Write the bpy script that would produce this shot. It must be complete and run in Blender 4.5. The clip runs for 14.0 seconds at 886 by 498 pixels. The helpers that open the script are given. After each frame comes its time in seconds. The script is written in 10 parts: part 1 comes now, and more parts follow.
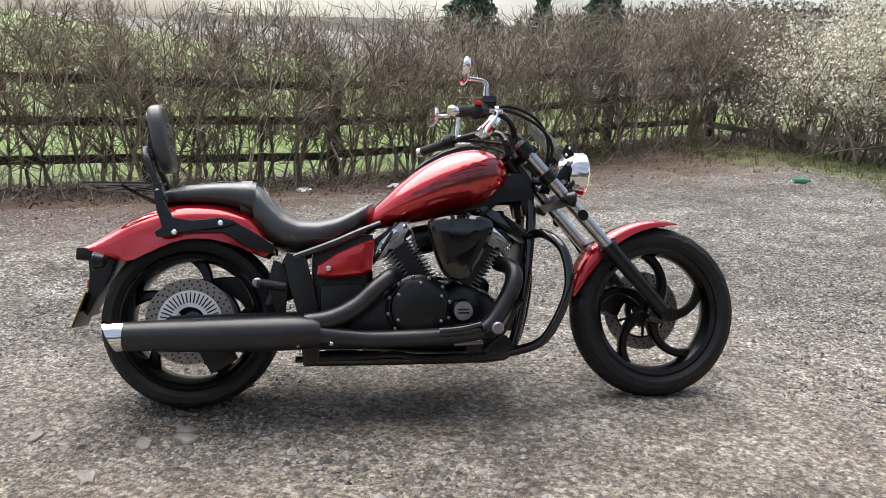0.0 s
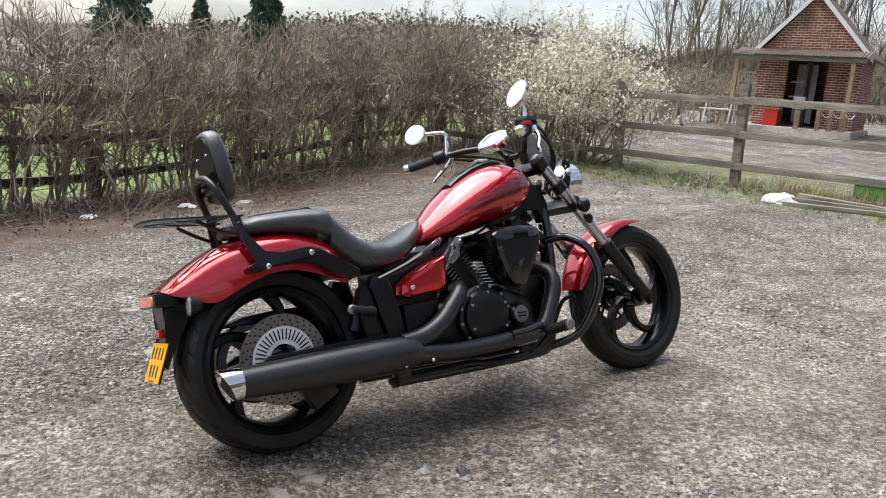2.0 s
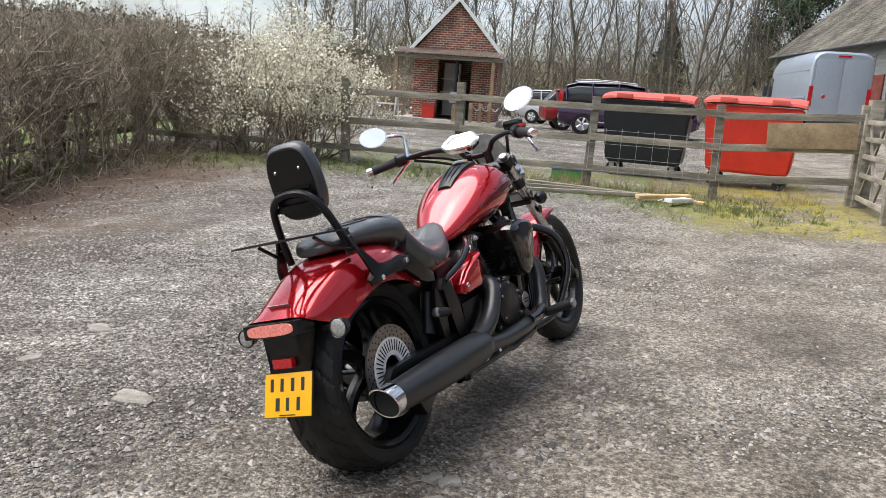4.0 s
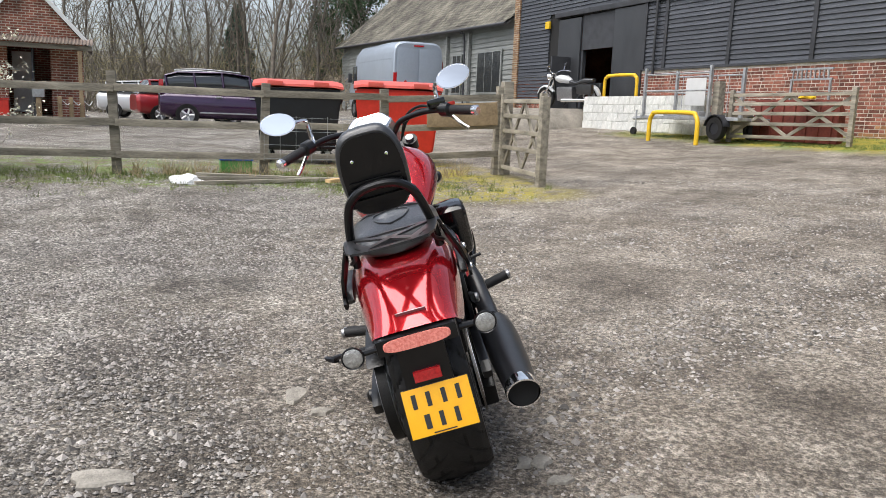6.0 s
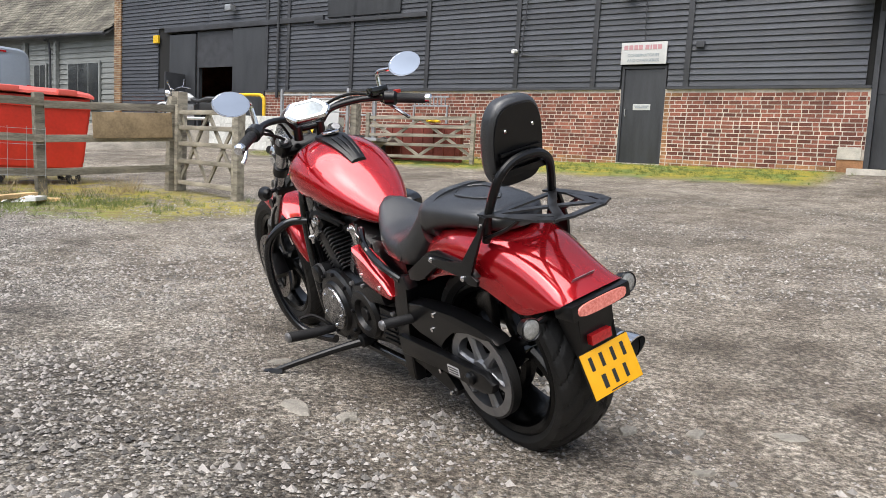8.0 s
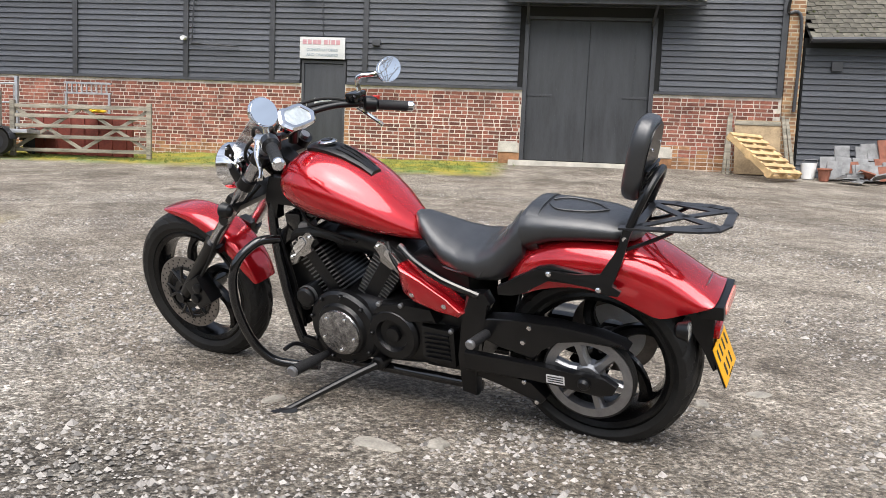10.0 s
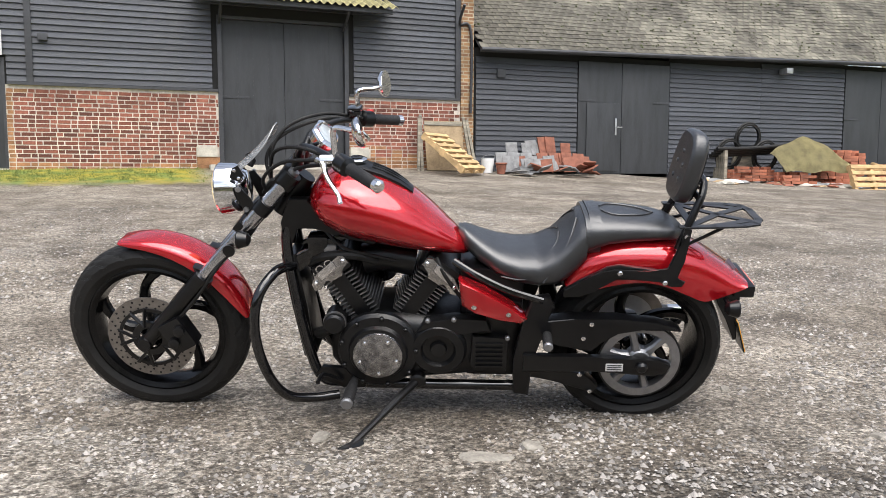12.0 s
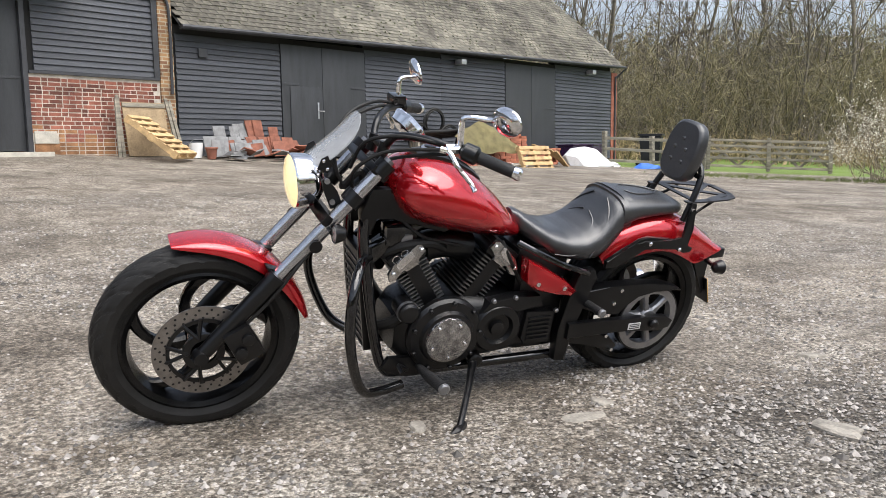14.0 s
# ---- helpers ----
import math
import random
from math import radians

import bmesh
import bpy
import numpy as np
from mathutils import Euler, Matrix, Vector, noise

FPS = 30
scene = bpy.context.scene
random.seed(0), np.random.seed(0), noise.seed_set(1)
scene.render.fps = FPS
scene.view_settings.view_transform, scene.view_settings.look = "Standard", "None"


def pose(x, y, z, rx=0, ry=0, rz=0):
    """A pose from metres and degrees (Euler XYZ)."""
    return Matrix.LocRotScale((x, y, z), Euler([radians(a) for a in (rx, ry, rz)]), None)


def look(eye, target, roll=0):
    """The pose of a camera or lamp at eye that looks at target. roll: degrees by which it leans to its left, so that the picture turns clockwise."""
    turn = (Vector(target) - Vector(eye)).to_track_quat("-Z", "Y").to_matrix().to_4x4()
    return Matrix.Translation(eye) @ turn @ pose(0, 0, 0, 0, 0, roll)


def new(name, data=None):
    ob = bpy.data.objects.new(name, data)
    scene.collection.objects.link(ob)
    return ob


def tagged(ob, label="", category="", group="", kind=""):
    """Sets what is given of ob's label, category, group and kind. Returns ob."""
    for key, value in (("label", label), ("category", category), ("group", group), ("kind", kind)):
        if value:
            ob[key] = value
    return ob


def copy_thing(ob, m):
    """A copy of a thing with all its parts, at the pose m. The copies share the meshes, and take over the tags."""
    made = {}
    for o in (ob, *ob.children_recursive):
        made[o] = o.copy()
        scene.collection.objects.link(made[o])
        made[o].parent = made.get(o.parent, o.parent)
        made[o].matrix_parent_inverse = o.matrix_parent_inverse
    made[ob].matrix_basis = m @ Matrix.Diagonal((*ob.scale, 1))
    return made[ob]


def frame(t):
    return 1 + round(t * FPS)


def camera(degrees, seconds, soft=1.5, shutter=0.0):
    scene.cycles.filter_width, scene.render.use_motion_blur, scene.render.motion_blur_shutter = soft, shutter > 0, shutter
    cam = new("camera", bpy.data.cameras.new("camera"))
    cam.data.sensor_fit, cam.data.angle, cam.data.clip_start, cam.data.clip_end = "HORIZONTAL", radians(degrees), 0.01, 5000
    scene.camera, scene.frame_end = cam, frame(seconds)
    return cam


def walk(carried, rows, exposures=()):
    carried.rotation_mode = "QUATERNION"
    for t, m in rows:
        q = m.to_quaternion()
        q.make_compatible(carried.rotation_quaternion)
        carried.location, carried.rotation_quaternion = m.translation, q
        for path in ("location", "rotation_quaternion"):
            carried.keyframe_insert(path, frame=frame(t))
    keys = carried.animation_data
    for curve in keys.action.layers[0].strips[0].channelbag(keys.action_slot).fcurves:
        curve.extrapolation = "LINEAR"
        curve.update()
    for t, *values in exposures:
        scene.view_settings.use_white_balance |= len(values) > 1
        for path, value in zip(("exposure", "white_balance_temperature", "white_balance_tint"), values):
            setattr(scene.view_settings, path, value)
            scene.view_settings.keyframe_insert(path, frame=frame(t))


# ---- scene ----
cam = camera(59.9, 14.0, soft=0.7)
PATH = [
    (0, (0.998, 0.98, 1.283), (0.513, 2.854, 0.781), 3.3),
    (0.5, (0.669, 0.911, 1.285), (0.379, 2.829, 0.797), 3.6),
    (1, (0.296, 0.761, 1.277), (0.227, 2.704, 0.809), 3.9),
    (1.5, (-0.033, 0.771, 1.26), (0.095, 2.715, 0.807), 3.6),
    (2, (-0.407, 0.771, 1.247), (-0.047, 2.69, 0.818), 3.9),
    (2.5, (-0.759, 0.815, 1.215), (-0.176, 2.684, 0.808), 3.9),
    (2.7, (-0.903, 0.852, 1.217), (-0.231, 2.693, 0.816), 4.0),
    (4.8, (-2.188, 1.653, 1.112), (-0.691, 2.925, 0.733), 3.6),
    (5, (-2.258, 1.781, 1.089), (-0.694, 2.968, 0.71), 3.4),
    (5.5, (-2.412, 2.135, 1.08), (-0.694, 3.09, 0.711), 2.8),
    (6, (-2.578, 2.484, 1.062), (-0.737, 3.184, 0.718), 2.2),
    (6.5, (-2.652, 2.83, 0.991), (-0.725, 3.267, 0.685), 2.1),
    (7, (-2.729, 3.189, 0.911), (-0.755, 3.361, 0.644), 2.5),
    (7.5, (-2.76, 3.56, 0.872), (-0.776, 3.476, 0.628), 2.9),
    (8, (-2.72, 3.933, 0.848), (-0.764, 3.59, 0.617), 3.1),
    (8.2, (-2.702, 4.082, 0.848), (-0.767, 3.635, 0.615), 3.0),
    (10.3, (-1.969, 5.394, 0.857), (-0.493, 4.06, 0.658), 2.1),
    (10.5, (-1.875, 5.516, 0.858), (-0.467, 4.109, 0.666), 1.8),
    (11, (-1.647, 5.758, 0.839), (-0.404, 4.202, 0.653), 1.4),
    (11.5, (-1.379, 5.917, 0.865), (-0.315, 4.234, 0.679), 0.7),
    (12, (-1.093, 6.097, 0.876), (-0.226, 4.304, 0.685), 0.1),
    (12.5, (-0.788, 6.238, 0.879), (-0.121, 4.364, 0.675), -0.4),
    (13, (-0.472, 6.355, 0.893), (-0.017, 4.42, 0.676), -0.5),
    (13.5, (-0.105, 6.479, 0.886), (0.123, 4.506, 0.655), -0.6),
    (14, (0.273, 6.505, 0.901), (0.271, 4.519, 0.661), -0.8),
]
walk(cam, [(t, look(eye, target, roll)) for t, eye, target, roll in PATH],
     [(0.0, 1.08), (2.7, 1.05), (4.8, 0.96), (8.2, 0.92), (10.3, 1.12), (14.0, 1.08)])

# ---- world, sun and exposure ----
world = bpy.data.worlds.new("world")
scene.world = world
world.use_nodes = True
wn, wl = world.node_tree.nodes, world.node_tree.links
sky = wn.new("ShaderNodeTexSky")
sky.sky_type = "NISHITA"
sky.sun_disc = False
sky.sun_elevation = radians(63.5)
sky.sun_rotation = radians(312.3)
sky.air_density, sky.dust_density, sky.ozone_density = 1.0, 3.0, 1.0
grey = wn.new("ShaderNodeHueSaturation")
grey.inputs["Saturation"].default_value = 0.6
wl.new(sky.outputs[0], grey.inputs["Color"])
# a broken cloud cover over the whole sky
wtc = wn.new("ShaderNodeTexCoord")
wmap = wn.new("ShaderNodeMapping")
wmap.inputs["Scale"].default_value = (1.6, 1.6, 4.5)
wl.new(wtc.outputs["Generated"], wmap.inputs["Vector"])
cloud = wn.new("ShaderNodeTexNoise")
cloud.inputs["Scale"].default_value = 2.2
cloud.inputs["Detail"].default_value = 6
wl.new(wmap.outputs[0], cloud.inputs["Vector"])
cramp = wn.new("ShaderNodeMapRange")
cramp.inputs[1].default_value, cramp.inputs[2].default_value = 0.35, 0.7
cramp.inputs[3].default_value, cramp.inputs[4].default_value = 0.62, 1.3
wl.new(cloud.outputs["Fac"], cramp.inputs[0])
cmix = wn.new("ShaderNodeMix")
cmix.data_type, cmix.blend_type = "RGBA", "MULTIPLY"
cmix.inputs[0].default_value = 1.0
wl.new(grey.outputs[0], cmix.inputs[6])
wl.new(cramp.outputs[0], cmix.inputs[7])
wbg = next(n for n in wn if n.type == "BACKGROUND")
wl.new(cmix.outputs[2], wbg.inputs["Color"])
wbg.inputs["Strength"].default_value = 0.115

sun = new("sun", bpy.data.lights.new("sun", "SUN"))
sun.data.energy, sun.data.angle, sun.data.color = 2.2, radians(70), (1.0, 0.98, 0.955)
sun.matrix_world = look((0, 0, 0), (0.33, -0.30, -0.895))


# ---- materials ----
def mat(name, color=(0.5, 0.5, 0.5), rough=0.6, metal=0.0, coat=0.0, vary=0.0, scale=8.0, bump=0.0, bscale=60.0, second=None,
        detail=6.0, spec=0.5, island=0.0, stretch=None, rvary=0.0, objrand=0.0):
    """A Principled material with two scales of colour variation and a fine relief, in metres of the object's own space."""
    m = bpy.data.materials.new(name)
    m.use_nodes = True
    nt = m.node_tree
    b = nt.nodes["Principled BSDF"]
    b.inputs["Base Color"].default_value = (*color, 1)
    b.inputs["Roughness"].default_value = rough
    b.inputs["Metallic"].default_value = metal
    b.inputs["Coat Weight"].default_value = coat
    b.inputs["Coat Roughness"].default_value = 0.04
    b.inputs["Specular IOR Level"].default_value = spec
    tc = nt.nodes.new("ShaderNodeTexCoord")
    vec = tc.outputs["Object"]
    if stretch:
        mp = nt.nodes.new("ShaderNodeMapping")
        mp.inputs["Scale"].default_value = stretch
        nt.links.new(vec, mp.inputs["Vector"])
        vec = mp.outputs[0]
    col = None
    if vary or second:
        n1 = nt.nodes.new("ShaderNodeTexNoise")
        n1.inputs["Scale"].default_value, n1.inputs["Detail"].default_value = scale, detail
        nt.links.new(vec, n1.inputs["Vector"])
        n2 = nt.nodes.new("ShaderNodeTexNoise")
        n2.inputs["Scale"].default_value, n2.inputs["Detail"].default_value = scale * 9, 3
        nt.links.new(vec, n2.inputs["Vector"])
        ad = nt.nodes.new("ShaderNodeMath")
        ad.operation = "MULTIPLY_ADD"
        nt.links.new(n2.outputs["Fac"], ad.inputs[0])
        ad.inputs[1].default_value = 0.45
        nt.links.new(n1.outputs["Fac"], ad.inputs[2])
        mr = nt.nodes.new("ShaderNodeMapRange")
        mr.inputs[1].default_value, mr.inputs[2].default_value = 0.5, 0.95
        nt.links.new(ad.outputs[0], mr.inputs[0])
        mx = nt.nodes.new("ShaderNodeMix")
        mx.data_type = "RGBA"
        lo = tuple(c * (1 - vary) for c in color)
        hi = second or tuple(min(1, c * (1 + vary)) for c in color)
        mx.inputs[6].default_value, mx.inputs[7].default_value = (*lo, 1), (*hi, 1)
        nt.links.new(mr.outputs[0], mx.inputs[0])
        col = mx.outputs[2]
        if rvary:
            rr = nt.nodes.new("ShaderNodeMapRange")
            rr.inputs[3].default_value, rr.inputs[4].default_value = max(0, rough - rvary), min(1, rough + rvary)
            nt.links.new(mr.outputs[0], rr.inputs[0])
            nt.links.new(rr.outputs[0], b.inputs["Roughness"])
    if island or objrand:
        if island:
            g = nt.nodes.new("ShaderNodeNewGeometry").outputs["Random Per Island"]
        else:
            g = nt.nodes.new("ShaderNodeObjectInfo").outputs["Random"]
        k = island or objrand
        mr2 = nt.nodes.new("ShaderNodeMapRange")
        mr2.inputs[3].default_value, mr2.inputs[4].default_value = 1 - k, 1 + k
        nt.links.new(g, mr2.inputs[0])
        hs = nt.nodes.new("ShaderNodeHueSaturation")
        nt.links.new(mr2.outputs[0], hs.inputs["Value"])
        if col:
            nt.links.new(col, hs.inputs["Color"])
        else:
            hs.inputs["Color"].default_value = (*color, 1)
        col = hs.outputs[0]
    if col:
        nt.links.new(col, b.inputs["Base Color"])
    if bump:
        n3 = nt.nodes.new("ShaderNodeTexNoise")
        n3.inputs["Scale"].default_value, n3.inputs["Detail"].default_value = bscale, 4
        nt.links.new(vec, n3.inputs["Vector"])
        bp = nt.nodes.new("ShaderNodeBump")
        bp.inputs["Strength"].default_value, bp.inputs["Distance"].default_value = bump, 0.01
        nt.links.new(n3.outputs["Fac"], bp.inputs["Height"])
        nt.links.new(bp.outputs[0], b.inputs["Normal"])
    return m


def glow(m, color, strength):
    b = m.node_tree.nodes["Principled BSDF"]
    b.inputs["Emission Color"].default_value = (*color, 1)
    b.inputs["Emission Strength"].default_value = strength
    return m


# motorcycle
M_RED = mat("candy_red_paint", (0.52, 0.009, 0.016), 0.16, 0.6, 1.0, vary=0.06, scale=3)
M_RED.node_tree.nodes["Principled BSDF"].inputs["Coat Roughness"].default_value = 0.015
M_RED.node_tree.nodes["Principled BSDF"].inputs["Coat IOR"].default_value = 1.6
M_BLACK = mat("gloss_black_paint", (0.004, 0.004, 0.0045), 0.08, 0.0, 0.5, vary=0.2, scale=20)
M_SATIN = mat("satin_black_paint", (0.0035, 0.0035, 0.004), 0.3, 0.0, 0.1, vary=0.25, scale=25, bump=0.05, bscale=300, spec=0.4)
M_ENGINE = mat("engine_black_coating", (0.0055, 0.0055, 0.006), 0.3, 0.0, 0.0, vary=0.3, scale=30, bump=0.12, bscale=260, spec=0.42)
M_EXHAUST = mat("matt_black_exhaust", (0.011, 0.0115, 0.013), 0.36, 0.0, 0.0, vary=0.3, scale=12, bump=0.05, bscale=400, spec=0.62)
M_RUBBER = mat("tyre_rubber", (0.012, 0.0115, 0.011), 0.55, spec=0.32, vary=0.35, scale=14, bump=0.15, bscale=180)
M_GRIP = mat("grip_rubber", (0.009, 0.009, 0.01), 0.6, vary=0.2, scale=40, bump=0.3, bscale=500)
M_LEATHER = mat("black_leather", (0.02, 0.021, 0.0235), 0.33, coat=0.2, spec=0.9, vary=0.2, scale=20, bump=0.18, bscale=420)
M_FIN = mat("fin_edge_black", (0.20, 0.20, 0.202), 0.3, 0.8, vary=0.3, scale=60)
M_HEADCOVER = mat("dark_polished_head_cover", (0.46, 0.45, 0.44), 0.18, 0.95, vary=0.3, scale=40)
M_RACK = mat("satin_black_plate", (0.03, 0.03, 0.032), 0.3, 0.2, vary=0.2, scale=30)
M_EMBOSS = mat("embossed_chrome", (0.42, 0.42, 0.43), 0.22, 1.0, vary=0.5, scale=38, bump=0.6, bscale=70)
M_CHROME = mat("chrome", (0.85, 0.85, 0.86), 0.06, 1.0)
M_STEEL = mat("brushed_fork_steel", (0.55, 0.55, 0.57), 0.25, 1.0, vary=0.15, scale=20)
M_ALU = mat("grey_cast_aluminium", (0.32, 0.32, 0.33), 0.36, 0.85, vary=0.15, scale=30)
M_DISC = mat("brake_disc_steel", (0.27, 0.25, 0.235), 0.34, 0.9, vary=0.2, scale=40)
M_SILVER = mat("silver_disc_carrier", (0.82, 0.82, 0.83), 0.4, 0.3, vary=0.1, scale=30)
M_MIRROR = mat("mirror_glass", (0.92, 0.93, 0.94), 0.015, 1.0)
M_PLATE = mat("yellow_plate", (0.85, 0.42, 0.008), 0.35, vary=0.05, scale=30)
M_PLATE_INK = mat("black_plate_ink", (0.02, 0.02, 0.02), 0.5)
M_TAIL = glow(mat("tail_lamp_lens", (0.60, 0.13, 0.10), 0.2, 0, 0.8, vary=0.15, scale=160, second=(0.74, 0.27, 0.22), bump=0.3, bscale=160), (1.0, 0.3, 0.24), 0.1)
M_REFLECTOR = mat("red_reflector", (0.45, 0.01, 0.012), 0.15, 0, 0.8, vary=0.3, scale=120)
M_RIM = mat("black_wheel_paint", (0.004, 0.004, 0.0042), 0.22, vary=0.2, scale=20, spec=0.3)
M_CLEAR = mat("clear_indicator_lens", (0.40, 0.40, 0.38), 0.15, 0.4, 0.8, vary=0.35, scale=120, bump=0.4, bscale=200)
M_BEAM = glow(mat("headlamp_lens", (0.85, 0.75, 0.5), 0.1, 0.2, 1.0, vary=0.15, scale=50), (1.0, 0.75, 0.35), 0.5)
M_SCREEN = mat("scuffed_smoked_screen", (0.40, 0.41, 0.42), 0.25, coat=1.0, vary=0.12, scale=20)
M_SCREEN.node_tree.nodes["Principled BSDF"].inputs["Alpha"].default_value = 0.55
M_DIAL = mat("instrument_face", (0.42, 0.46, 0.48), 0.3, 0.1, 0.35, vary=0.2, scale=60)
M_DECAL = mat("dark_flame_decal", (0.13, 0.015, 0.02), 0.3, 0.4, 1.0, vary=0.7, scale=26)
M_LABEL = mat("silver_sticker", (0.7, 0.7, 0.7), 0.4, 0.2)

# yard and buildings
M_BRICK = mat("red_brick", (0.22, 0.066, 0.045), 0.85, second=(0.30, 0.112, 0.073), vary=0.5, scale=2.2, bump=0.5, bscale=90, island=0.5)
M_BRICK_P = mat("red_brick_piece", (0.22, 0.065, 0.043), 0.85, second=(0.30, 0.112, 0.073), vary=0.5, scale=2.2, bump=0.5, bscale=90, objrand=0.5)
M_BRICK_Y = mat("yellowed_brick", (0.30, 0.15, 0.07), 0.88, vary=0.4, scale=5, bump=0.5, bscale=90, island=0.3)
M_MORTAR = mat("lime_mortar", (0.55, 0.50, 0.435), 0.95, vary=0.4, scale=2, bump=0.4, bscale=120)
M_BOARD = mat("black_tarred_weatherboard", (0.050, 0.054, 0.064), 0.55, vary=0.4, scale=3, bump=0.45, bscale=40, objrand=0.25,
              stretch=(0.35, 3, 4), rvary=0.12)
M_DOOR = mat("black_painted_door", (0.034, 0.036, 0.040), 0.5, vary=0.3, scale=2.5, bump=0.2, bscale=60, stretch=(3, 3, 0.5), rvary=0.1)
M_FRAME = mat("black_painted_timber", (0.04, 0.0415, 0.047), 0.55, vary=0.3, scale=4, bump=0.2, bscale=60)
M_DARK = mat("barn_dark", (0.012, 0.012, 0.012), 0.9)
M_TILE = mat("lichened_roof_tile", (0.105, 0.094, 0.077), 0.95, vary=0.6, scale=0.9, bump=0.6, bscale=45, island=0.28, second=(0.215, 0.20, 0.16))
M_GREYBOARD = mat("grey_weathered_board", (0.22, 0.23, 0.22), 0.8, vary=0.25, scale=3, bump=0.3, bscale=50, objrand=0.15, stretch=(0.4, 3, 4))
M_TIMBER = mat("grey_weathered_timber", (0.235, 0.212, 0.168), 0.9, vary=0.5, scale=5, bump=0.5, bscale=70, objrand=0.2, stretch=(0.5, 3, 3))
M_OLDRAIL = mat("dark_wet_timber", (0.07, 0.06, 0.045), 0.9, vary=0.4, scale=5, bump=0.5, bscale=70, objrand=0.2)
M_PALLET = mat("pale_pallet_wood", (0.50, 0.34, 0.17), 0.85, vary=0.3, scale=6, bump=0.4, bscale=70, objrand=0.15)
M_PLY = mat("weathered_plywood", (0.30, 0.22, 0.13), 0.85, vary=0.35, scale=4, bump=0.3, bscale=60)
M_WHITEBRICK = mat("white_painted_block", (0.56, 0.56, 0.53), 0.75, vary=0.35, scale=2.2, bump=0.4, bscale=60, objrand=0.08)
M_YELLOW = mat("yellow_barrier_paint", (0.75, 0.47, 0.02), 0.4, vary=0.15, scale=6)
M_GALV = mat("galvanised_steel", (0.42, 0.43, 0.44), 0.45, 0.7, vary=0.25, scale=10)
M_BINRED = mat("red_bin_plastic", (0.62, 0.035, 0.02), 0.45, vary=0.15, scale=3, bump=0.05, bscale=60)
M_BINLID = mat("red_bin_lid", (0.63, 0.10, 0.075), 0.5, vary=0.12, scale=4)
M_BINBLACK = mat("black_bin_plastic", (0.012, 0.013, 0.017), 0.5, vary=0.2, scale=4)
M_RUST = mat("rust_red_sheet", (0.16, 0.035, 0.024), 0.75, 0.1, vary=0.35, scale=3, bump=0.3, bscale=40)
M_SIGN = mat("white_sign_board", (0.55, 0.55, 0.54), 0.45, vary=0.06, scale=6)
M_SIGNRED = mat("faded_pink_lettering", (0.50, 0.27, 0.29), 0.6)
M_SIGNGREY = mat("faded_grey_lettering", (0.25, 0.30, 0.33), 0.6)
M_WHITE = mat("white_paint", (0.78, 0.78, 0.77), 0.5, vary=0.08, scale=6)
M_STONE = mat("pale_stone", (0.46, 0.43, 0.37), 0.9, vary=0.25, scale=6, bump=0.4, bscale=50)
M_CORRUG = mat("mossy_corrugated_sheet", (0.27, 0.25, 0.14), 0.85, vary=0.5, scale=5, bump=0.4, bscale=60, second=(0.42, 0.38, 0.18))
M_TERRA = mat("terracotta", (0.25, 0.095, 0.06), 0.85, vary=0.3, scale=8, bump=0.3, bscale=80, island=0.25, objrand=0.0)
M_SLATE = mat("grey_concrete_tile", (0.24, 0.24, 0.24), 0.85, vary=0.3, scale=8, bump=0.3, bscale=80, island=0.2)
M_TARP = mat("olive_tarpaulin", (0.28, 0.24, 0.11), 0.7, vary=0.3, scale=5, bump=0.3, bscale=20)
M_SHEETING = mat("white_plastic_sheeting", (0.75, 0.76, 0.76), 0.35, vary=0.1, scale=8, bump=0.5, bscale=14)
M_BLUE = mat("blue_plastic", (0.04, 0.14, 0.5), 0.5, vary=0.2, scale=6)
M_GREENBOX = mat("green_plastic", (0.08, 0.28, 0.06), 0.5, vary=0.2, scale=6)
M_BOTTLE = mat("green_bottle_plastic", (0.12, 0.38, 0.26), 0.15, 0, 0.5)
M_CAR_WHITE = mat("silver_white_car_paint", (0.6, 0.61, 0.62), 0.3, 0.2, 0.9)
M_VAN = mat("silver_van_paint", (0.36, 0.41, 0.48), 0.35, 0.25, 0.8, vary=0.06, scale=2)
M_CAR_RED = mat("red_car_paint", (0.4, 0.02, 0.025), 0.3, 0.2, 0.9)
M_CAR_PURPLE = mat("purple_car_paint", (0.034, 0.008, 0.048), 0.25, 0.3, 1.0)
M_CARGLASS = mat("dark_car_glass", (0.03, 0.035, 0.04), 0.05, 0.0, 1.0)
M_HUTROOF = mat("hut_roof_tile", (0.12, 0.085, 0.07), 0.85, vary=0.4, scale=6, bump=0.4, bscale=40)
M_BARK = mat("grey_brown_bark", (0.15, 0.13, 0.105), 0.95, vary=0.4, scale=6, bump=0.6, bscale=40)
M_TWIG = mat("bare_twig", (0.15, 0.125, 0.10), 0.95, island=0.35, vary=0.2, scale=2)
M_HEDGE = mat("hawthorn_twig", (0.29, 0.245, 0.185), 0.95, island=0.6, vary=0.25, scale=1.5)
M_BLOSSOM = mat("white_blossom", (0.82, 0.79, 0.66), 0.8, island=0.15)
# needle green lifted a little, with distance haze put into the colour
M_CONIFER = mat("conifer_needles", (0.06, 0.105, 0.075), 0.9, island=0.4)
M_GRASS = mat("grass_blade", (0.12, 0.15, 0.035), 0.8, island=0.4, vary=0.3, scale=1.5)
M_DRYGRASS = mat("dry_stalk", (0.36, 0.28, 0.16), 0.9, island=0.3)
M_LEAF = mat("brown_leaf_litter", (0.20, 0.125, 0.08), 0.9, island=0.55)
M_IVY = mat("ivy_leaf", (0.035, 0.075, 0.025), 0.6, island=0.4)
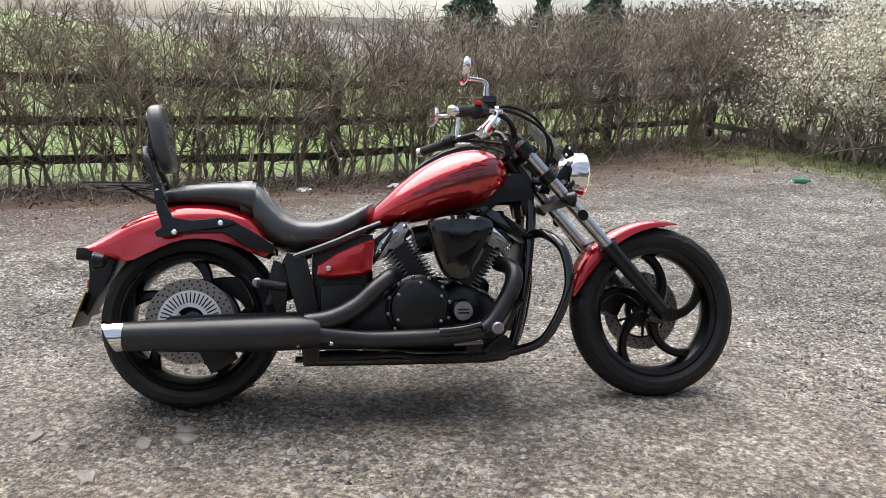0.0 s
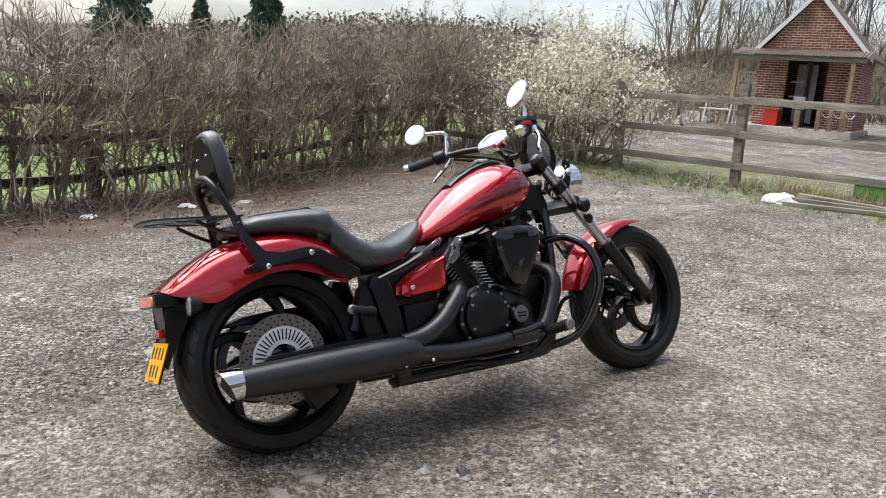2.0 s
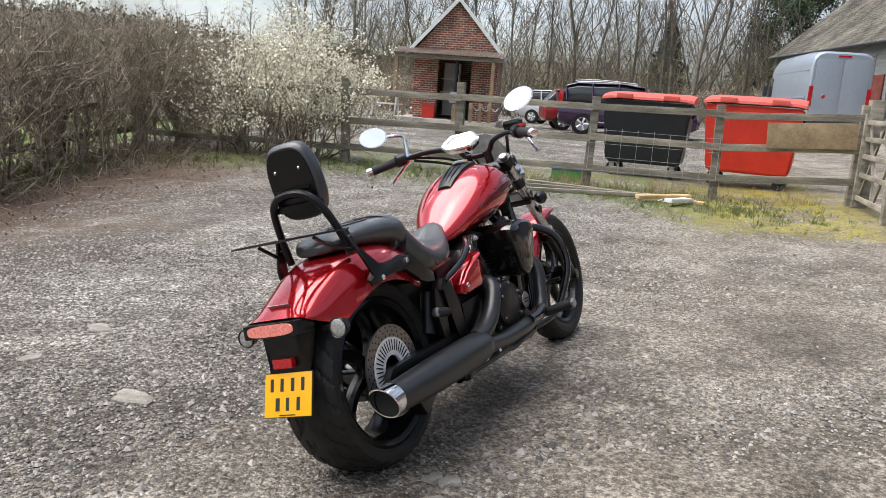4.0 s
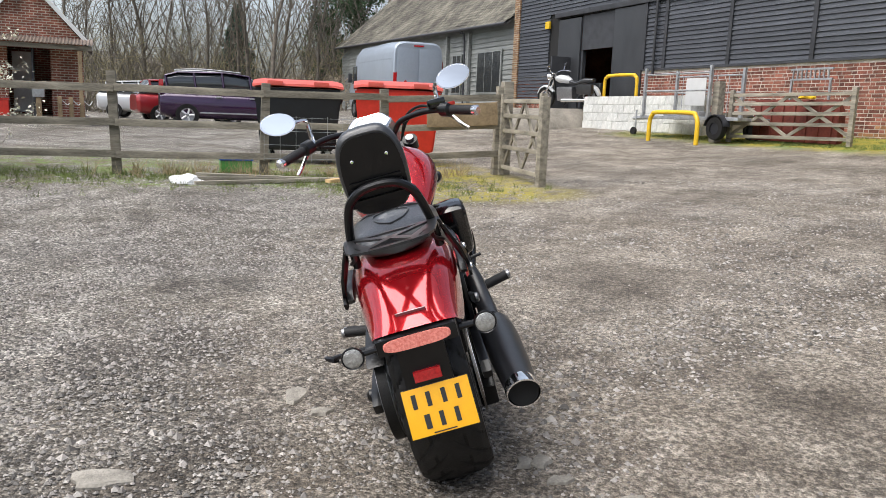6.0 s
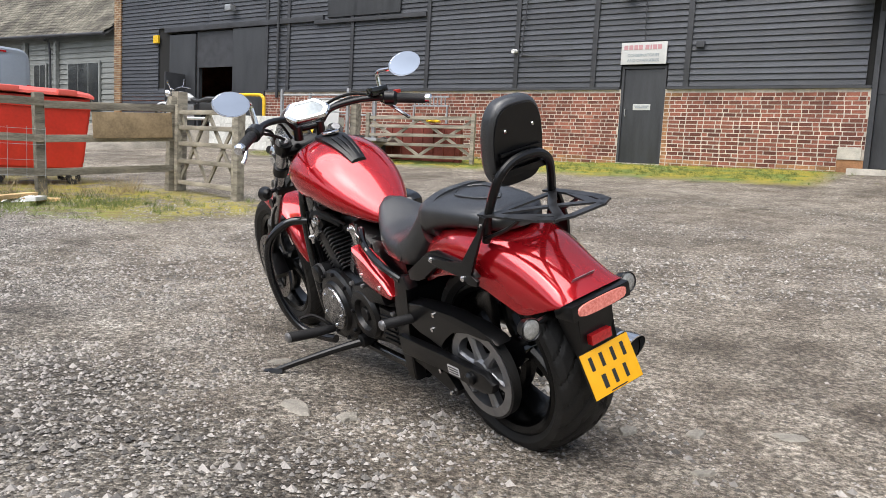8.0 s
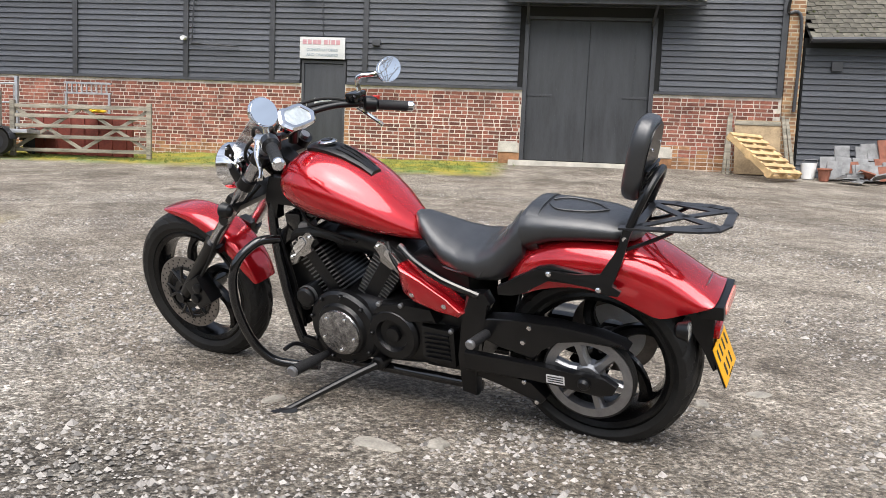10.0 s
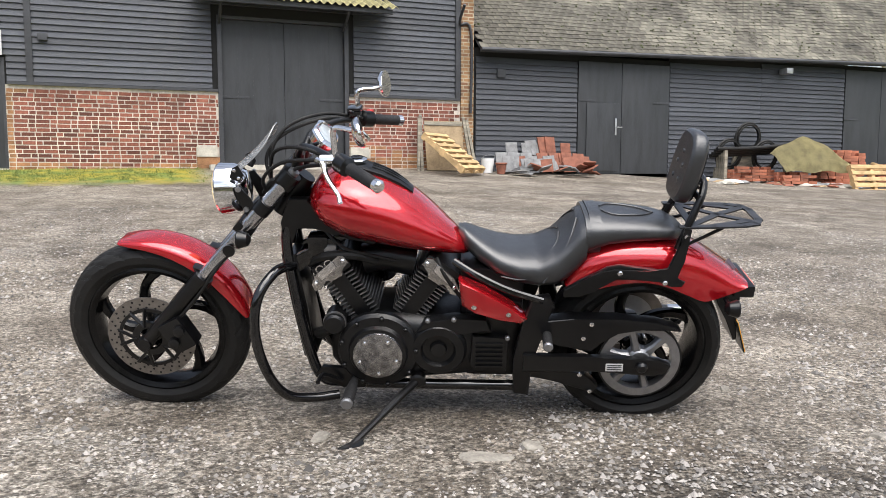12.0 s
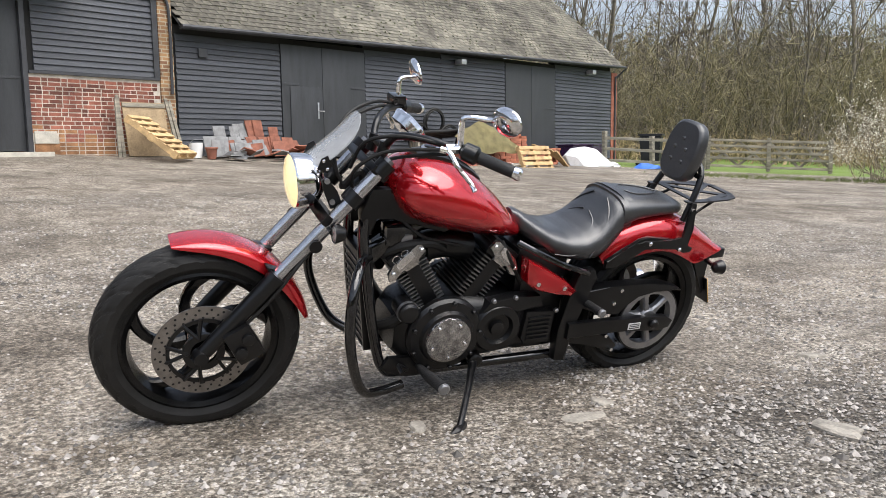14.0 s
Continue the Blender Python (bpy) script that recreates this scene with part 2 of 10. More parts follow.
M_FARWOOD = mat("far_wood", (0.10, 0.088, 0.068), 1.0, vary=0.45, scale=0.25, bump=0.8, bscale=1.0)


def brick_material(name, turn, a=(0.30, 0.10, 0.065), c=(0.20, 0.065, 0.045), mortar=(0.46, 0.41, 0.34)):
    """Brickwork for faces in the x-z plane (turn 0) or the y-z plane (turn 90)."""
    m = mat(name, a, 0.88)
    nt = m.node_tree
    tc = nt.nodes.new("ShaderNodeTexCoord")
    mp = nt.nodes.new("ShaderNodeMapping")
    mp.inputs["Rotation"].default_value = (radians(-90), 0, 0) if not turn else (radians(-90), 0, radians(-90))
    mp.vector_type = "POINT"
    sw_ = nt.nodes.new("ShaderNodeSeparateXYZ")
    cb_ = nt.nodes.new("ShaderNodeCombineXYZ")
    nt.links.new(tc.outputs["Object"], sw_.inputs[0])
    nt.links.new(sw_.outputs[1 if turn else 0], cb_.inputs[0])
    nt.links.new(sw_.outputs[2], cb_.inputs[1])
    nt.nodes.remove(mp)
    bt = nt.nodes.new("ShaderNodeTexBrick")
    bt.inputs["Color1"].default_value, bt.inputs["Color2"].default_value, bt.inputs["Mortar"].default_value = (*a, 1), (*c, 1), (*mortar, 1)
    bt.inputs["Scale"].default_value = 1.0
    bt.inputs["Brick Width"].default_value, bt.inputs["Row Height"].default_value = 0.225, 0.075
    bt.inputs["Mortar Size"].default_value = 0.011
    nt.links.new(cb_.outputs[0], bt.inputs["Vector"])
    ns_ = nt.nodes.new("ShaderNodeTexNoise")
    ns_.inputs["Scale"].default_value, ns_.inputs["Detail"].default_value = 3.0, 7
    nt.links.new(tc.outputs["Object"], ns_.inputs["Vector"])
    mr_ = nt.nodes.new("ShaderNodeMapRange")
    mr_.inputs[1].default_value, mr_.inputs[2].default_value, mr_.inputs[3].default_value, mr_.inputs[4].default_value = 0.3, 0.7, 0.6, 1.4
    nt.links.new(ns_.outputs["Fac"], mr_.inputs[0])
    mx_ = nt.nodes.new("ShaderNodeMix")
    mx_.data_type, mx_.blend_type = "RGBA", "MULTIPLY"
    mx_.inputs[0].default_value = 1.0
    nt.links.new(bt.outputs["Color"], mx_.inputs[6])
    nt.links.new(mr_.outputs[0], mx_.inputs[7])
    b = nt.nodes["Principled BSDF"]
    nt.links.new(mx_.outputs[2], b.inputs["Base Color"])
    bp_ = nt.nodes.new("ShaderNodeBump")
    bp_.inputs["Strength"].default_value, bp_.inputs["Distance"].default_value = 0.6, 0.008
    bp_.invert = True
    nt.links.new(bt.outputs["Fac"], bp_.inputs["Height"])
    nt.links.new(bp_.outputs[0], b.inputs["Normal"])
    return m


M_BRICKTEX = brick_material("hut_brick", 0)
M_BRICKTEX_Y = brick_material("hut_side_brick", 90)
M_PIER = brick_material("yellowed_pier_brick", 0, (0.30, 0.17, 0.08), (0.16, 0.08, 0.045), (0.34, 0.29, 0.21))


# ---- building helpers ----
def finish(bm, name, material, parent=None, label="", sharp=0.55):
    bmesh.ops.recalc_face_normals(bm, faces=bm.faces)
    for e in bm.edges:
        if len(e.link_faces) == 2 and e.calc_face_angle(0) > sharp:
            e.smooth = False
    for f in bm.faces:
        f.smooth = True
    me = bpy.data.meshes.new(name)
    bm.to_mesh(me)
    bm.free()
    for m in (material if isinstance(material, (list, tuple)) else [material]):
        me.materials.append(m)
    ob = new(name, me)
    if parent is not None:
        ob.parent = parent
    if label:
        tagged(ob, label)
    return ob


def part(name, bm, material, parent, label=""):
    return finish(bm, name, material, parent, label)


def holder(name, m, label, category, group="", kind=""):
    e = new(name)
    e.empty_display_size = 0.2
    e.matrix_world = m
    return tagged(e, label, category, group, kind)


def mesh_np(name, verts, faces, material, parent=None, smooth=False):
    me = bpy.data.meshes.new(name)
    verts = np.asarray(verts, dtype=np.float32)
    faces = np.asarray(faces, dtype=np.int32)
    k = faces.shape[1]
    me.vertices.add(len(verts))
    me.vertices.foreach_set("co", verts.ravel())
    me.loops.add(faces.size)
    me.loops.foreach_set("vertex_index", faces.ravel())
    me.polygons.add(len(faces))
    me.polygons.foreach_set("loop_start", np.arange(0, faces.size, k, dtype=np.int32))
    me.update(calc_edges=True)
    me.materials.append(material)
    me.polygons.foreach_set("use_smooth", np.full(len(faces), smooth, dtype=bool))
    ob = new(name, me)
    if parent is not None:
        ob.parent = parent
    return ob


def add_box(bm, x0, x1, y0, y1, z0, z1, bevel=0.0, m=None):
    vs = [bm.verts.new((x, y, z)) for x in (x0, x1) for y in (y0, y1) for z in (z0, z1)]
    fs = [bm.faces.new([vs[i] for i in q]) for q in ((0, 1, 3, 2), (4, 6, 7, 5), (0, 4, 5, 1), (2, 3, 7, 6), (0, 2, 6, 4), (1, 5, 7, 3))]
    if m is not None:
        for v in vs:
            v.co = m @ v.co
    if bevel:
        es = list({e for f in fs for e in f.edges})
        bmesh.ops.bevel(bm, geom=es, offset=bevel, segments=2, affect="EDGES", profile=0.7)
    return bm


def box(x0, x1, y0, y1, z0, z1, bevel=0.0, m=None):
    return add_box(bmesh.new(), x0, x1, y0, y1, z0, z1, bevel, m)


def curve_pts(pts, n=6):
    """A smooth run through the points."""
    pts = [Vector(p) for p in pts]
    if len(pts) < 3:
        return pts
    out = []
    for i in range(len(pts) - 1):
        p0, p1, p2, p3 = pts[max(i - 1, 0)], pts[i], pts[i + 1], pts[min(i + 2, len(pts) - 1)]
        for k in range(n):
            t = k / n
            out.append(0.5 * ((2 * p1) + (p2 - p0) * t + (2 * p0 - 5 * p1 + 4 * p2 - p3) * t * t + (3 * p1 - p0 - 3 * p2 + p3) * t ** 3))
    out.append(pts[-1])
    return out


def loft(bm, rings, cap=True, closed=False):
    rows = [[bm.verts.new(p) for p in r] for r in rings]
    n = len(rows[0])
    pairs = list(zip(rows, rows[1:])) + ([(rows[-1], rows[0])] if closed else [])
    for a, b in pairs:
        for i in range(n):
            bm.faces.new((a[i], a[(i + 1) % n], b[(i + 1) % n], b[i]))
    if cap and not closed:
        bm.faces.new(rows[0])
        bm.faces.new(rows[-1][::-1])
    return bm


def add_tube(bm, pts, r, sides=10, smooth=6, flat=1.0):
    """A round bar through the points; r is one radius or one per point."""
    rs = r if isinstance(r, (list, tuple)) else [r] * len(pts)
    path = curve_pts(pts, smooth) if smooth > 1 else [Vector(p) for p in pts]
    if len(path) != len(rs):
        xs = np.linspace(0, 1, len(rs))
        rs = np.interp(np.linspace(0, 1, len(path)), xs, rs)
    rings, side = [], None
    for i, p in enumerate(path):
        d = (path[min(i + 1, len(path) - 1)] - path[max(i - 1, 0)]).normalized()
        if side is None:
            side = d.orthogonal().normalized()
        side = (side - d * side.dot(d)).normalized()
        up = d.cross(side)
        rings.append([p + (side * math.cos(a) * flat + up * math.sin(a)) * float(rs[i]) for a in [2 * math.pi * k / sides for k in range(sides)]])
    return loft(bm, rings)


def tube(pts, r, sides=10, smooth=6):
    return add_tube(bmesh.new(), pts, r, sides, smooth)


def add_lathe(bm, profile, centre, axis="Y", seg=40, close=True):
    """Turns (radius, along) pairs round an axis through centre."""
    c = Vector(centre)
    rings = []
    for r, a in profile:
        ring = []
        for k in range(seg):
            t = 2 * math.pi * k / seg
            u, v = r * math.cos(t), r * math.sin(t)
            ring.append(c + Vector({"Y": (u, a, v), "X": (a, u, v), "Z": (u, v, a)}[axis]))
        rings.append(ring)
    return loft(bm, rings, cap=close)


def lathe(profile, centre, axis="Y", seg=40, close=True):
    return add_lathe(bmesh.new(), profile, centre, axis, seg, close)


def torus_lathe(profile, centre, axis="Y", seg=48):
    c = Vector(centre)
    rings = []
    for k in range(seg):
        t = 2 * math.pi * k / seg
        rings.append([c + Vector({"Y": (r * math.cos(t), a, r * math.sin(t)), "X": (a, r * math.cos(t), r * math.sin(t))}[axis]) for r, a in profile])
    return loft(bmesh.new(), rings, closed=True)


def add_plate(bm, outline, y0, y1, bevel=0.0):
    """A flat shape in the x-z plane, thick from y0 to y1."""
    a = [bm.verts.new((x, y0, z)) for x, z in outline]
    b = [bm.verts.new((x, y1, z)) for x, z in outline]
    n = len(a)
    fs = [bm.faces.new(a), bm.faces.new(b[::-1])]
    for i in range(n):
        fs.append(bm.faces.new((a[i], b[i], b[(i + 1) % n], a[(i + 1) % n])))
    if bevel:
        es = list({e for f in fs[:2] for e in f.edges})
        bmesh.ops.bevel(bm, geom=es, offset=bevel, segments=2, affect="EDGES", profile=0.7)
    return bm


def plate(outline, y0, y1, bevel=0.0):
    return add_plate(bmesh.new(), outline, y0, y1, bevel)


def oval(x, hw, zt, zb, n=20, p=2.4, y0=0.0):
    """A rounded ring across the x axis."""
    zc, hh = (zt + zb) / 2, (zt - zb) / 2
    out = []
    for k in range(n):
        a = 2 * math.pi * k / n
        c, s = math.cos(a), math.sin(a)
        out.append(Vector((x, y0 + hw * math.copysign(abs(c) ** (2 / p), c), zc + hh * math.copysign(abs(s) ** (2 / p), s))))
    return out


def bars(segs, sides=3):
    """Tapered prisms for many (start, end, radius, radius) rows at once: vertices and faces."""
    segs = np.asarray(segs, dtype=np.float64)
    p, q, ra, rb = segs[:, 0:3], segs[:, 3:6], segs[:, 6], segs[:, 7]
    d = q - p
    d /= np.linalg.norm(d, axis=1, keepdims=True) + 1e-9
    ref = np.where(np.abs(d[:, 2:3]) > 0.9, np.array([[1.0, 0, 0]]), np.array([[0, 0, 1.0]]))
    s = np.cross(d, ref)
    s /= np.linalg.norm(s, axis=1, keepdims=True) + 1e-9
    u = np.cross(d, s)
    n = len(segs)
    vs = np.zeros((n, 2 * sides, 3))
    for k in range(sides):
        a = 2 * math.pi * k / sides
        off = s * math.cos(a) + u * math.sin(a)
        vs[:, k] = p + off * ra[:, None]
        vs[:, sides + k] = q + off * rb[:, None]
    base = np.array([(k, (k + 1) % sides, sides + (k + 1) % sides, sides + k) for k in range(sides)])
    faces = (base[None] + (np.arange(n) * 2 * sides)[:, None, None]).reshape(-1, 4)
    return vs.reshape(-1, 3), faces


def leaves(points, size, rng, up=0.3):
    """Small turned quads at the points."""
    points = np.asarray(points)
    n = len(points)
    a = rng.normal(size=(n, 3))
    a /= np.linalg.norm(a, axis=1, keepdims=True)
    b = np.cross(a, rng.normal(size=(n, 3)))
    b /= np.linalg.norm(b, axis=1, keepdims=True) + 1e-9
    s = size * rng.uniform(0.6, 1.4, (n, 1))
    c = np.cross(a, b) * s * 0.25
    vs = np.stack([points - a * s, points - b * s * 0.6 + c, points + a * s, points + b * s * 0.6 + c], axis=1).reshape(-1, 3)
    fs = np.arange(n * 4).reshape(-1, 4)
    return vs, fs

# ---- the lie of the land ----
W0 = Vector((12.47, -2.22, 0.0))           # a point on the long barn's front line
U = Vector((-0.6986, -0.7155, 0.0))        # along the barns
NRM = Vector((-0.7155, 0.6986, 0.0))       # out of the barns, into the yard
WALL = Matrix((( U.x, -NRM.x, 0, W0.x), (U.y, -NRM.y, 0, W0.y), (0, 0, 1, 0), (0, 0, 0, 1)))


def sstep(a, b, v):
    t = np.clip((v - a) / (b - a), 0, 1)
    return t * t * (3 - 2 * t)


def height(x, y):
    """The ground: level round the motorcycle, climbing to the barns, falling to the hedge."""
    x, y = np.asarray(x, dtype=float), np.asarray(y, dtype=float)
    d = (x - W0.x) * NRM.x + (y - W0.y) * NRM.y
    s = (x - W0.x) * U.x + (y - W0.y) * U.y
    hw = np.interp(s, [-40, -13, 0, 7, 13, 20, 27, 40], [0.9, 0.82, 0.95, 1.02, 0.9, 0.68, 0.6, 0.6])
    r = np.clip((12.6 - d) / 12.4, 0, 1.02)
    z = hw * (r * r * 0.35 + r * 0.65)
    left = sstep(2.0, -4.0, s)
    z = z + 0.18 * left * sstep(9, 13.5, d) + 0.02 * np.clip(-4 - s, 0, 14)
    z = z - 0.27 * (1 - left) * sstep(15.0, 19.5, d)
    far = np.clip(d - 45, 0, 400)
    return z + far * 0.02


def hgt(x, y):
    return float(height(x, y))


def wpt(s, off):
    """World x, y at s metres along the barns and off metres out from them."""
    p = W0 + U * s + NRM * off
    return p.x, p.y


# gravel yard, one sheet out to the horizon, finest round the motorcycle
def axis(c, fine, step, far):
    a = list(np.arange(-fine, fine + 1e-6, step))
    v, k = fine, step
    while v < far:
        k *= 1.22
        v += k
        a = [-v] + a + [v]
    return np.array(a) + c


gx, gy = axis(0.3, 6.0, 0.06, 620), axis(3.6, 6.0, 0.06, 620)
GX, GY = np.meshgrid(gx, gy)
GZ = height(GX, GY)
rough_n = np.array([noise.noise(Vector((x * 0.7, y * 0.7, 0))) * 0.018 + noise.noise(Vector((x * 3.1, y * 3.1, 5))) * 0.006
                    for x, y in zip(GX.ravel(), GY.ravel())]).reshape(GX.shape)
GZ = GZ + rough_n * np.exp(-((np.hypot(GX - 0.3, GY - 3.6)) / 30) ** 2)
nx, ny = len(gx), len(gy)
gi = np.arange(nx * ny).reshape(ny, nx)
gf = np.stack([gi[:-1, :-1], gi[:-1, 1:], gi[1:, 1:], gi[1:, :-1]], axis=-1).reshape(-1, 4)


def ground_material():
    m = mat("wet_gravel", (0.2, 0.18, 0.16), 0.75)
    nt = m.node_tree
    N_, L_ = nt.nodes, nt.links
    b = N_["Principled BSDF"]
    tc = N_.new("ShaderNodeTexCoord").outputs["Object"]

    def noise_tex(scale, detail=5, rough=0.6):
        n = N_.new("ShaderNodeTexNoise")
        n.inputs["Scale"].default_value, n.inputs["Detail"].default_value, n.inputs["Roughness"].default_value = scale, detail, rough
        L_.new(tc, n.inputs["Vector"])
        return n.outputs["Fac"]

    def rng(v, a, c, lo=0.0, hi=1.0):
        r = N_.new("ShaderNodeMapRange")
        for i, q in enumerate((v, a, c, lo, hi)):
            if isinstance(q, (int, float)):
                r.inputs[i].default_value = q
            else:
                L_.new(q, r.inputs[i])
        return r.outputs[0]

    def mix(f, a, c, mode="MIX"):
        x = N_.new("ShaderNodeMix")
        x.data_type, x.blend_type = "RGBA", mode
        for sock, v in ((0, f), (6, a), (7, c)):
            if isinstance(v, tuple):
                x.inputs[sock].default_value = (*v, 1)
            elif isinstance(v, float):
                x.inputs[sock].default_value = v
            else:
                L_.new(v, x.inputs[sock])
        return x.outputs[2]

    def math_(op, a, c=None):
        x = N_.new("ShaderNodeMath")
        x.operation = op
        for i, v in enumerate((a, c)):
            if v is None:
                continue
            if isinstance(v, (int, float)):
                x.inputs[i].default_value = v
            else:
                L_.new(v, x.inputs[i])
        return x.outputs[0]

    # stones at two sizes, each with its own shade
    def stones(scale):
        v = N_.new("ShaderNodeTexVoronoi")
        v.inputs["Scale"].default_value = scale
        v.inputs["Randomness"].default_value = 1.0
        L_.new(tc, v.inputs["Vector"])
        return v
    v1, v2 = stones(98), stones(36)
    sep1 = N_.new("ShaderNodeSeparateColor")
    L_.new(v1.outputs["Color"], sep1.inputs[0])
    sep2 = N_.new("ShaderNodeSeparateColor")
    L_.new(v2.outputs["Color"], sep2.inputs[0])
    fine = mix(rng(sep1.outputs[0], 0.15, 0.95), (0.022, 0.0195, 0.0165), (0.33, 0.31, 0.28))
    # loose pale gravel on the hedge side, a worn and browner lane on the other
    sp = N_.new("ShaderNodeSeparateXYZ")
    L_.new(tc, sp.inputs[0])
    X_, Y_ = sp.outputs[0], sp.outputs[1]
    wob = math_("MULTIPLY", math_("SUBTRACT", noise_tex(0.5, 6, 0.7), 0.5), 2.4)
    wob2 = math_("MULTIPLY", math_("SUBTRACT", noise_tex(2.0, 6, 0.7), 0.5), 2.0)
    wobs = math_("ADD", wob, wob2)
    side = math_("ADD", math_("MULTIPLY", X_, -0.41), math_("ADD", math_("MULTIPLY", Y_, 0.912), -3.11))
    lane = rng(math_("ADD", side, math_("MULTIPLY", wobs, 0.8)), 1.3, 0.1)
    pale = math_("MULTIPLY", rng(sep1.outputs[1], 0.80, 0.86), rng(noise_tex(0.9, 6), 0.3, 0.58))
    pale = math_("MULTIPLY", pale, rng(lane, 0, 1, 1.0, 0.55))
    fine = mix(pale, fine, (0.62, 0.595, 0.55))
    big = math_("MULTIPLY", rng(sep2.outputs[0], 0.90, 0.93), rng(v2.outputs["Distance"], 0.75, 0.5))
    col = mix(big, fine, (0.43, 0.40, 0.365))
    # damp brown fines between, in drifts
    drift = rng(noise_tex(0.55, 7, 0.65), 0.42, 0.62)
    col = mix(math_("MULTIPLY", drift, 0.5), col, (0.135, 0.117, 0.096))
    col = mix(math_("MULTIPLY", lane, 0.5), col, (0.29, 0.248, 0.202))
    # faint wheel tracks down the lane
    track = N_.new("ShaderNodeTexWave")
    track.wave_type, track.bands_direction = "BANDS", "Y"
    track.inputs["Scale"].default_value, track.inputs["Distortion"].default_value, track.inputs["Detail"].default_value = 0.13, 7.0, 4
    track.inputs["Detail Scale"].default_value = 0.35
    tm = N_.new("ShaderNodeMapping")
    tm.inputs["Rotation"].default_value = (0, 0, radians(-32))
    L_.new(tc, tm.inputs["Vector"])
    L_.new(tm.outputs[0], track.inputs["Vector"])
    col = mix(math_("MULTIPLY", rng(track.outputs["Fac"], 0.6, 0.95), 0.3), col, (0.075, 0.062, 0.048))
    drift2 = rng(noise_tex(2.3, 5, 0.6), 0.5, 0.7)
    col = mix(math_("MULTIPLY", drift2, 0.28), col, (0.06, 0.05, 0.039))
    # a darker patch round the motorcycle's rear, reaching out to its left
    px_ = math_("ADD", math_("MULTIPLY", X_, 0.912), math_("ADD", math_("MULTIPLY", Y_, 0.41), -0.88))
    darker = math_("MULTIPLY", rng(math_("ADD", math_("ABSOLUTE", math_("ADD", side, -0.45)), math_("MULTIPLY", wobs, 0.35)), 1.15, 0.3), rng(math_("ADD", math_("ABSOLUTE", math_("ADD", px_, -0.05)), math_("MULTIPLY", wobs, 0.4)), 1.5, 0.6))
    col = mix(math_("MULTIPLY", darker, 0.4), col, mix(0.75, col, (0.28, 0.25, 0.22), "MULTIPLY"))
    ruts = noise_tex(1.15, 10, 0.74)
    col = mix(0.85, col, mix(rng(ruts, 0.40, 0.60), (0.54, 0.51, 0.48), (1.28, 1.29, 1.29)), "MULTIPLY")
    clump = noise_tex(40, 7, 0.8)
    col = mix(0.85, col, mix(rng(clump, 0.44, 0.58), (0.38, 0.37, 0.36), (1.8, 1.8, 1.78)), "MULTIPLY")
    patch = noise_tex(3.6, 8, 0.72)
    col = mix(0.8, col, mix(rng(patch, 0.38, 0.62), (0.62, 0.60, 0.57), (1.35, 1.36, 1.36)), "MULTIPLY")
    grain = noise_tex(260, 3)
    col = mix(0.5, col, mix(grain, (0.25, 0.25, 0.25), (1.75, 1.75, 1.75)), "MULTIPLY")
    # away from the yard: grass field; moss and grass at its edges
    dd = math_("ADD", math_("MULTIPLY", X_, NRM.x), math_("ADD", math_("MULTIPLY", Y_, NRM.y), -(W0.x * NRM.x + W0.y * NRM.y)))
    ss = math_("ADD", math_("MULTIPLY", X_, U.x), math_("ADD", math_("MULTIPLY", Y_, U.y), -(W0.x * U.x + W0.y * U.y)))
    grass_c = mix(noise_tex(3.0, 6), (0.09, 0.14, 0.03), (0.20, 0.28, 0.06))
    moss_c = mix(noise_tex(9.0, 7), (0.16, 0.15, 0.02), (0.48, 0.39, 0.05))
    litter_c = mix(noise_tex(40, 4), (0.045, 0.03, 0.02), (0.17, 0.10, 0.06))
    # leaf litter at the foot of the hedge
    lit = math_("MULTIPLY", rng(math_("ADD", dd, wobs), 15.3, 16.9), rng(ss, -6.0, -2.5))
    col = mix(math_("MULTIPLY", lit, rng(noise_tex(5.0, 7, 0.7), 0.35, 0.58, 0.35, 1.0)), col, litter_c)
    field = rng(math_("ADD", dd, math_("MULTIPLY", wob, 0.3)), 18.9, 19.5)
    col = mix(math_("MULTIPLY", field, rng(ss, -12.0, -8.0)), col, grass_c)
    # the field beyond the far gates
    gn = math_("ADD", math_("MULTIPLY", X_, -0.34), math_("ADD", math_("MULTIPLY", Y_, -0.94), -18.65))
    col = mix(rng(math_("ADD", gn, math_("MULTIPLY", wobs, 0.3)), -1.3, -0.5), col, grass_c)
    # grass strip against the long barn
    strip = math_("MULTIPLY", rng(math_("ADD", dd, math_("MULTIPLY", wobs, 0.5)), 2.9, 2.1), math_("MULTIPLY", rng(ss, -9.0, -7.0), rng(ss, 4.4, 3.9)))
    col = mix(strip, col, mix(rng(noise_tex(1.5, 5), 0.4, 0.55), grass_c, moss_c))
    # grass and moss along the fence
    fn = math_("ADD", math_("MULTIPLY", X_, 0.787), math_("ADD", math_("MULTIPLY", Y_, 0.617), -(5.05 * 0.787 + 9.84 * 0.617)))
    fs = math_("ADD", math_("MULTIPLY", X_, 0.617), math_("ADD", math_("MULTIPLY", Y_, -0.787), -(5.05 * 0.617 - 9.84 * 0.787)))
    fe = math_("MULTIPLY", rng(math_("ADD", fn, math_("MULTIPLY", wobs, 0.55)), rng(fs, 1.8, 3.2, -1.6, -3.1), rng(fs, 1.8, 3.2, -1.0, -2.4)), rng(math_("ADD", fn, math_("MULTIPLY", wobs, 0.6)), 4.6, 1.4))
    fe = math_("MULTIPLY", fe, math_("MULTIPLY", rng(fs, -4.5, -3.5), rng(math_("ADD", fs, math_("MULTIPLY", wobs, 0.4)), 5.4, 4.7)))
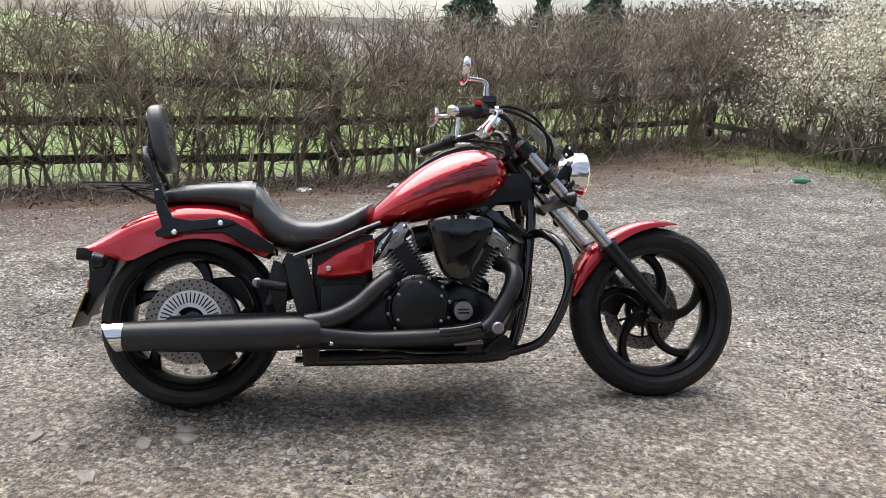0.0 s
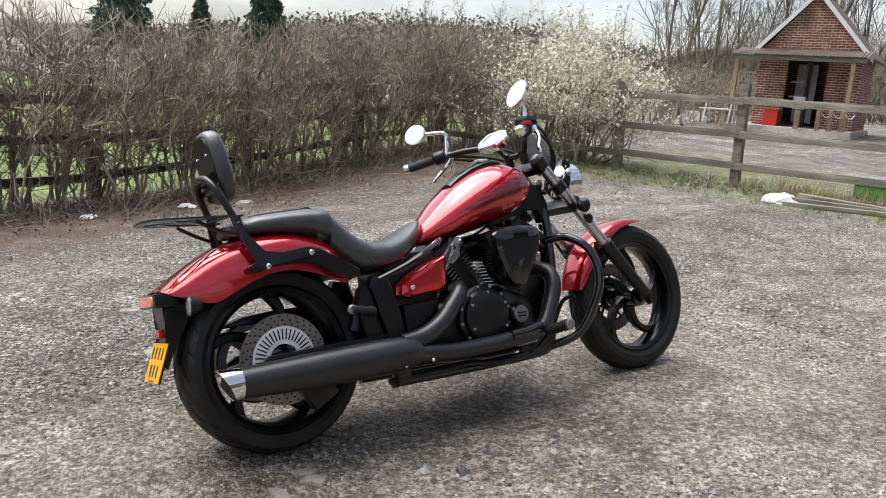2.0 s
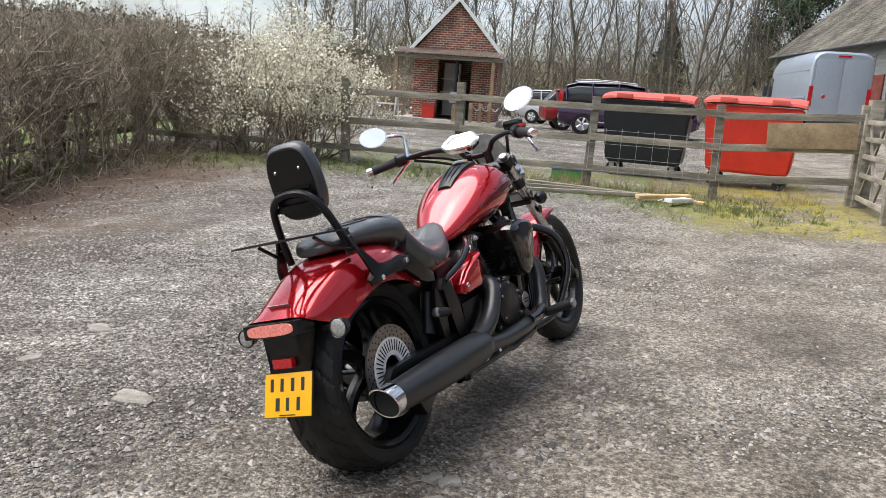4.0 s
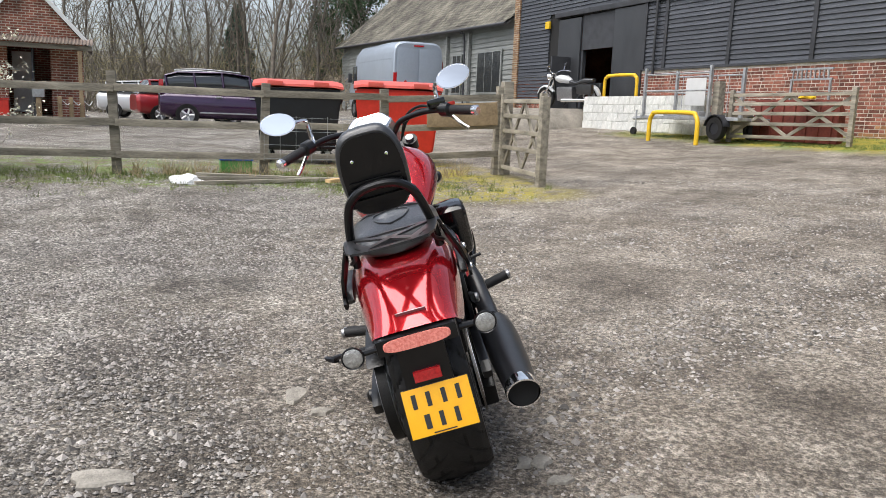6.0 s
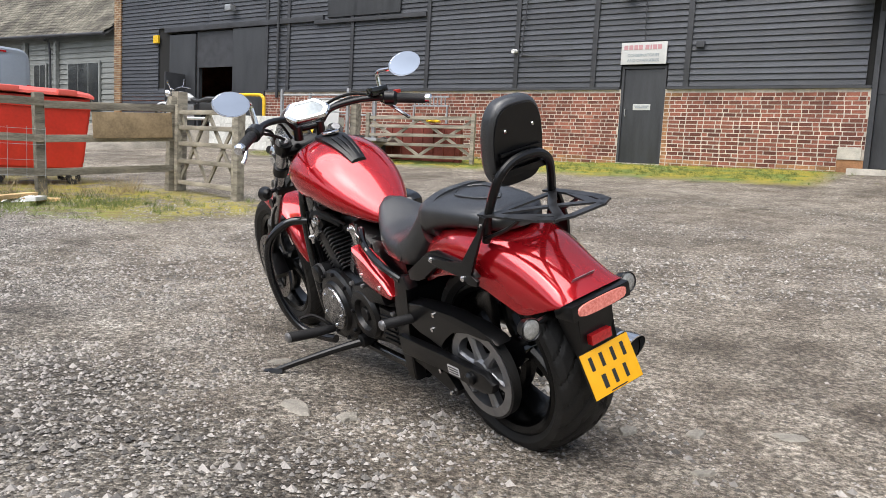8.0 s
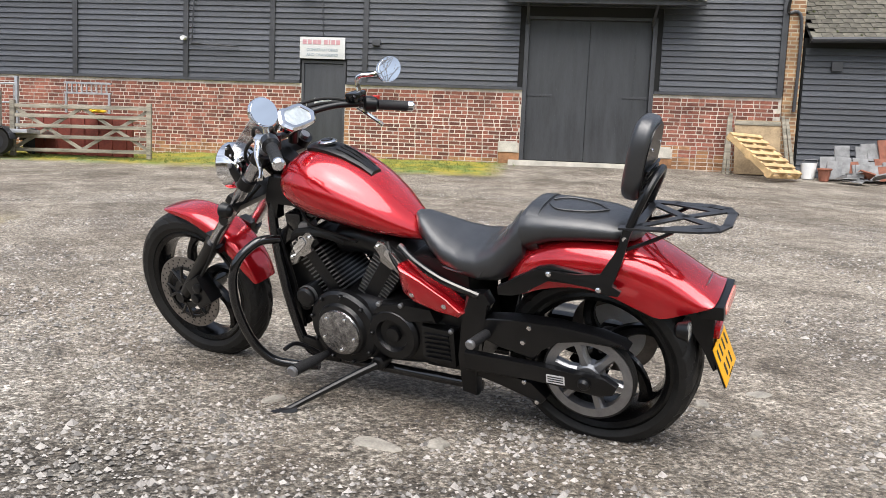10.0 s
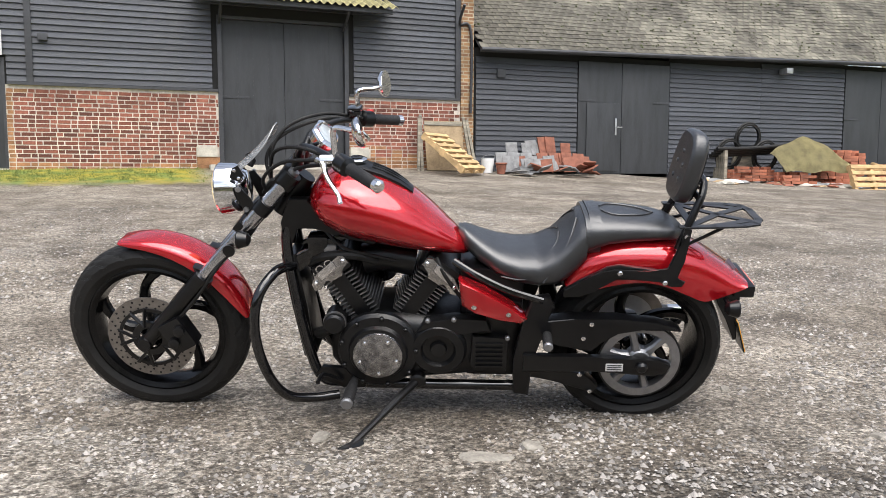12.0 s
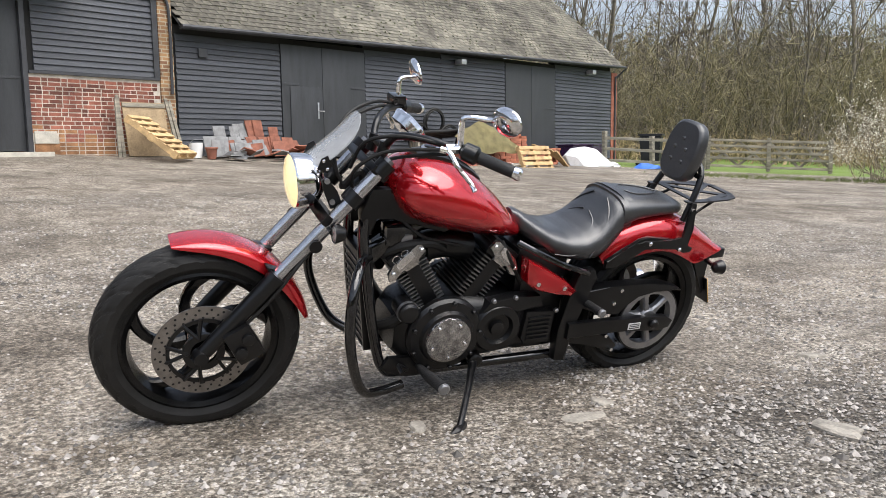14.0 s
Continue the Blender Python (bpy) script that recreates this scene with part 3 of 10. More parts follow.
    edge_c = mix(rng(fs, 2.6, 4.2), mix(rng(noise_tex(4.5, 7, 0.75), 0.44, 0.56), mix(noise_tex(40, 4), (0.06, 0.045, 0.03), (0.24, 0.19, 0.12)), grass_c), moss_c)
    col = mix(math_("MULTIPLY", fe, rng(noise_tex(2.6, 6, 0.7), 0.40, 0.54)), col, edge_c)
    L_.new(col, b.inputs["Base Color"])
    L_.new(rng(drift, 0, 1, 0.62, 0.85), b.inputs["Roughness"])
    h = math_("ADD", math_("MULTIPLY", v1.outputs["Distance"], -1.0), math_("MULTIPLY", v2.outputs["Distance"], -0.8))
    h = math_("ADD", h, math_("MULTIPLY", grain, 0.5))
    bp = N_.new("ShaderNodeBump")
    bp.inputs["Strength"].default_value, bp.inputs["Distance"].default_value = 0.85, 0.010
    L_.new(h, bp.inputs["Height"])
    L_.new(bp.outputs[0], b.inputs["Normal"])
    b.inputs["Specular IOR Level"].default_value = 0.35
    return m


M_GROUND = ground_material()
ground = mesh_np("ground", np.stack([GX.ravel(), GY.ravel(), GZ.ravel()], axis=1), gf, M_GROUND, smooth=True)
tagged(ground, "damp grey-brown gravel yard with potholes, moss and grass edges", "ground", kind="structure")


# ---- the long black barn ----
barn = holder("barn", WALL, "long black weatherboarded barn on a red brick plinth", "barn", kind="structure")
BASE = lambda s: hgt(*wpt(s, 0)) - 0.1
BRICK_TOP = 2.46
S0, S1 = -17.7, 9.8
SD = (0.03, 0.95)      # small door
BD = (4.55, 7.1)       # tall double door
LD = (-14.8, -10.5)    # workshop doorway
EAVE = 6.6


def wall_piece(name, s0, s1, z0, z1, material, y0=0.0, y1=0.25, bev=0.0, parent=barn, label=""):
    return part(name, box(s0, s1, y0, y1, z0, z1, bev), material, parent, label)


# backing wall with its openings left free
for a, c in ((S0, LD[0]), (LD[1], SD[0]), (SD[1], BD[0]), (BD[1], S1)):
    wall_piece("wall_backing", a, c, 0.2, BRICK_TOP, M_MORTAR, 0.0, 0.25)
for a, c, z in ((S0, LD[0], BRICK_TOP), (LD[0], LD[1], 4.25), (LD[1], SD[0], BRICK_TOP), (SD[0], SD[1], 2.92), (SD[1], BD[0], BRICK_TOP), (BD[0], BD[1], 3.9), (BD[1], S1, BRICK_TOP)):
    wall_piece("wall_upper", a, c, z + 0.004, EAVE, M_DARK, 0.03, 0.25)
wall_piece("gable_wall", S0, S0 + 0.3, 0.2, EAVE, M_BRICK, 0.26, 9.0, label="brick end wall")
wall_piece("gable_wall", S1 - 0.3, S1, 0.2, EAVE, M_BRICK, 0.26, 9.0, label="brick end wall")
wall_piece("back_wall", S0, S1, 0.2, EAVE, M_DARK, 9.01, 9.25)
wall_piece("roof", S0 - 0.3, S1 + 0.3, EAVE + 0.01, EAVE + 0.3, M_TILE, -0.4, 9.6)
wall_piece("floor_slab", S0 + 0.31, S1 - 0.31, 0.5, BASE(-12) + 0.1, M_MORTAR, 0.26, 9.0)

# small door with its step and bar of writing
door = part("door", box(SD[0] + 0.05, SD[1] - 0.05, 0.03, 0.075, 0.985, 2.86, 0.006), M_DOOR, barn, "black-painted flush side door")
part("door_notice", box(0.30, 0.66, 0.018, 0.027, 2.05, 2.17, 0.002), M_SIGN, door, "white notice strip")
for k, (a, c) in enumerate(((0.33, 0.45), (0.48, 0.63), (0.35, 0.6))):
    part("writing_bar", box(a, c, 0.012, 0.016, 2.125 - 0.0 - (k // 2) * 0.035, 2.14 - (k // 2) * 0.035), M_SIGNGREY, door)
part("door_handle", tube([(0.15, 0.03, 1.93), (0.15, -0.02, 1.93), (0.15, -0.025, 1.99), (0.15, -0.02, 2.06), (0.15, 0.03, 2.06)], 0.008, 8), M_GALV, door, "steel pull handle")
for a, c in ((SD[0], SD[0] + 0.05), (SD[1] - 0.05, SD[1])):
    wall_piece("door_post", a, c, 0.95, 2.92, M_FRAME, 0.0, 0.1)
wall_piece("door_head", SD[0] + 0.05, SD[1] - 0.05, 2.87, 2.92, M_FRAME, 0.0, 0.1)
wall_piece("door_sill", SD[0], SD[1], 0.88, 0.98, M_STONE, -0.03, 0.2, 0.01)

# tall double door, plinth blocks and corrugated canopy
mid = (BD[0] + BD[1]) / 2
for a, c in ((BD[0] + 0.09, mid - 0.004), (mid + 0.004, BD[1] - 0.09)):
    leaf = part("door", box(a, c, 0.08, 0.13, 1.09, 3.84, 0.005), M_DOOR, barn, "tall black-painted plank barn door")
    n_pl = 4
    for k in range(1, n_pl):
        s_ = a + (c - a) * k / n_pl
        part("joint_strip", box(s_ - 0.003, s_ + 0.003, 0.076, 0.079, 1.12 + 1.2 * (k % 2), 3.8), M_DOOR, leaf)
    z_ = 2.35
    h0, h1 = (a, a + 0.5) if a < mid - 0.1 and c < mid else (c - 0.5, c)
    part("strap_hinge", box(h0, h1, 0.068, 0.079, z_, z_ + 0.05, 0.004), M_FRAME, leaf, "iron strap hinge")
for a, c in ((BD[0], BD[0] + 0.085), (BD[1] - 0.085, BD[1])):
    wall_piece("door_post", a, c, 0.95, 3.9, M_FRAME, -0.02, 0.2, 0.006)
wall_piece("door_head", BD[0] + 0.086, BD[1] - 0.086, 3.842, 3.9, M_FRAME, 0.0, 0.2)
wall_piece("threshold", BD[0] - 0.2, BD[1] + 0.2, 0.6, 1.07, M_STONE, -0.45, 0.24, 0.02, label="concrete door threshold")
for a in (BD[0] - 0.42, BD[1] + 0.02):
    wall_piece("pad_stone", a, a + 0.38, 1.22, 1.44, M_STONE, -0.06, 0.2, 0.015, label="pale stone door block")
    wall_piece("brick_foot", a, a + 0.42, 0.7, 1.216, M_BRICK_Y, -0.04, 0.2, 0.01, label="yellowed brick pier foot")


def corrugated(s0, s1, ytop, ybot, ztop, zbot, pitch=0.076, amp=0.018):
    bm = bmesh.new()
    n = int((s1 - s0) / pitch * 6)
    prev = None
    for i in range(n + 1):
        s = s0 + (s1 - s0) * i / n
        w = amp * math.sin(2 * math.pi * (s - s0) / pitch)
        col = [bm.verts.new((s, y, z + w + e)) for e in (0, -0.006) for y, z in ((ytop, ztop), (ybot, zbot))]
        if prev:
            for a, c in ((0, 1), (1, 3), (3, 2), (2, 0)):
                bm.faces.new((prev[a], prev[c], col[c], col[a]))
        prev = col
    return bm


part("canopy", corrugated(4.1, 7.95, 0.0, -0.75, 4.42, 4.12, 0.15, 0.026), M_CORRUG, barn, "mossy corrugated sheet canopy")
wall_piece("canopy_beam", 4.2, 7.85, 4.02, 4.1, M_FRAME, -0.66, -0.58, 0.005)
for s_ in (4.6, 7.0):
    part("canopy_bracket", tube([(s_, 0.0, 3.75), (s_, -0.6, 4.06)], 0.03, 6), M_FRAME, barn)

# workshop doorway: open leaf, fanlight frame, dark inside
wall_piece("shutter", LD[0], LD[0] + 1.25, BASE(-14) + 0.1, 4.2, M_DOOR, -0.04, 0.02, 0.006, label="black-painted sliding door leaf")
wall_piece("shutter", LD[1] - 1.35, LD[1], BASE(-11) + 0.1, 4.25, M_DOOR, -0.05, 0.01, 0.006, label="black-painted sliding door leaf")
wall_piece("transom_panel", LD[0] + 1.26, LD[1] - 1.36, 3.2, 4.24, M_FRAME, 0.02, 0.08, label="boarded panel over the opening")
wall_piece("door_post", LD[0] + 1.26, LD[0] + 1.36, BASE(-14), 3.19, M_FRAME, 0.02, 0.14)
inner = wall_piece("glazed_door", LD[0] + 0.75, LD[0] + 0.8, 1.0, 3.0, M_FRAME, -0.75, -0.05, 0.004, label="open glazed door leaf")
for k in range(2):
    for j in range(2):
        part("pane", box(LD[0] + 0.742, LD[0] + 0.749, -0.70 + k * 0.32, -0.42 + k * 0.32, 2.05 + j * 0.45, 2.44 + j * 0.45), M_CARGLASS, inner)
wall_piece("sliding_rail", LD[0] - 0.2, LD[1] + 2.2, 4.28, 4.42, M_FRAME, -0.09, 0.0, 0.005, label="black sliding-door rail cover")
part("wall_alarm", box(-15.55, -15.3, -0.11, -0.032, 3.98, 4.22, 0.02), M_YELLOW, barn, "small yellow alarm box")

# weatherboards: one mesh a bay, tilted and lapped
def board_row(s0, s1, z, hgt_=0.19, parent=barn, material=M_BOARD, y=0.0, cache={}):
    key = (round(s1 - s0, 3), hgt_, y)
    if key not in cache:
        bm = bmesh.new()
        L_ = s1 - s0
        prof = [(0.022 + y, hgt_ + 0.012), (0.008 + y, hgt_ + 0.012), (-0.026 + y, 0.004), (-0.022 + y, 0.0), (0.022 + y, 0.0)]
        loft(bm, [[(x, p, q) for p, q in prof] for x in (0.002, L_ - 0.002)])
        ob = finish(bm, "weatherboard", material, parent)
        cache[key] = ob.data
    else:
        ob = new("weatherboard", cache[key])
        ob.parent = parent
    ob.location = (s0, 0, z)
    return ob


BAYS = [S0 + 0.35, LD[0] - 0.6, -13.0, -10.45, -9.6, -7.3, -4.9, -2.45, -0.6, 1.35, 4.45, 7.2, 9.47]
BATTENS = [-10.45, -9.6, -7.3, -4.9, -2.45, -0.6, 1.35, 9.45]
row = 0
zb = BRICK_TOP + 0.05
while zb < EAVE - 0.2:
    for a, c in zip(BAYS, BAYS[1:]):
        lo = zb
        if a >= LD[0] - 0.7 and c <= LD[1] + 0.1 and zb < 4.43:
            continue
        if a >= 4.4 and c <= 7.3 and zb < 4.05:
            continue
        spans = [(a, c)]
        if a < SD[0] and c > SD[1] and zb < 2.9:
            spans = [(a, SD[0] - 0.03), (SD[1] + 0.03, c)]
        for p, q in spans:
            ob_ = board_row(p, q, zb, 0.125)
            ob_.rotation_euler = (0, radians(random.uniform(-0.08, 0.08)), 0)
    zb += 0.113
    row += 1
# low boards beside the workshop doorway
zb = 1.55
while zb < BRICK_TOP:
    board_row(S0 + 0.35, LD[0] - 0.02, zb, 0.125)
    zb += 0.113
for s_ in BATTENS:
    wall_piece("batten", s_ - 0.055, s_ + 0.055, BRICK_TOP + 0.02, EAVE, M_FRAME, -0.052, -0.026, 0.004)
wall_piece("drip_board", LD[1] + 0.06, SD[0] - 0.035, BRICK_TOP - 0.005, BRICK_TOP + 0.045, M_FRAME, -0.055, 0.01)
wall_piece("drip_board", SD[1] + 0.035, BD[0] - 0.005, BRICK_TOP - 0.005, BRICK_TOP + 0.045, M_FRAME, -0.055, 0.01)
wall_piece("drip_board", BD[1] + 0.005, 9.49, BRICK_TOP - 0.005, BRICK_TOP + 0.045, M_FRAME, -0.055, 0.01)
# loft hatch, vent pipe and wires
wall_piece("loft_hatch", -8.15, -5.75, 4.35, 5.6, M_DOOR, -0.075, -0.03, 0.006, label="black loft hatch")
wall_piece("hatch_sill", -8.6, -4.95, 4.2, 4.3, M_FRAME, -0.10, -0.03, 0.006)
part("downpipe", tube([(-9.95, -0.09, 2.3), (-9.95, -0.09, 6.5)], 0.04, 10, 1), M_FRAME, barn, "black downpipe")
part("cable", tube([(0.45, -0.07, 5.4), (0.45, -0.07, 4.3), (0.48, -0.07, 3.42)], 0.011, 6), M_FRAME, barn)
part("cable", tube([(-2.2, -0.07, 4.9), (-2.3, -0.07, 3.35), (-2.2, -0.08, 3.2), (-1.3, -0.08, 3.15)], 0.014, 6), M_FRAME, barn)
part("junction_box", box(1.5, 1.66, -0.09, -0.03, 3.24, 3.36, 0.01), M_FRAME, barn)
part("security_camera", tube([(-2.46, -0.06, 3.3), (-2.46, -0.2, 3.28)], 0.045, 8, 1), M_WHITE, barn, "small white security camera")
part("floodlight", box(-11.95, -11.7, -0.3, -0.1, 4.72, 4.9, 0.03), M_GALV, barn, "grey floodlight")
part("floodlight", box(0.02, 0.22, -0.3, -0.05, 4.3, 4.44, 0.03), M_FRAME, barn, "black floodlight")
gut = part("downpipe", tube([(9.42, -0.5, 4.35), (9.47, -0.1, 4.05), (9.72, -0.1, 3.9), (9.72, -0.1, 2.2)], 0.03, 8), M_FRAME, barn, "black downpipe")

# sign over the small door
sign = holder("sign_board", WALL, "white sign board with faded red lettering on black boards", "sign")
part("panel", box(0.0, 0.94, -0.075, -0.055, 2.95, 3.38, 0.006), M_SIGN, sign)


def lettering(text, s, z, size, material, parent, y=-0.079):
    cu = bpy.data.curves.new("lettering", "FONT")
    cu.body, cu.size, cu.extrude, cu.offset = text, size, 0.0008, size * 0.012
    ob = new("lettering", cu)
    dg = bpy.context.evaluated_depsgraph_get()
    me = bpy.data.meshes.new_from_object(ob.evaluated_get(dg))
    bpy.data.objects.remove(ob)
    me.materials.append(material)
    o2 = new("lettering", me)
    o2.parent = parent
    o2.matrix_local = Matrix.Translation((s, y, z)) @ Matrix.Rotation(radians(90), 4, "X")
    return o2


# the maker's name: plain strokes, two groups
for k, x in enumerate((0.06, 0.165, 0.27, 0.365, 0.50, 0.60, 0.655, 0.755)):
    part("name_stroke", box(x, x + (0.035 if k == 5 else 0.08), -0.081, -0.077, 3.235, 3.325), M_SIGNRED, sign)
t2 = lettering("CONSERVATORIES", 0.14, 3.10, 0.078, M_SIGNGREY, sign)
t3 = lettering("AND ORANGERIES", 0.14, 3.0, 0.078, M_SIGNGREY, sign)

# ---- the low barn on the right ----
low = holder("low_barn", WALL, "low black weatherboarded barn with a lichened tile roof", "barn", kind="structure")
LS0, LS1 = 9.85, 26.0
EZ0, EZ1 = 3.5, 3.86          # the eaves climb a little towards the far end
ez = lambda s: EZ0 + (EZ1 - EZ0) * (s - LS0) / (LS1 - LS0)
D1, D2 = (12.35, 14.8), (20.2, 22.7)
for a, c in ((LS0, D1[0]), (D1[1], D2[0]), (D2[1], LS1)):
    part("wall_backing", box(a, c, 0.03, 0.25, 0.2, ez(c) + 0.05), M_DARK, low)
for d in (D1, D2):
    part("wall_backing", box(d[0], d[1], 0.03, 0.25, ez(d[0]) - 0.2, ez(d[0])), M_DARK, low)
part("end_wall", box(LS1 - 0.3, LS1, 0.251, 7.0, 0.2, 3.8), M_BRICK, low, "brick end wall")
part("corner_pier", box(LS1 + 0.002, LS1 + 0.34, -0.03, 0.25, 0.2, 3.7), M_BRICK, low, "red brick corner pier")
part("back_wall", box(LS0, LS1, 7.01, 7.25, 0.2, 3.8), M_DARK, low)
for di, d in enumerate((D1, D2)):
    z0 = BASE((d[0] + d[1]) / 2) + 0.12
    zt = ez(d[0]) - 0.12
    m_ = (d[0] + d[1]) / 2 - (0.08 if di == 0 else 0)
    for a, c in ((d[0] + 0.01, m_ - 0.006), (m_ + 0.006, d[1] - 0.01)):
        leaf = part("door", box(a, c, -0.03, 0.02, z0, zt, 0.006), M_DOOR, low, "black-painted boarded barn door")
        hs = (a, a + 0.45) if c < m_ else (c - 0.45, c)
        part("strap_hinge", box(hs[0], hs[1], -0.043, -0.033, z0 + 1.62, z0 + 1.67, 0.003), M_FRAME, leaf, "iron strap hinge")
    if di == 0:
        wk = part("wicket_door", box(d[0] + 0.22, m_ - 0.06, -0.052, -0.036, z0 + 0.06, z0 + 1.6, 0.006), M_DOOR, low, "small black wicket door")
        part("handle", tube([(m_ - 0.16, -0.055, z0 + 1.06), (m_ - 0.16, -0.1, z0 + 1.06), (m_ - 0.02, -0.1, z0 + 1.06)], 0.012, 8, 1), M_GALV, wk, "steel lever handle")
        part("handle_plate", box(m_ - 0.18, m_ - 0.14, -0.062, -0.054, z0 + 0.88, z0 + 1.26, 0.003), M_GALV, wk, "steel handle plate")
zb = 0.75
while zb < 3.62:
    for a, c in ((LS0 + 0.02, D1[0] - 0.01), (D1[1] + 0.01, 17.5), (17.5, D2[0] - 0.01), (D2[1] + 0.01, LS1 - 0.01)):
        if zb < BASE((a + c) / 2) + 0.02 or zb > ez(a) - 0.14:
            continue
        ob_ = board_row(a, c, zb, 0.122, low, M_BOARD, 0.0, {})
        ob_.rotation_euler = (0, radians(random.uniform(-0.1, 0.1)), 0)
    zb += 0.11
# tiled roof: lapped rows of single tiles, sagging a little
def tiled_roof(name, s0, s1, eave_z, rise, run, parent, material, tw=0.19, th=0.155, seed=3, y_eave=-0.35, parts_to=None):
    made_tile = []
    r = random.Random(seed)
    rows_n = int(math.hypot(rise, run) / th)
    vs, fs = [], []
    slope = math.atan2(rise, run)
    ca, sa = math.cos(slope), math.sin(slope)
    for j in range(rows_n):
        d0 = j * th
        n = int((s1 - s0) / tw)
        for i in range(n):
            x0 = s0 + (i + (0.5 if j % 2 else 0.0)) * tw
            x1 = min(x0 + tw - 0.006, s1)
            if x1 - x0 < 0.03:
                continue
            sag = 0.03 * math.sin((x0 - s0) * 0.5 + j * 0.1) + 0.012 * math.sin(x0 * 1.7 + 1)
            li = 0.010 + r.uniform(-0.003, 0.005)
            dd = d0 + r.uniform(-0.012, 0.012)
            k = len(vs)
            ze = eave_z(x0) + sag * min(1, j / 6)
            for (dist, up) in ((dd, li), (dd + th + 0.05, -0.003), (dd, li - 0.011)):
                for x in (x0, x1):
                    vs.append((x, y_eave + dist * ca - up * sa, ze + dist * sa + up * ca))
            if parts_to and x0 < parts_to and j < 13 and i > 0:
                vv = vs[k:]
                del vs[k:]
                o0 = Vector(vv[0])
                if not made_tile:
                    me_ = bpy.data.meshes.new("roof_tile")
                    me_.from_pydata([tuple(Vector(q) - o0) for q in vv], [], [(0, 1, 3, 2), (0, 4, 5, 1)])
                    me_.materials.append(M_TILE_P)
                    made_tile.append(me_)
                ob_t = new("roof_tile", made_tile[0])
                ob_t.parent = parent
                ob_t.location = o0
                continue
            fs += [(k, k + 1, k + 3, k + 2), (k, k + 4, k + 5, k + 1), (k, k + 2, k + 2, k + 4), (k + 1, k + 5, k + 3, k + 3)]
    quads = [f for f in fs if len(set(f)) == 4]
    ob = mesh_np(name, vs, quads, material, parent)
    return ob


M_TILE_P = mat("lichened_roof_tile_piece", (0.105, 0.094, 0.077), 0.95, vary=0.6, scale=0.9, bump=0.6, bscale=45, objrand=0.28, second=(0.215, 0.20, 0.16))
rt = tiled_roof("roof_tiles", LS0 - 0.0, LS1 + 0.35, lambda s: ez(s) + 0.05, 3.6, 4.1, low, M_TILE, parts_to=14.1)
tagged(rt, "old lichened plain roof tiles", kind="stuff")
# moss cushions caught on the tiles
rm = np.random.default_rng(404)
nm_ = 900
ms_, md_ = LS0 + 0.1 + 16.0 * rm.uniform(0, 1, nm_), rm.uniform(0.05, 5.2, nm_)
sl_ = math.atan2(3.6, 4.1)
mr_ = rm.uniform(0.018, 0.042, nm_)
mc_ = np.stack([ms_, -0.35 + md_ * math.cos(sl_) - 0.012, np.array([ez(q) for q in ms_]) + 0.05 + md_ * math.sin(sl_) + 0.012], axis=1)
ov_ = np.array([(1, 0, 0), (-1, 0, 0), (0, 0.75, 0.65), (0, -0.75, -0.65), (0, -0.45, 0.5)])
mv_ = (mc_[:, None, :] + ov_[None] * (mr_[:, None, None] * rm.uniform(0.7, 1.3, (nm_, 5, 1)))).reshape(-1, 3)
mf_ = (np.array([(0, 2, 4), (2, 1, 4), (1, 3, 4), (3, 0, 4)])[None] + (np.arange(nm_) * 5)[:, None, None]).reshape(-1, 3)
tagged(mesh_np("moss", mv_, mf_, mat("dark_roof_moss", (0.05, 0.055, 0.025), 0.95, island=0.5), low), "dark moss cushions on the roof tiles", kind="stuff")
deck = bmesh.new()
loft(deck, [[(s, y, z + (EZ1 - EZ0) * (s - LS0) / (LS1 - LS0)) for y, z in ((-0.3, EZ0 + 0.01), (3.78, EZ0 + 3.6), (7.9, EZ0 + 0.01), (3.78, EZ0 + 3.45), )] for s in (LS0, LS1 + 0.3)])
part("roof_deck", deck, M_DARK, low)
part("gutter", tube([(LS0 - 0.02, -0.42, EZ0 + 0.0), (LS1 + 0.3, -0.42, EZ1 + 0.0)], 0.04, 8, 1), M_FRAME, low, "black gutter")
# near-black strip put in for the shade under the eaves; no fascia board
part("eave_shade_strip", box(0, 1, 0, 1, 0, 1, 0, Matrix(((LS1 - LS0, 0, 0, LS0), (0, 0.03, 0, -0.30), (EZ1 - EZ0, 0, 0.05, EZ0 - 0.04), (0, 0, 0, 1)))), M_DARK, low)
part("downpipe", tube([(LS1 + 0.36, -0.38, EZ1 - 0.03), (LS1 + 0.25, -0.1, 3.55), (LS1 + 0.2, -0.06, 3.3), (LS1 + 0.2, -0.06, 0.6)], 0.035, 8), M_FRAME, low, "black downpipe")
for s_ in (18.0, 24.4):
    lampb = part("wall_lamp", box(s_, s_ + 0.2, -0.32, -0.05, ez(s_) - 0.3, ez(s_) - 0.16, 0.03), M_GALV, low, "small grey floodlight")
part("vent_box", box(10.35, 10.55, -0.07, -0.03, 2.98, 3.16, 0.01), M_FRAME, low)
# yellowed brick corner pier of the long barn, and its outer face
part("corner_pier", box(9.515, 9.8, -0.06, 0.02, 0.6, EAVE), M_PIER, barn, "yellowed brick corner pier")
part("corner_pier", box(S0 - 0.02, S0 + 0.34, -0.06, -0.002, 0.6, EAVE), M_PIER, barn, "weathered brick corner pier")

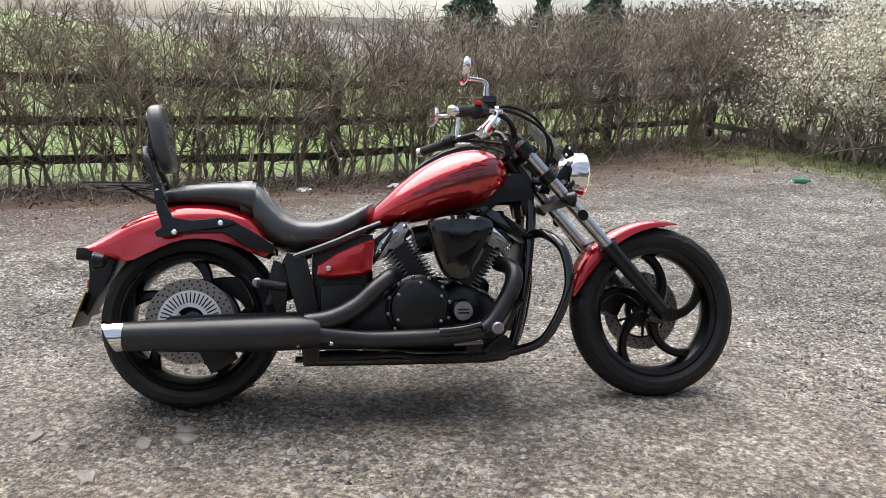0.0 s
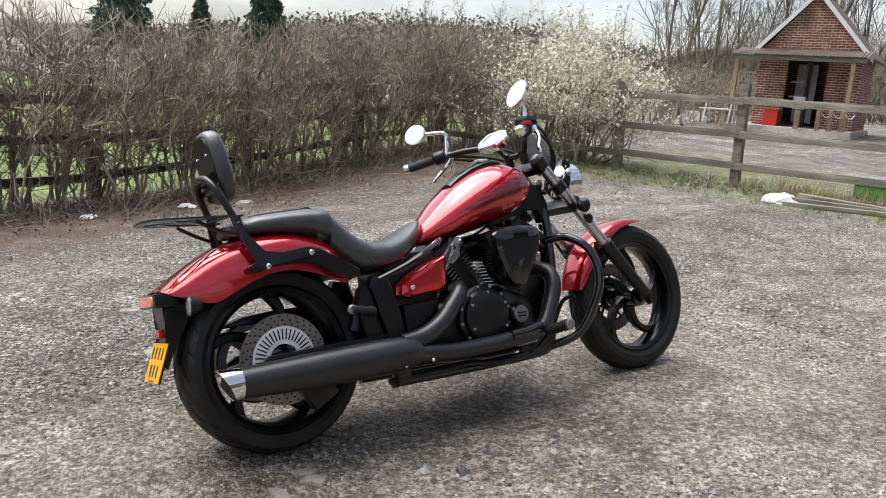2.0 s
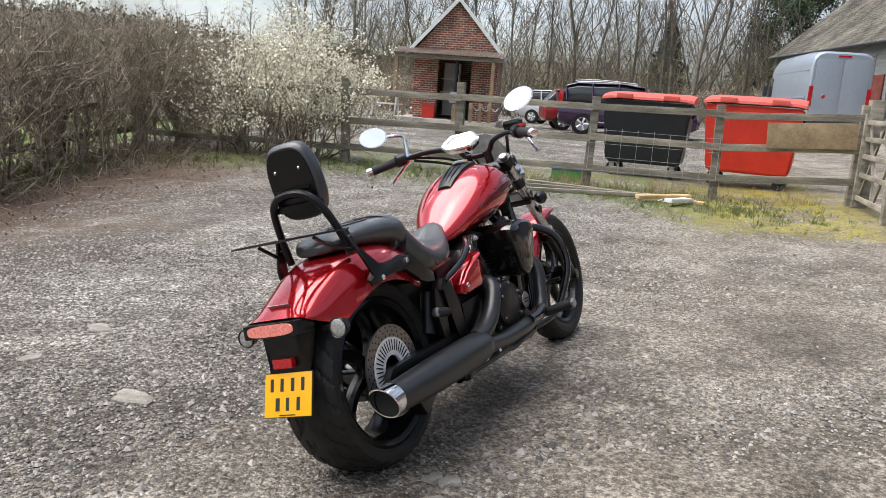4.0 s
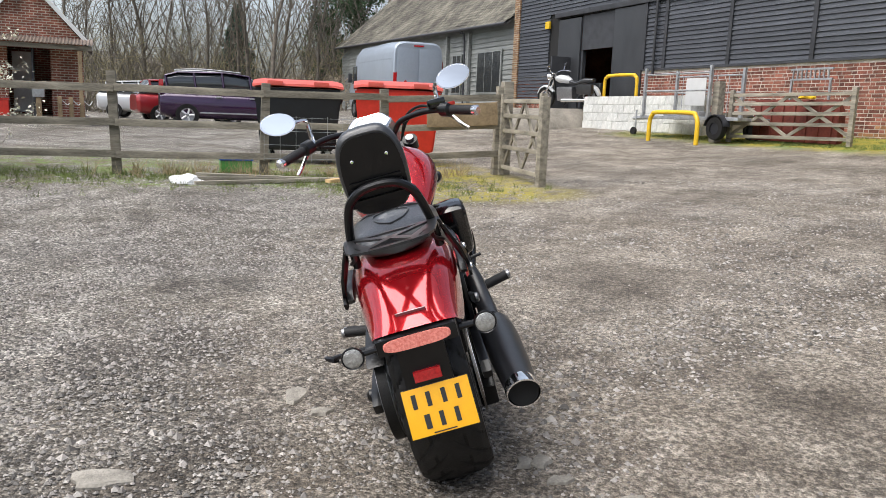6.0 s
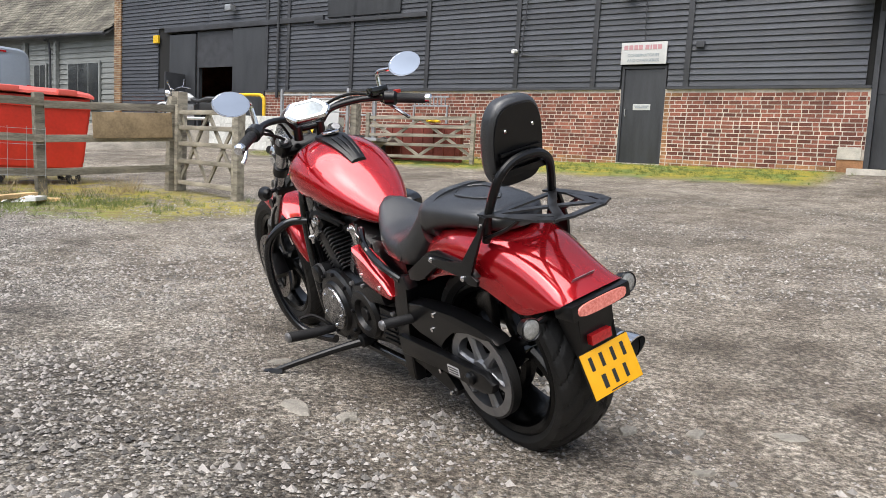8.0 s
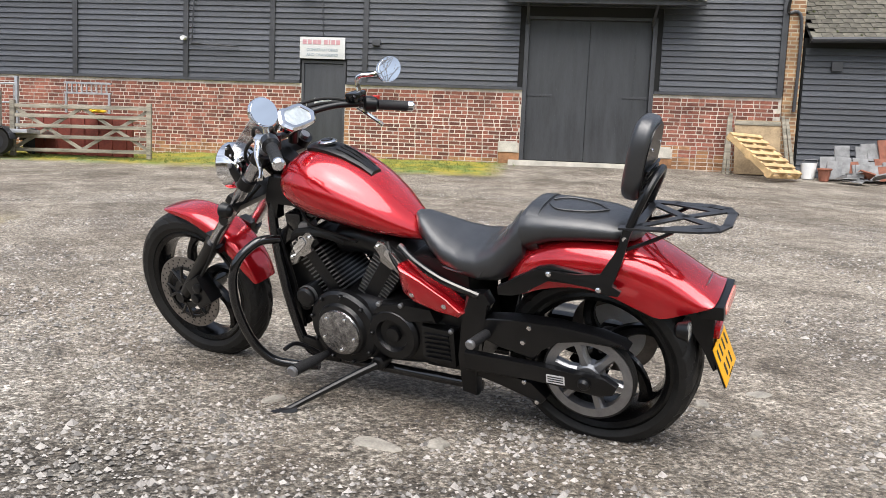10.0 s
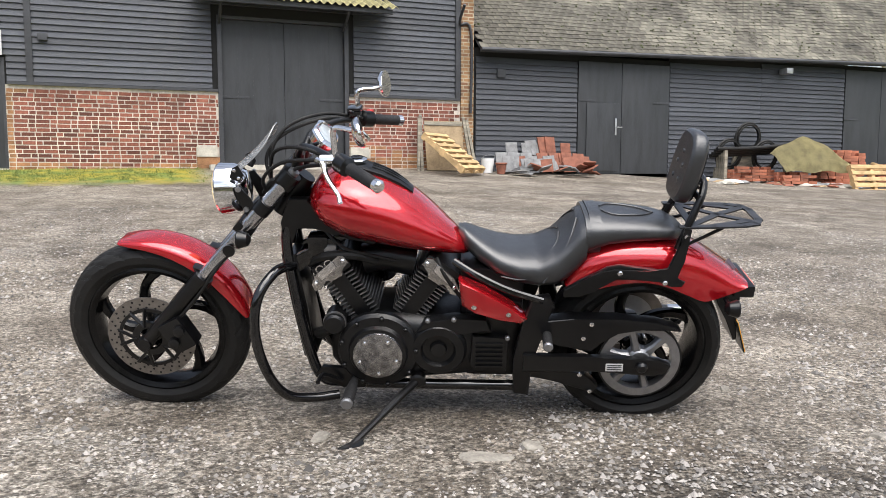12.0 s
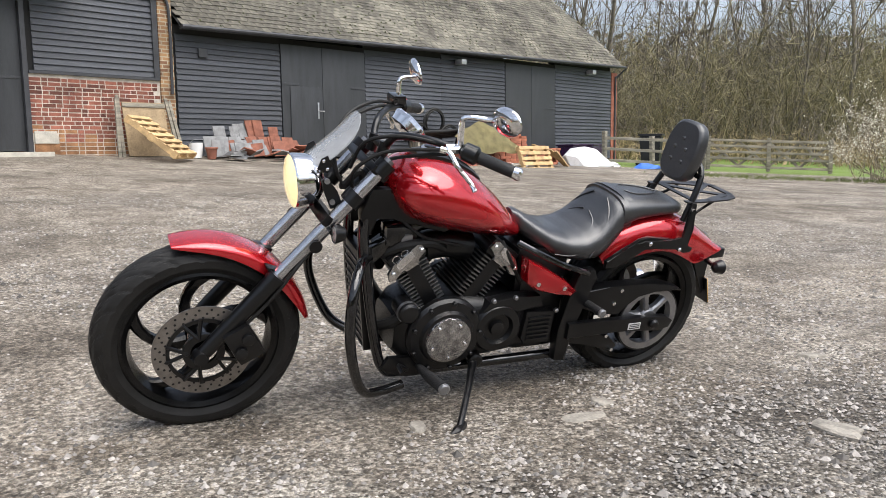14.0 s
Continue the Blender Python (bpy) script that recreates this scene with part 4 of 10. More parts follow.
# ---- the grey barn beyond the van ----
grey_barn = holder("grey_barn", WALL, "grey weatherboarded barn with an old tile roof", "barn", kind="structure")
GS0, GS1 = -38.5, -17.75
gz = lambda s: 4.35 + 0.35 * (s - GS1) / (GS0 - GS1)
part("wall", loft(bmesh.new(), [[(s_, 0.05, 0.3), (s_, 0.3, 0.3), (s_, 0.3, gz(s_) + 0.42), (s_, 0.05, gz(s_) + 0.3)] for s_ in (GS0, GS1)]), M_GREYBOARD, grey_barn)
part("back_wall", box(GS0, GS1, 7.01, 7.25, 0.3, 4.3), M_GREYBOARD, grey_barn)
part("end_wall", box(GS0 - 0.3, GS0, 0.05, 7.2, 0.3, 4.3), M_GREYBOARD, grey_barn)
zb = 1.0
while zb < 4.15:
    for a, c in ((GS0, -25.1), (-23.95, -22.2), (-22.2, GS1 - 0.02)):
        board_row(a, c, zb, 0.19, grey_barn, M_GREYBOARD, 0.04, {})
    zb += 0.178
part("door", box(-25.05, -24.0, -0.02, 0.04, 0.8, 3.3, 0.01), M_RUST, grey_barn, "faded red door")
for a, c in ((-22.9, -22.0), (-20.6, -18.6)):
    wf = part("window_frame", box(a, c, -0.05, 0.0, 1.9, 3.55, 0.01), M_GREYBOARD, grey_barn, "grey-painted window frame")
    k = 2 if c - a < 1 else 3
    for i in range(k):
        w_ = (c - a - 0.12) / k
        part("pane", box(a + 0.08 + i * w_, a + 0.04 + (i + 1) * w_, -0.056, -0.051, 1.98, 3.47), M_CARGLASS, wf)
for s_ in (-21.3, -23.4):
    part("post", box(s_ - 0.07, s_ + 0.07, -0.12, 0.0, 0.8, 4.3), M_GREYBOARD, grey_barn)
part("downpipe", tube([(-21.6, -0.35, 4.3), (-21.55, -0.16, 4.0), (-21.55, -0.14, 0.9)], 0.04, 8), M_FRAME, grey_barn, "black downpipe")
rt2 = tiled_roof("roof_tiles", GS0 - 0.3, GS1, lambda s: gz(s) + 0.05, 3.6, 4.1, grey_barn, M_TILE, 0.24, 0.2, 8)
tagged(rt2, "old mossy roof tiles", kind="stuff")
deck = bmesh.new()
loft(deck, [[(s, y, z) for y, z in ((-0.3, gz(s) + 0.01), (3.78, gz(s) + 3.6), (7.9, gz(s) + 0.01), (3.78, gz(s) + 3.45))] for s in (GS0 - 0.3, GS1)])
part("roof_deck", deck, M_DARK, grey_barn)
part("gutter", tube([(GS0 - 0.3, -0.42, gz(GS0)), (GS1, -0.42, gz(GS1))], 0.055, 8, 1), M_FRAME, grey_barn, "black gutter")


# ---- bricks of the long barn's plinth ----
def brick_mesh(h=0.0605, w=0.211):
    bm = box(0, w, -0.004, 0.02, 0, h, 0.0)
    bmesh.ops.bevel(bm, geom=[e for e in bm.edges], offset=0.004, segments=1, affect="EDGES")
    return bm


bvs, bfs, yvs, yfs = [], [], [], []
unit = [(x, y, z) for x in (0, 1) for y in (0, 1) for z in (0, 1)]
quad = [(0, 1, 3, 2), (4, 6, 7, 5), (0, 4, 5, 1), (2, 3, 7, 6), (0, 2, 6, 4), (1, 5, 7, 3)]
pb = brick_mesh()
first_brick = None
rb = random.Random(5)
count = 0
zz, rowi = 0.72, 0
while zz < BRICK_TOP - 0.07:
    s = S0 + (0.1718 if rowi % 2 else 0) + rb.uniform(-0.022, 0.022)
    k = 0
    while s < 9.5:
        w = (0.215 if k % 2 == 0 else 0.1025) + rb.uniform(-0.006, 0.006)
        if zz < 1.40 and BD[1] <= s < BD[1] + 0.445:
            s = BD[1] + 0.445
        e = s + w
        k += 1
        for a_, c_ in (SD, BD, LD):
            if s < a_ - 0.015 < e:
                e = a_ - 0.004
            if s < c_ + 0.004 < e - 0.02:
                s = c_ + 0.004
        if zz < 1.40 and s < BD[0] - 0.43 < e:
            e = BD[0] - 0.426
        w = e - s
        blocked = w < 0.03 or any(e > a and s < c for a, c in (SD, BD, LD)) or e > 9.51 or (e > BD[0] - 0.425 and s < BD[0] and zz < 1.40) or (BD[1] - 0.1 < s < BD[1] + 0.44 and zz < 1.40)
        if not blocked and zz > BASE(s) - 0.1:
            dz, dy = rb.uniform(-0.002, 0.002), rb.uniform(-0.0025, 0.001)
            if 1.0 < s < 4.4 and count < 290 and zz > 1.1:
                if first_brick is None:
                    first_brick = finish(pb, "brick", M_BRICK_P, barn)
                    ob_ = first_brick
                else:
                    ob_ = new("brick", first_brick.data)
                    ob_.parent = barn
                ob_.location = (s, dy, zz + dz)
                if abs(w - 0.215) > 0.001:
                    ob_.scale = ((w - 0.004) / 0.211, 1, 1)
                count += 1
            else:
                aged = SD[1] < s < 1.15 or zz < (1.36 if s > BD[1] else 1.1) + 0.12 * math.sin(s * 2.1) + rb.uniform(-0.1, 0.1)
                tv, tf = (yvs, yfs) if aged else (bvs, bfs)
                k0 = len(tv)
                for u in unit:
                    tv.append((s + u[0] * (w - 0.004), -0.004 + dy + u[1] * 0.024, zz + dz + u[2] * 0.0605))
                tf += [tuple(k0 + i for i in q) for q in quad]
        s = e + 0.013
    zz += 0.0765
    rowi += 1
bw = mesh_np("brickwork", bvs, bfs, M_BRICK, barn)
tagged(bw, "weathered red brick courses with lime joints", kind="stuff")
yw = mesh_np("yellowed_brickwork", yvs, yfs, M_BRICK_Y, barn)
tagged(yw, "yellowed lichen-stained brick courses", kind="stuff")

# ---- the motorcycle: x forward, y to its left, leaning on its side stand ----
BIKE = Matrix.Translation((-0.4741, 3.1958, 0.0)) @ Matrix.Rotation(radians(24.2), 4, "Z") @ Matrix.Rotation(radians(-17.5), 4, "X")
bike = holder("motorcycle", BIKE, "red and black cruiser motorcycle leaning on its side stand on gravel", "motorcycle")


def bp(name, bm, material, parent=None, label=""):
    return part(name, bm, material, parent or bike, label)


def mirrored(pts):
    return [(x, -y, z) for x, y, z in pts]


def wheel(name, c, tyre_prof, rim_r, rim_w, spoke_y, swirl, label):
    # carcass with slanted grooves cut into the tread
    pr = [Vector((r_, y_, 0)) for r_, y_ in tyre_prof]
    n0 = len(pr)
    dense = []
    for i in range(n0):
        a_, b_ = pr[i], pr[(i + 1) % n0]
        for k in range(6 if a_.x > 0.27 and b_.x > 0.27 else 2):
            dense.append(a_.lerp(b_, k / (6 if a_.x > 0.27 and b_.x > 0.27 else 2)))
    ymax, rmax = max(p.y for p in pr), max(p.x for p in pr)
    rings = []
    for s_ in range(216):
        t_ = 2 * math.pi * s_ / 216
        ring = []
        for p in dense:
            r_ = p.x
            u_ = abs(p.y) / ymax
            ph = (t_ * 12 / math.pi - u_ * 1.5 + (0.5 if p.y > 0 else 0)) % 1.0
            if p.x > rmax * 0.87 and ((ph < 0.17 and 0.1 < u_) or (abs(u_ - 0.42) < 0.05 and ph > 0.5)):
                r_ -= 0.005
            ring.append(Vector(c) + Vector((r_ * math.cos(t_), p.y, r_ * math.sin(t_))))
        rings.append(ring)
    t = bp(name, loft(bmesh.new(), rings, closed=True), M_RUBBER, label=label)
    w = rim_w
    bp("rim", torus_lathe([(rim_r + 0.006, -w), (rim_r - 0.006, -w - 0.006), (rim_r - 0.022, -w + 0.004), (rim_r - 0.03, -w + 0.03), (rim_r - 0.034, 0),
                           (rim_r - 0.03, w - 0.03), (rim_r - 0.022, w - 0.004), (rim_r - 0.006, w + 0.006), (rim_r + 0.006, w)], c, seg=72), M_RIM, t, "gloss black rim")
    bp("hub", lathe([(0.03, -0.085), (0.045, -0.08), (0.05, -0.05), (0.042, 0), (0.05, 0.05), (0.045, 0.08), (0.03, 0.085)], c, seg=24), M_BLACK, t)
    for k in range(5):
        a0 = 2 * math.pi * k / 5 - 0.27
        rings = []
        for j in range(9):
            f = j / 8
            r = 0.04 + (rim_r - 0.06) * f
            a = a0 + swirl * (f ** 1.6)
            ww = 0.026 - 0.010 * math.sin(f * math.pi * 0.6) + 0.02 * f ** 4
            th = 0.024 - 0.009 * f
            dx, dz = math.cos(a), math.sin(a)
            ox, oz = -dz, dx
            y = spoke_y * (0.4 + 0.6 * (1 - f))
            rings.append([Vector(c) + Vector((dx * r + ox * p * ww, y + q * th, dz * r + oz * p * ww))
                          for p, q in ((-1, -0.5), (-0.6, -1), (0.6, -1), (1, -0.5), (1, 0.5), (0.6, 1), (-0.6, 1), (-1, 0.5))])
        bp("spoke", loft(bmesh.new(), rings), M_RIM, t)
    return t


RC, FC = (0.01, 0.0, 0.305), (1.752, 0.0, 0.338)
rear_prof = [(0.238, -0.088), (0.262, -0.106), (0.284, -0.104), (0.298, -0.086), (0.307, -0.05), (0.311, 0.0), (0.307, 0.05), (0.298, 0.086), (0.284, 0.104), (0.262, 0.106), (0.238, 0.088), (0.228, 0.07), (0.228, -0.07)]
front_prof = [(r_ * 1.04, y_) for r_, y_ in [(0.238, -0.048), (0.262, -0.064), (0.286, -0.064), (0.306, -0.05), (0.318, -0.026), (0.322, 0.0), (0.318, 0.026), (0.306, 0.05), (0.286, 0.064), (0.262, 0.064), (0.238, 0.048), (0.23, 0.03), (0.23, -0.03)]]
rear_wheel = wheel("rear_tyre", RC, rear_prof, 0.24, 0.092, -0.02, 0.6, "wide black rear tyre with road tread")
front_wheel = wheel("front_tyre", FC, front_prof, 0.25, 0.05, 0.0, 0.75, "black front tyre with road tread")


def tread(c, prof_r, half, n, parent, lean):
    """Cut-looking slanted tread strips, a hair proud of the crown."""
    bm = bmesh.new()
    for k in range(n):
        for sgn in (-1, 1):
            a0 = 2 * math.pi * (k + (0.5 if sgn > 0 else 0)) / n
            pts = []
            for j in range(7):
                f = j / 6
                y = sgn * half * (0.12 + 0.8 * f)
                r = float(np.interp(abs(y), [p[1] for p in prof_r], [p[0] for p in prof_r]))
                a = a0 + lean * f
                pts.append((r, y, a))
            rows = []
            for i, (r, y, a) in enumerate(pts):
                wd = 0.011 * (0.4 + 0.6 * math.sin(math.pi * min(1, 0.15 + i / 6 * 0.8)))
                rows.append([bm.verts.new((c[0] + (r + 0.0009) * math.cos(a + s * wd), c[1] + y, c[2] + (r + 0.0009) * math.sin(a + s * wd))) for s in (-1, 1)])
            for p, q in zip(rows, rows[1:]):
                bm.faces.new((p[0], p[1], q[1], q[0]))
    return bp("tread_groove", bm, M_DARK, parent, "dark tread grooves")


tread(RC, [(0.311, 0.0), (0.307, 0.05), (0.298, 0.086), (0.284, 0.104)], 0.098, 22, rear_wheel, 0.34)
tread(FC, [(0.335, 0.0), (0.331, 0.026), (0.318, 0.05), (0.297, 0.064)], 0.062, 26, front_wheel, 0.3)


def dots(c, rings, y, r=0.0042):
    bm = bmesh.new()
    for rad, n, ph in rings:
        for k in range(n):
            a = 2 * math.pi * k / n + ph
            vs = [bm.verts.new((c[0] + rad * math.cos(a) + r * math.cos(b), y, c[2] + rad * math.sin(a) + r * math.sin(b))) for b in [math.pi * 2 * i / 8 for i in range(8)]]
            bm.faces.new(vs)
    return bm


def annulus(c, r0, r1, y0, y1, seg=56):
    return torus_lathe([(r0, y0), (r1, y0), (r1, y1), (r0, y1)], c, seg=seg)


# front brake disc, its carrier and caliper, on the left
fd = bp("front_brake_disc", annulus(FC, 0.112, 0.158, 0.094, 0.1), M_DISC, label="perforated steel front brake disc")
bp("perforation", dots(FC, [(0.12, 24, 0), (0.133, 24, 0.09), (0.147, 24, 0.18)], FC[1] + 0.1008), M_DARK, fd)
bp("perforation", dots(FC, [(0.12, 24, 0), (0.133, 24, 0.09), (0.147, 24, 0.18)], FC[1] + 0.0932), M_DARK, fd)
for k in range(5):
    a = 2 * math.pi * k / 5
    for off in (-0.25, 0.25):
        bp("disc_carrier_arm", tube([(FC[0] + 0.05 * math.cos(a), 0.11, FC[2] + 0.05 * math.sin(a)), (FC[0] + 0.118 * math.cos(a + off), 0.104, FC[2] + 0.118 * math.sin(a + off))], 0.0065, 6, 1), M_SATIN, fd)
bp("disc_carrier_ring", annulus(FC, 0.042, 0.066, 0.098, 0.112, 32), M_SATIN, fd)
bp("disc_carrier_ring", annulus(FC, 0.104, 0.116, 0.0965, 0.104, 40), M_SATIN, fd)
cal = bp("front_caliper", box(-0.045, 0.045, -0.035, 0.035, -0.062, 0.062, 0.016, pose(1.634, 0.128, 0.375, 0, 28, 0)), M_SATIN, label="black front brake caliper")
bp("caliper_piston", lathe([(0.02, 0.0), (0.02, 0.012), (0.012, 0.016)], (1.622, 0.163, 0.40), seg=16), M_ENGINE, cal)
bp("caliper_piston", lathe([(0.02, 0.0), (0.02, 0.012), (0.012, 0.016)], (1.644, 0.163, 0.352), seg=16), M_ENGINE, cal)

# rear brake disc with its bright slotted carrier, on the right
rd = bp("rear_brake_disc", annulus(RC, 0.106, 0.148, -0.126, -0.12), M_DISC, label="perforated steel rear brake disc")
bp("perforation", dots(RC, [(0.114, 30, 0), (0.127, 30, 0.07), (0.14, 30, 0.14)], -0.1267, 0.0036), M_DARK, rd)
car = bp("disc_carrier", annulus(RC, 0.05, 0.107, -0.128, -0.118), M_SILVER, rd, "bright slotted disc carrier")
bm = bmesh.new()
for k in range(40):
    a = 2 * math.pi * k / 40
    add_box(bm, 0.064, 0.1, -0.1292, -0.1285, -0.0022, 0.0022, 0, Matrix.Translation(RC) @ Matrix.Rotation(-a, 4, "Y"))
bp("carrier_slot", bm, M_DARK, car)
bp("rear_caliper", box(-0.05, 0.05, -0.03, 0.03, -0.045, 0.045, 0.014, pose(0.11, -0.14, 0.19, 0, -30, 0)), M_SATIN, label="black rear brake caliper")

# belt pulley on the left
pul = bp("belt_pulley", annulus((0.012, 0, 0.292), 0.112, 0.14, 0.128, 0.162), M_ALU, label="grey cast belt pulley")
bp("drive_belt", annulus((0.012, 0, 0.292), 0.141, 0.147, 0.13, 0.16), M_RUBBER, pul, "black toothed belt")
for k in range(6):
    a = 2 * math.pi * k / 6 + 0.25
    d = Vector((math.cos(a), 0, math.sin(a)))
    o = Vector((-d.z, 0, d.x))
    c0 = Vector((0.012, 0, 0.292))
    rings = [[c0 + d * r + o * p * w + Vector((0, 0.145 + q * 0.014, 0)) for p, q in ((-1, -1), (1, -1), (1, 0.4), (0.6, 1), (-0.6, 1), (-1, 0.4))] for r, w in ((0.03, 0.02), (0.07, 0.012), (0.116, 0.016))]
    bp("pulley_spoke", loft(bmesh.new(), rings), M_ALU, pul)
bp("pulley_hub", lathe([(0.045, 0.12), (0.045, 0.155), (0.035, 0.163)], (0.012, 0, 0.292), seg=28), M_ALU, pul)

# ---- fuel tank ----
TANK = [(0.596, 0.02, 0.672, 0.645), (0.62, 0.055, 0.70, 0.64), (0.67, 0.092, 0.748, 0.645), (0.74, 0.136, 0.818, 0.658), (0.82, 0.166, 0.882, 0.672), (0.90, 0.184, 0.928, 0.69),
        (0.97, 0.191, 0.951, 0.706), (1.03, 0.188, 0.957, 0.724), (1.08, 0.173, 0.946, 0.75), (1.115, 0.146, 0.925, 0.78), (1.14, 0.10, 0.892, 0.815), (1.15, 0.045, 0.868, 0.84)]


def tank_rings(grow=0.0, n=44, rows=40):
    xs = np.linspace(0, len(TANK) - 1, rows)
    idx = np.arange(len(TANK))
    cols = [np.interp(xs, idx, [t[i] for t in TANK]) for i in range(4)]
    for i in range(4):
        k = cols[i].copy()
        for _ in range(2):
            k[1:-1] = (k[:-2] + 2 * k[1:-1] + k[2:]) / 4
        cols[i] = k
    rings = []
    for x, hw, zt, zb in zip(*cols):
        r = oval(x, hw + grow, zt + grow, zb - grow, n, 2.25)
        # fullest below the shoulder
        for p in r:
            f = (p.z - zb) / (zt - zb)
            p.y *= 1.0 - 0.16 * max(0, f - 0.45) ** 1.2 - 0.10 * max(0, 0.3 - f)
        rings.append(r)
    return rings


tank = bp("fuel_tank", loft(bmesh.new(), tank_rings()), M_RED, label="glossy red teardrop fuel tank")
for sgn in (-1,):
    bm = loft(bmesh.new(), tank_rings(0.0012, 160, 150), cap=False)
    kill = []
    for f in bm.faces:
        p = f.calc_center_median()
        mid_z = 0.79 + (p.x - 0.85) * 0.36
        half = 0.034 * max(0.0, min(1.0, (p.x - 0.76) / 0.22)) if p.x < 1.085 else 0.0
        tongue = math.sin(p.x * 46 + (p.z - mid_z) * 330) > 0.35 and p.x < 1.05
        if p.y * sgn < 0.02 or abs(p.z - mid_z) > half or tongue:
            kill.append(f)
    bmesh.ops.delete(bm, geom=kill, context="FACES")
    bp("flame_decal", bm, M_DECAL, tank, "dark tribal flame decal")
bm = bmesh.new()
rings = []
for x, w, z in ((0.80, 0.030, 0.868), (0.84, 0.036, 0.899), (0.90, 0.045, 0.932), (0.96, 0.052, 0.954), (1.01, 0.052, 0.962), (1.05, 0.042, 0.96)):
    rings.append([(x, -w, z - 0.012), (x, -w, z + 0.002), (x, -w * 0.7, z + 0.008), (x, 0, z + 0.010), (x, w * 0.7, z + 0.008), (x, w, z + 0.002), (x, w, z - 0.012)])
con = bp("tank_console", loft(bm, rings), M_SATIN, tank, "satin black tank console")
for y_ in (-0.022, 0.0, 0.022):
    bp("console_rib", tube([(0.815, y_ * 0.8, 0.8875), (0.87, y_, 0.9265), (0.935, y_ * 1.1, 0.956)], [0.002, 0.004, 0.003], 6), M_SATIN, con)
cap = bp("fuel_cap", lathe([(0.034, 0.0), (0.036, 0.008), (0.03, 0.012), (0.02, 0.013)], (0.99, 0, 0.968), "Z", 28), M_CHROME, tank, "chrome fuel cap")
bp("fuel_cap_lock", lathe([(0.021, 0.0), (0.021, 0.016), (0.01, 0.018)], (0.99, 0, 0.968), "Z", 20), M_BLACK, cap)

# ---- seats ----
SEAT = [(0.645, 0.025, 0.742, 0.70), (0.62, 0.06, 0.738, 0.662), (0.57, 0.098, 0.712, 0.62), (0.51, 0.132, 0.684, 0.585), (0.44, 0.152, 0.668, 0.562), (0.37, 0.16, 0.672, 0.552), (0.315, 0.158, 0.702, 0.552),
        (0.275, 0.15, 0.742, 0.57), (0.24, 0.142, 0.782, 0.60), (0.215, 0.138, 0.797, 0.63)]


def seat_rings(rows, n=28, p=3.0, dish=0.02):
    xs = np.linspace(0, len(rows) - 1, len(rows) * 4 - 3)
    idx = np.arange(len(rows))
    out = []
    for k in xs:
        x, hw, zt, zb = [float(np.interp(k, idx, [r[i] for r in rows])) for i in range(4)]
        ring = oval(x, hw, zt, zb, n, p)
        for q in ring:
            f = (q.z - zb) / (zt - zb)
            q.y *= 0.80 + 0.2 * math.sin(math.pi * min(1, 0.25 + (1 - f) * 0.5))
        out.append(ring)
    return out


seat = bp("rider_seat", loft(bmesh.new(), seat_rings(SEAT)), M_LEATHER, label="black leather scooped rider seat")
PIL = [(0.222, 0.138, 0.802, 0.665), (0.20, 0.14, 0.804, 0.675), (0.14, 0.136, 0.80, 0.70), (0.06, 0.128, 0.794, 0.71), (-0.02, 0.116, 0.785, 0.712), (-0.075, 0.10, 0.772, 0.71), (-0.11, 0.07, 0.755, 0.712), (-0.125, 0.03, 0.74, 0.716)]
pil = bp("passenger_seat", loft(bmesh.new(), seat_rings(PIL)), M_LEATHER, label="black leather passenger pad")
bp("seat_strap", loft(bmesh.new(), [oval(x, 0.1265, 0.809, 0.66, 28, 3.0) for x in (0.208, 0.2, 0.176, 0.17)]), M_LEATHER, pil, "black leather seat strap")
for sgn in (-1, 1):
    bp("seam", tube([(0.30, sgn * 0.02, 0.722), (0.315, sgn * 0.075, 0.698), (0.37, sgn * 0.128, 0.648), (0.42, sgn * 0.150, 0.60), (0.5, sgn * 0.130, 0.60)], 0.0032, 6), M_LEATHER, seat, "raised seat seam")
    bp("seam", tube([(0.245, sgn * 0.045, 0.782), (0.27, sgn * 0.105, 0.735), (0.31, sgn * 0.146, 0.66), (0.36, sgn * 0.158, 0.59)], 0.0032, 6), M_LEATHER, seat, "raised seat seam")
    bp("seam", tube([(0.16, sgn * 0.02, 0.803), (0.12, sgn * 0.055, 0.799), (0.03, sgn * 0.04, 0.792), (-0.02, sgn * 0.0, 0.787)], 0.0028, 6), M_LEATHER, pil, "raised seat seam")

# ---- rear fender ----
TOPS = [(0.288, 0.58), (0.262, 0.64), (0.215, 0.688), (0.11, 0.722), (0.0, 0.724), (-0.09, 0.71), (-0.18, 0.676), (-0.26, 0.628), (-0.32, 0.586), (-0.352, 0.562)]
EDGE = [(0.262, 0.53), (0.212, 0.545), (0.16, 0.568), (0.075, 0.588), (0.0, 0.588), (-0.07, 0.568), (-0.14, 0.535), (-0.2, 0.51), (-0.27, 0.528), (-0.335, 0.55)]
FWID = [0.13, 0.142, 0.15, 0.154, 0.152, 0.148, 0.14, 0.13, 0.12, 0.112]


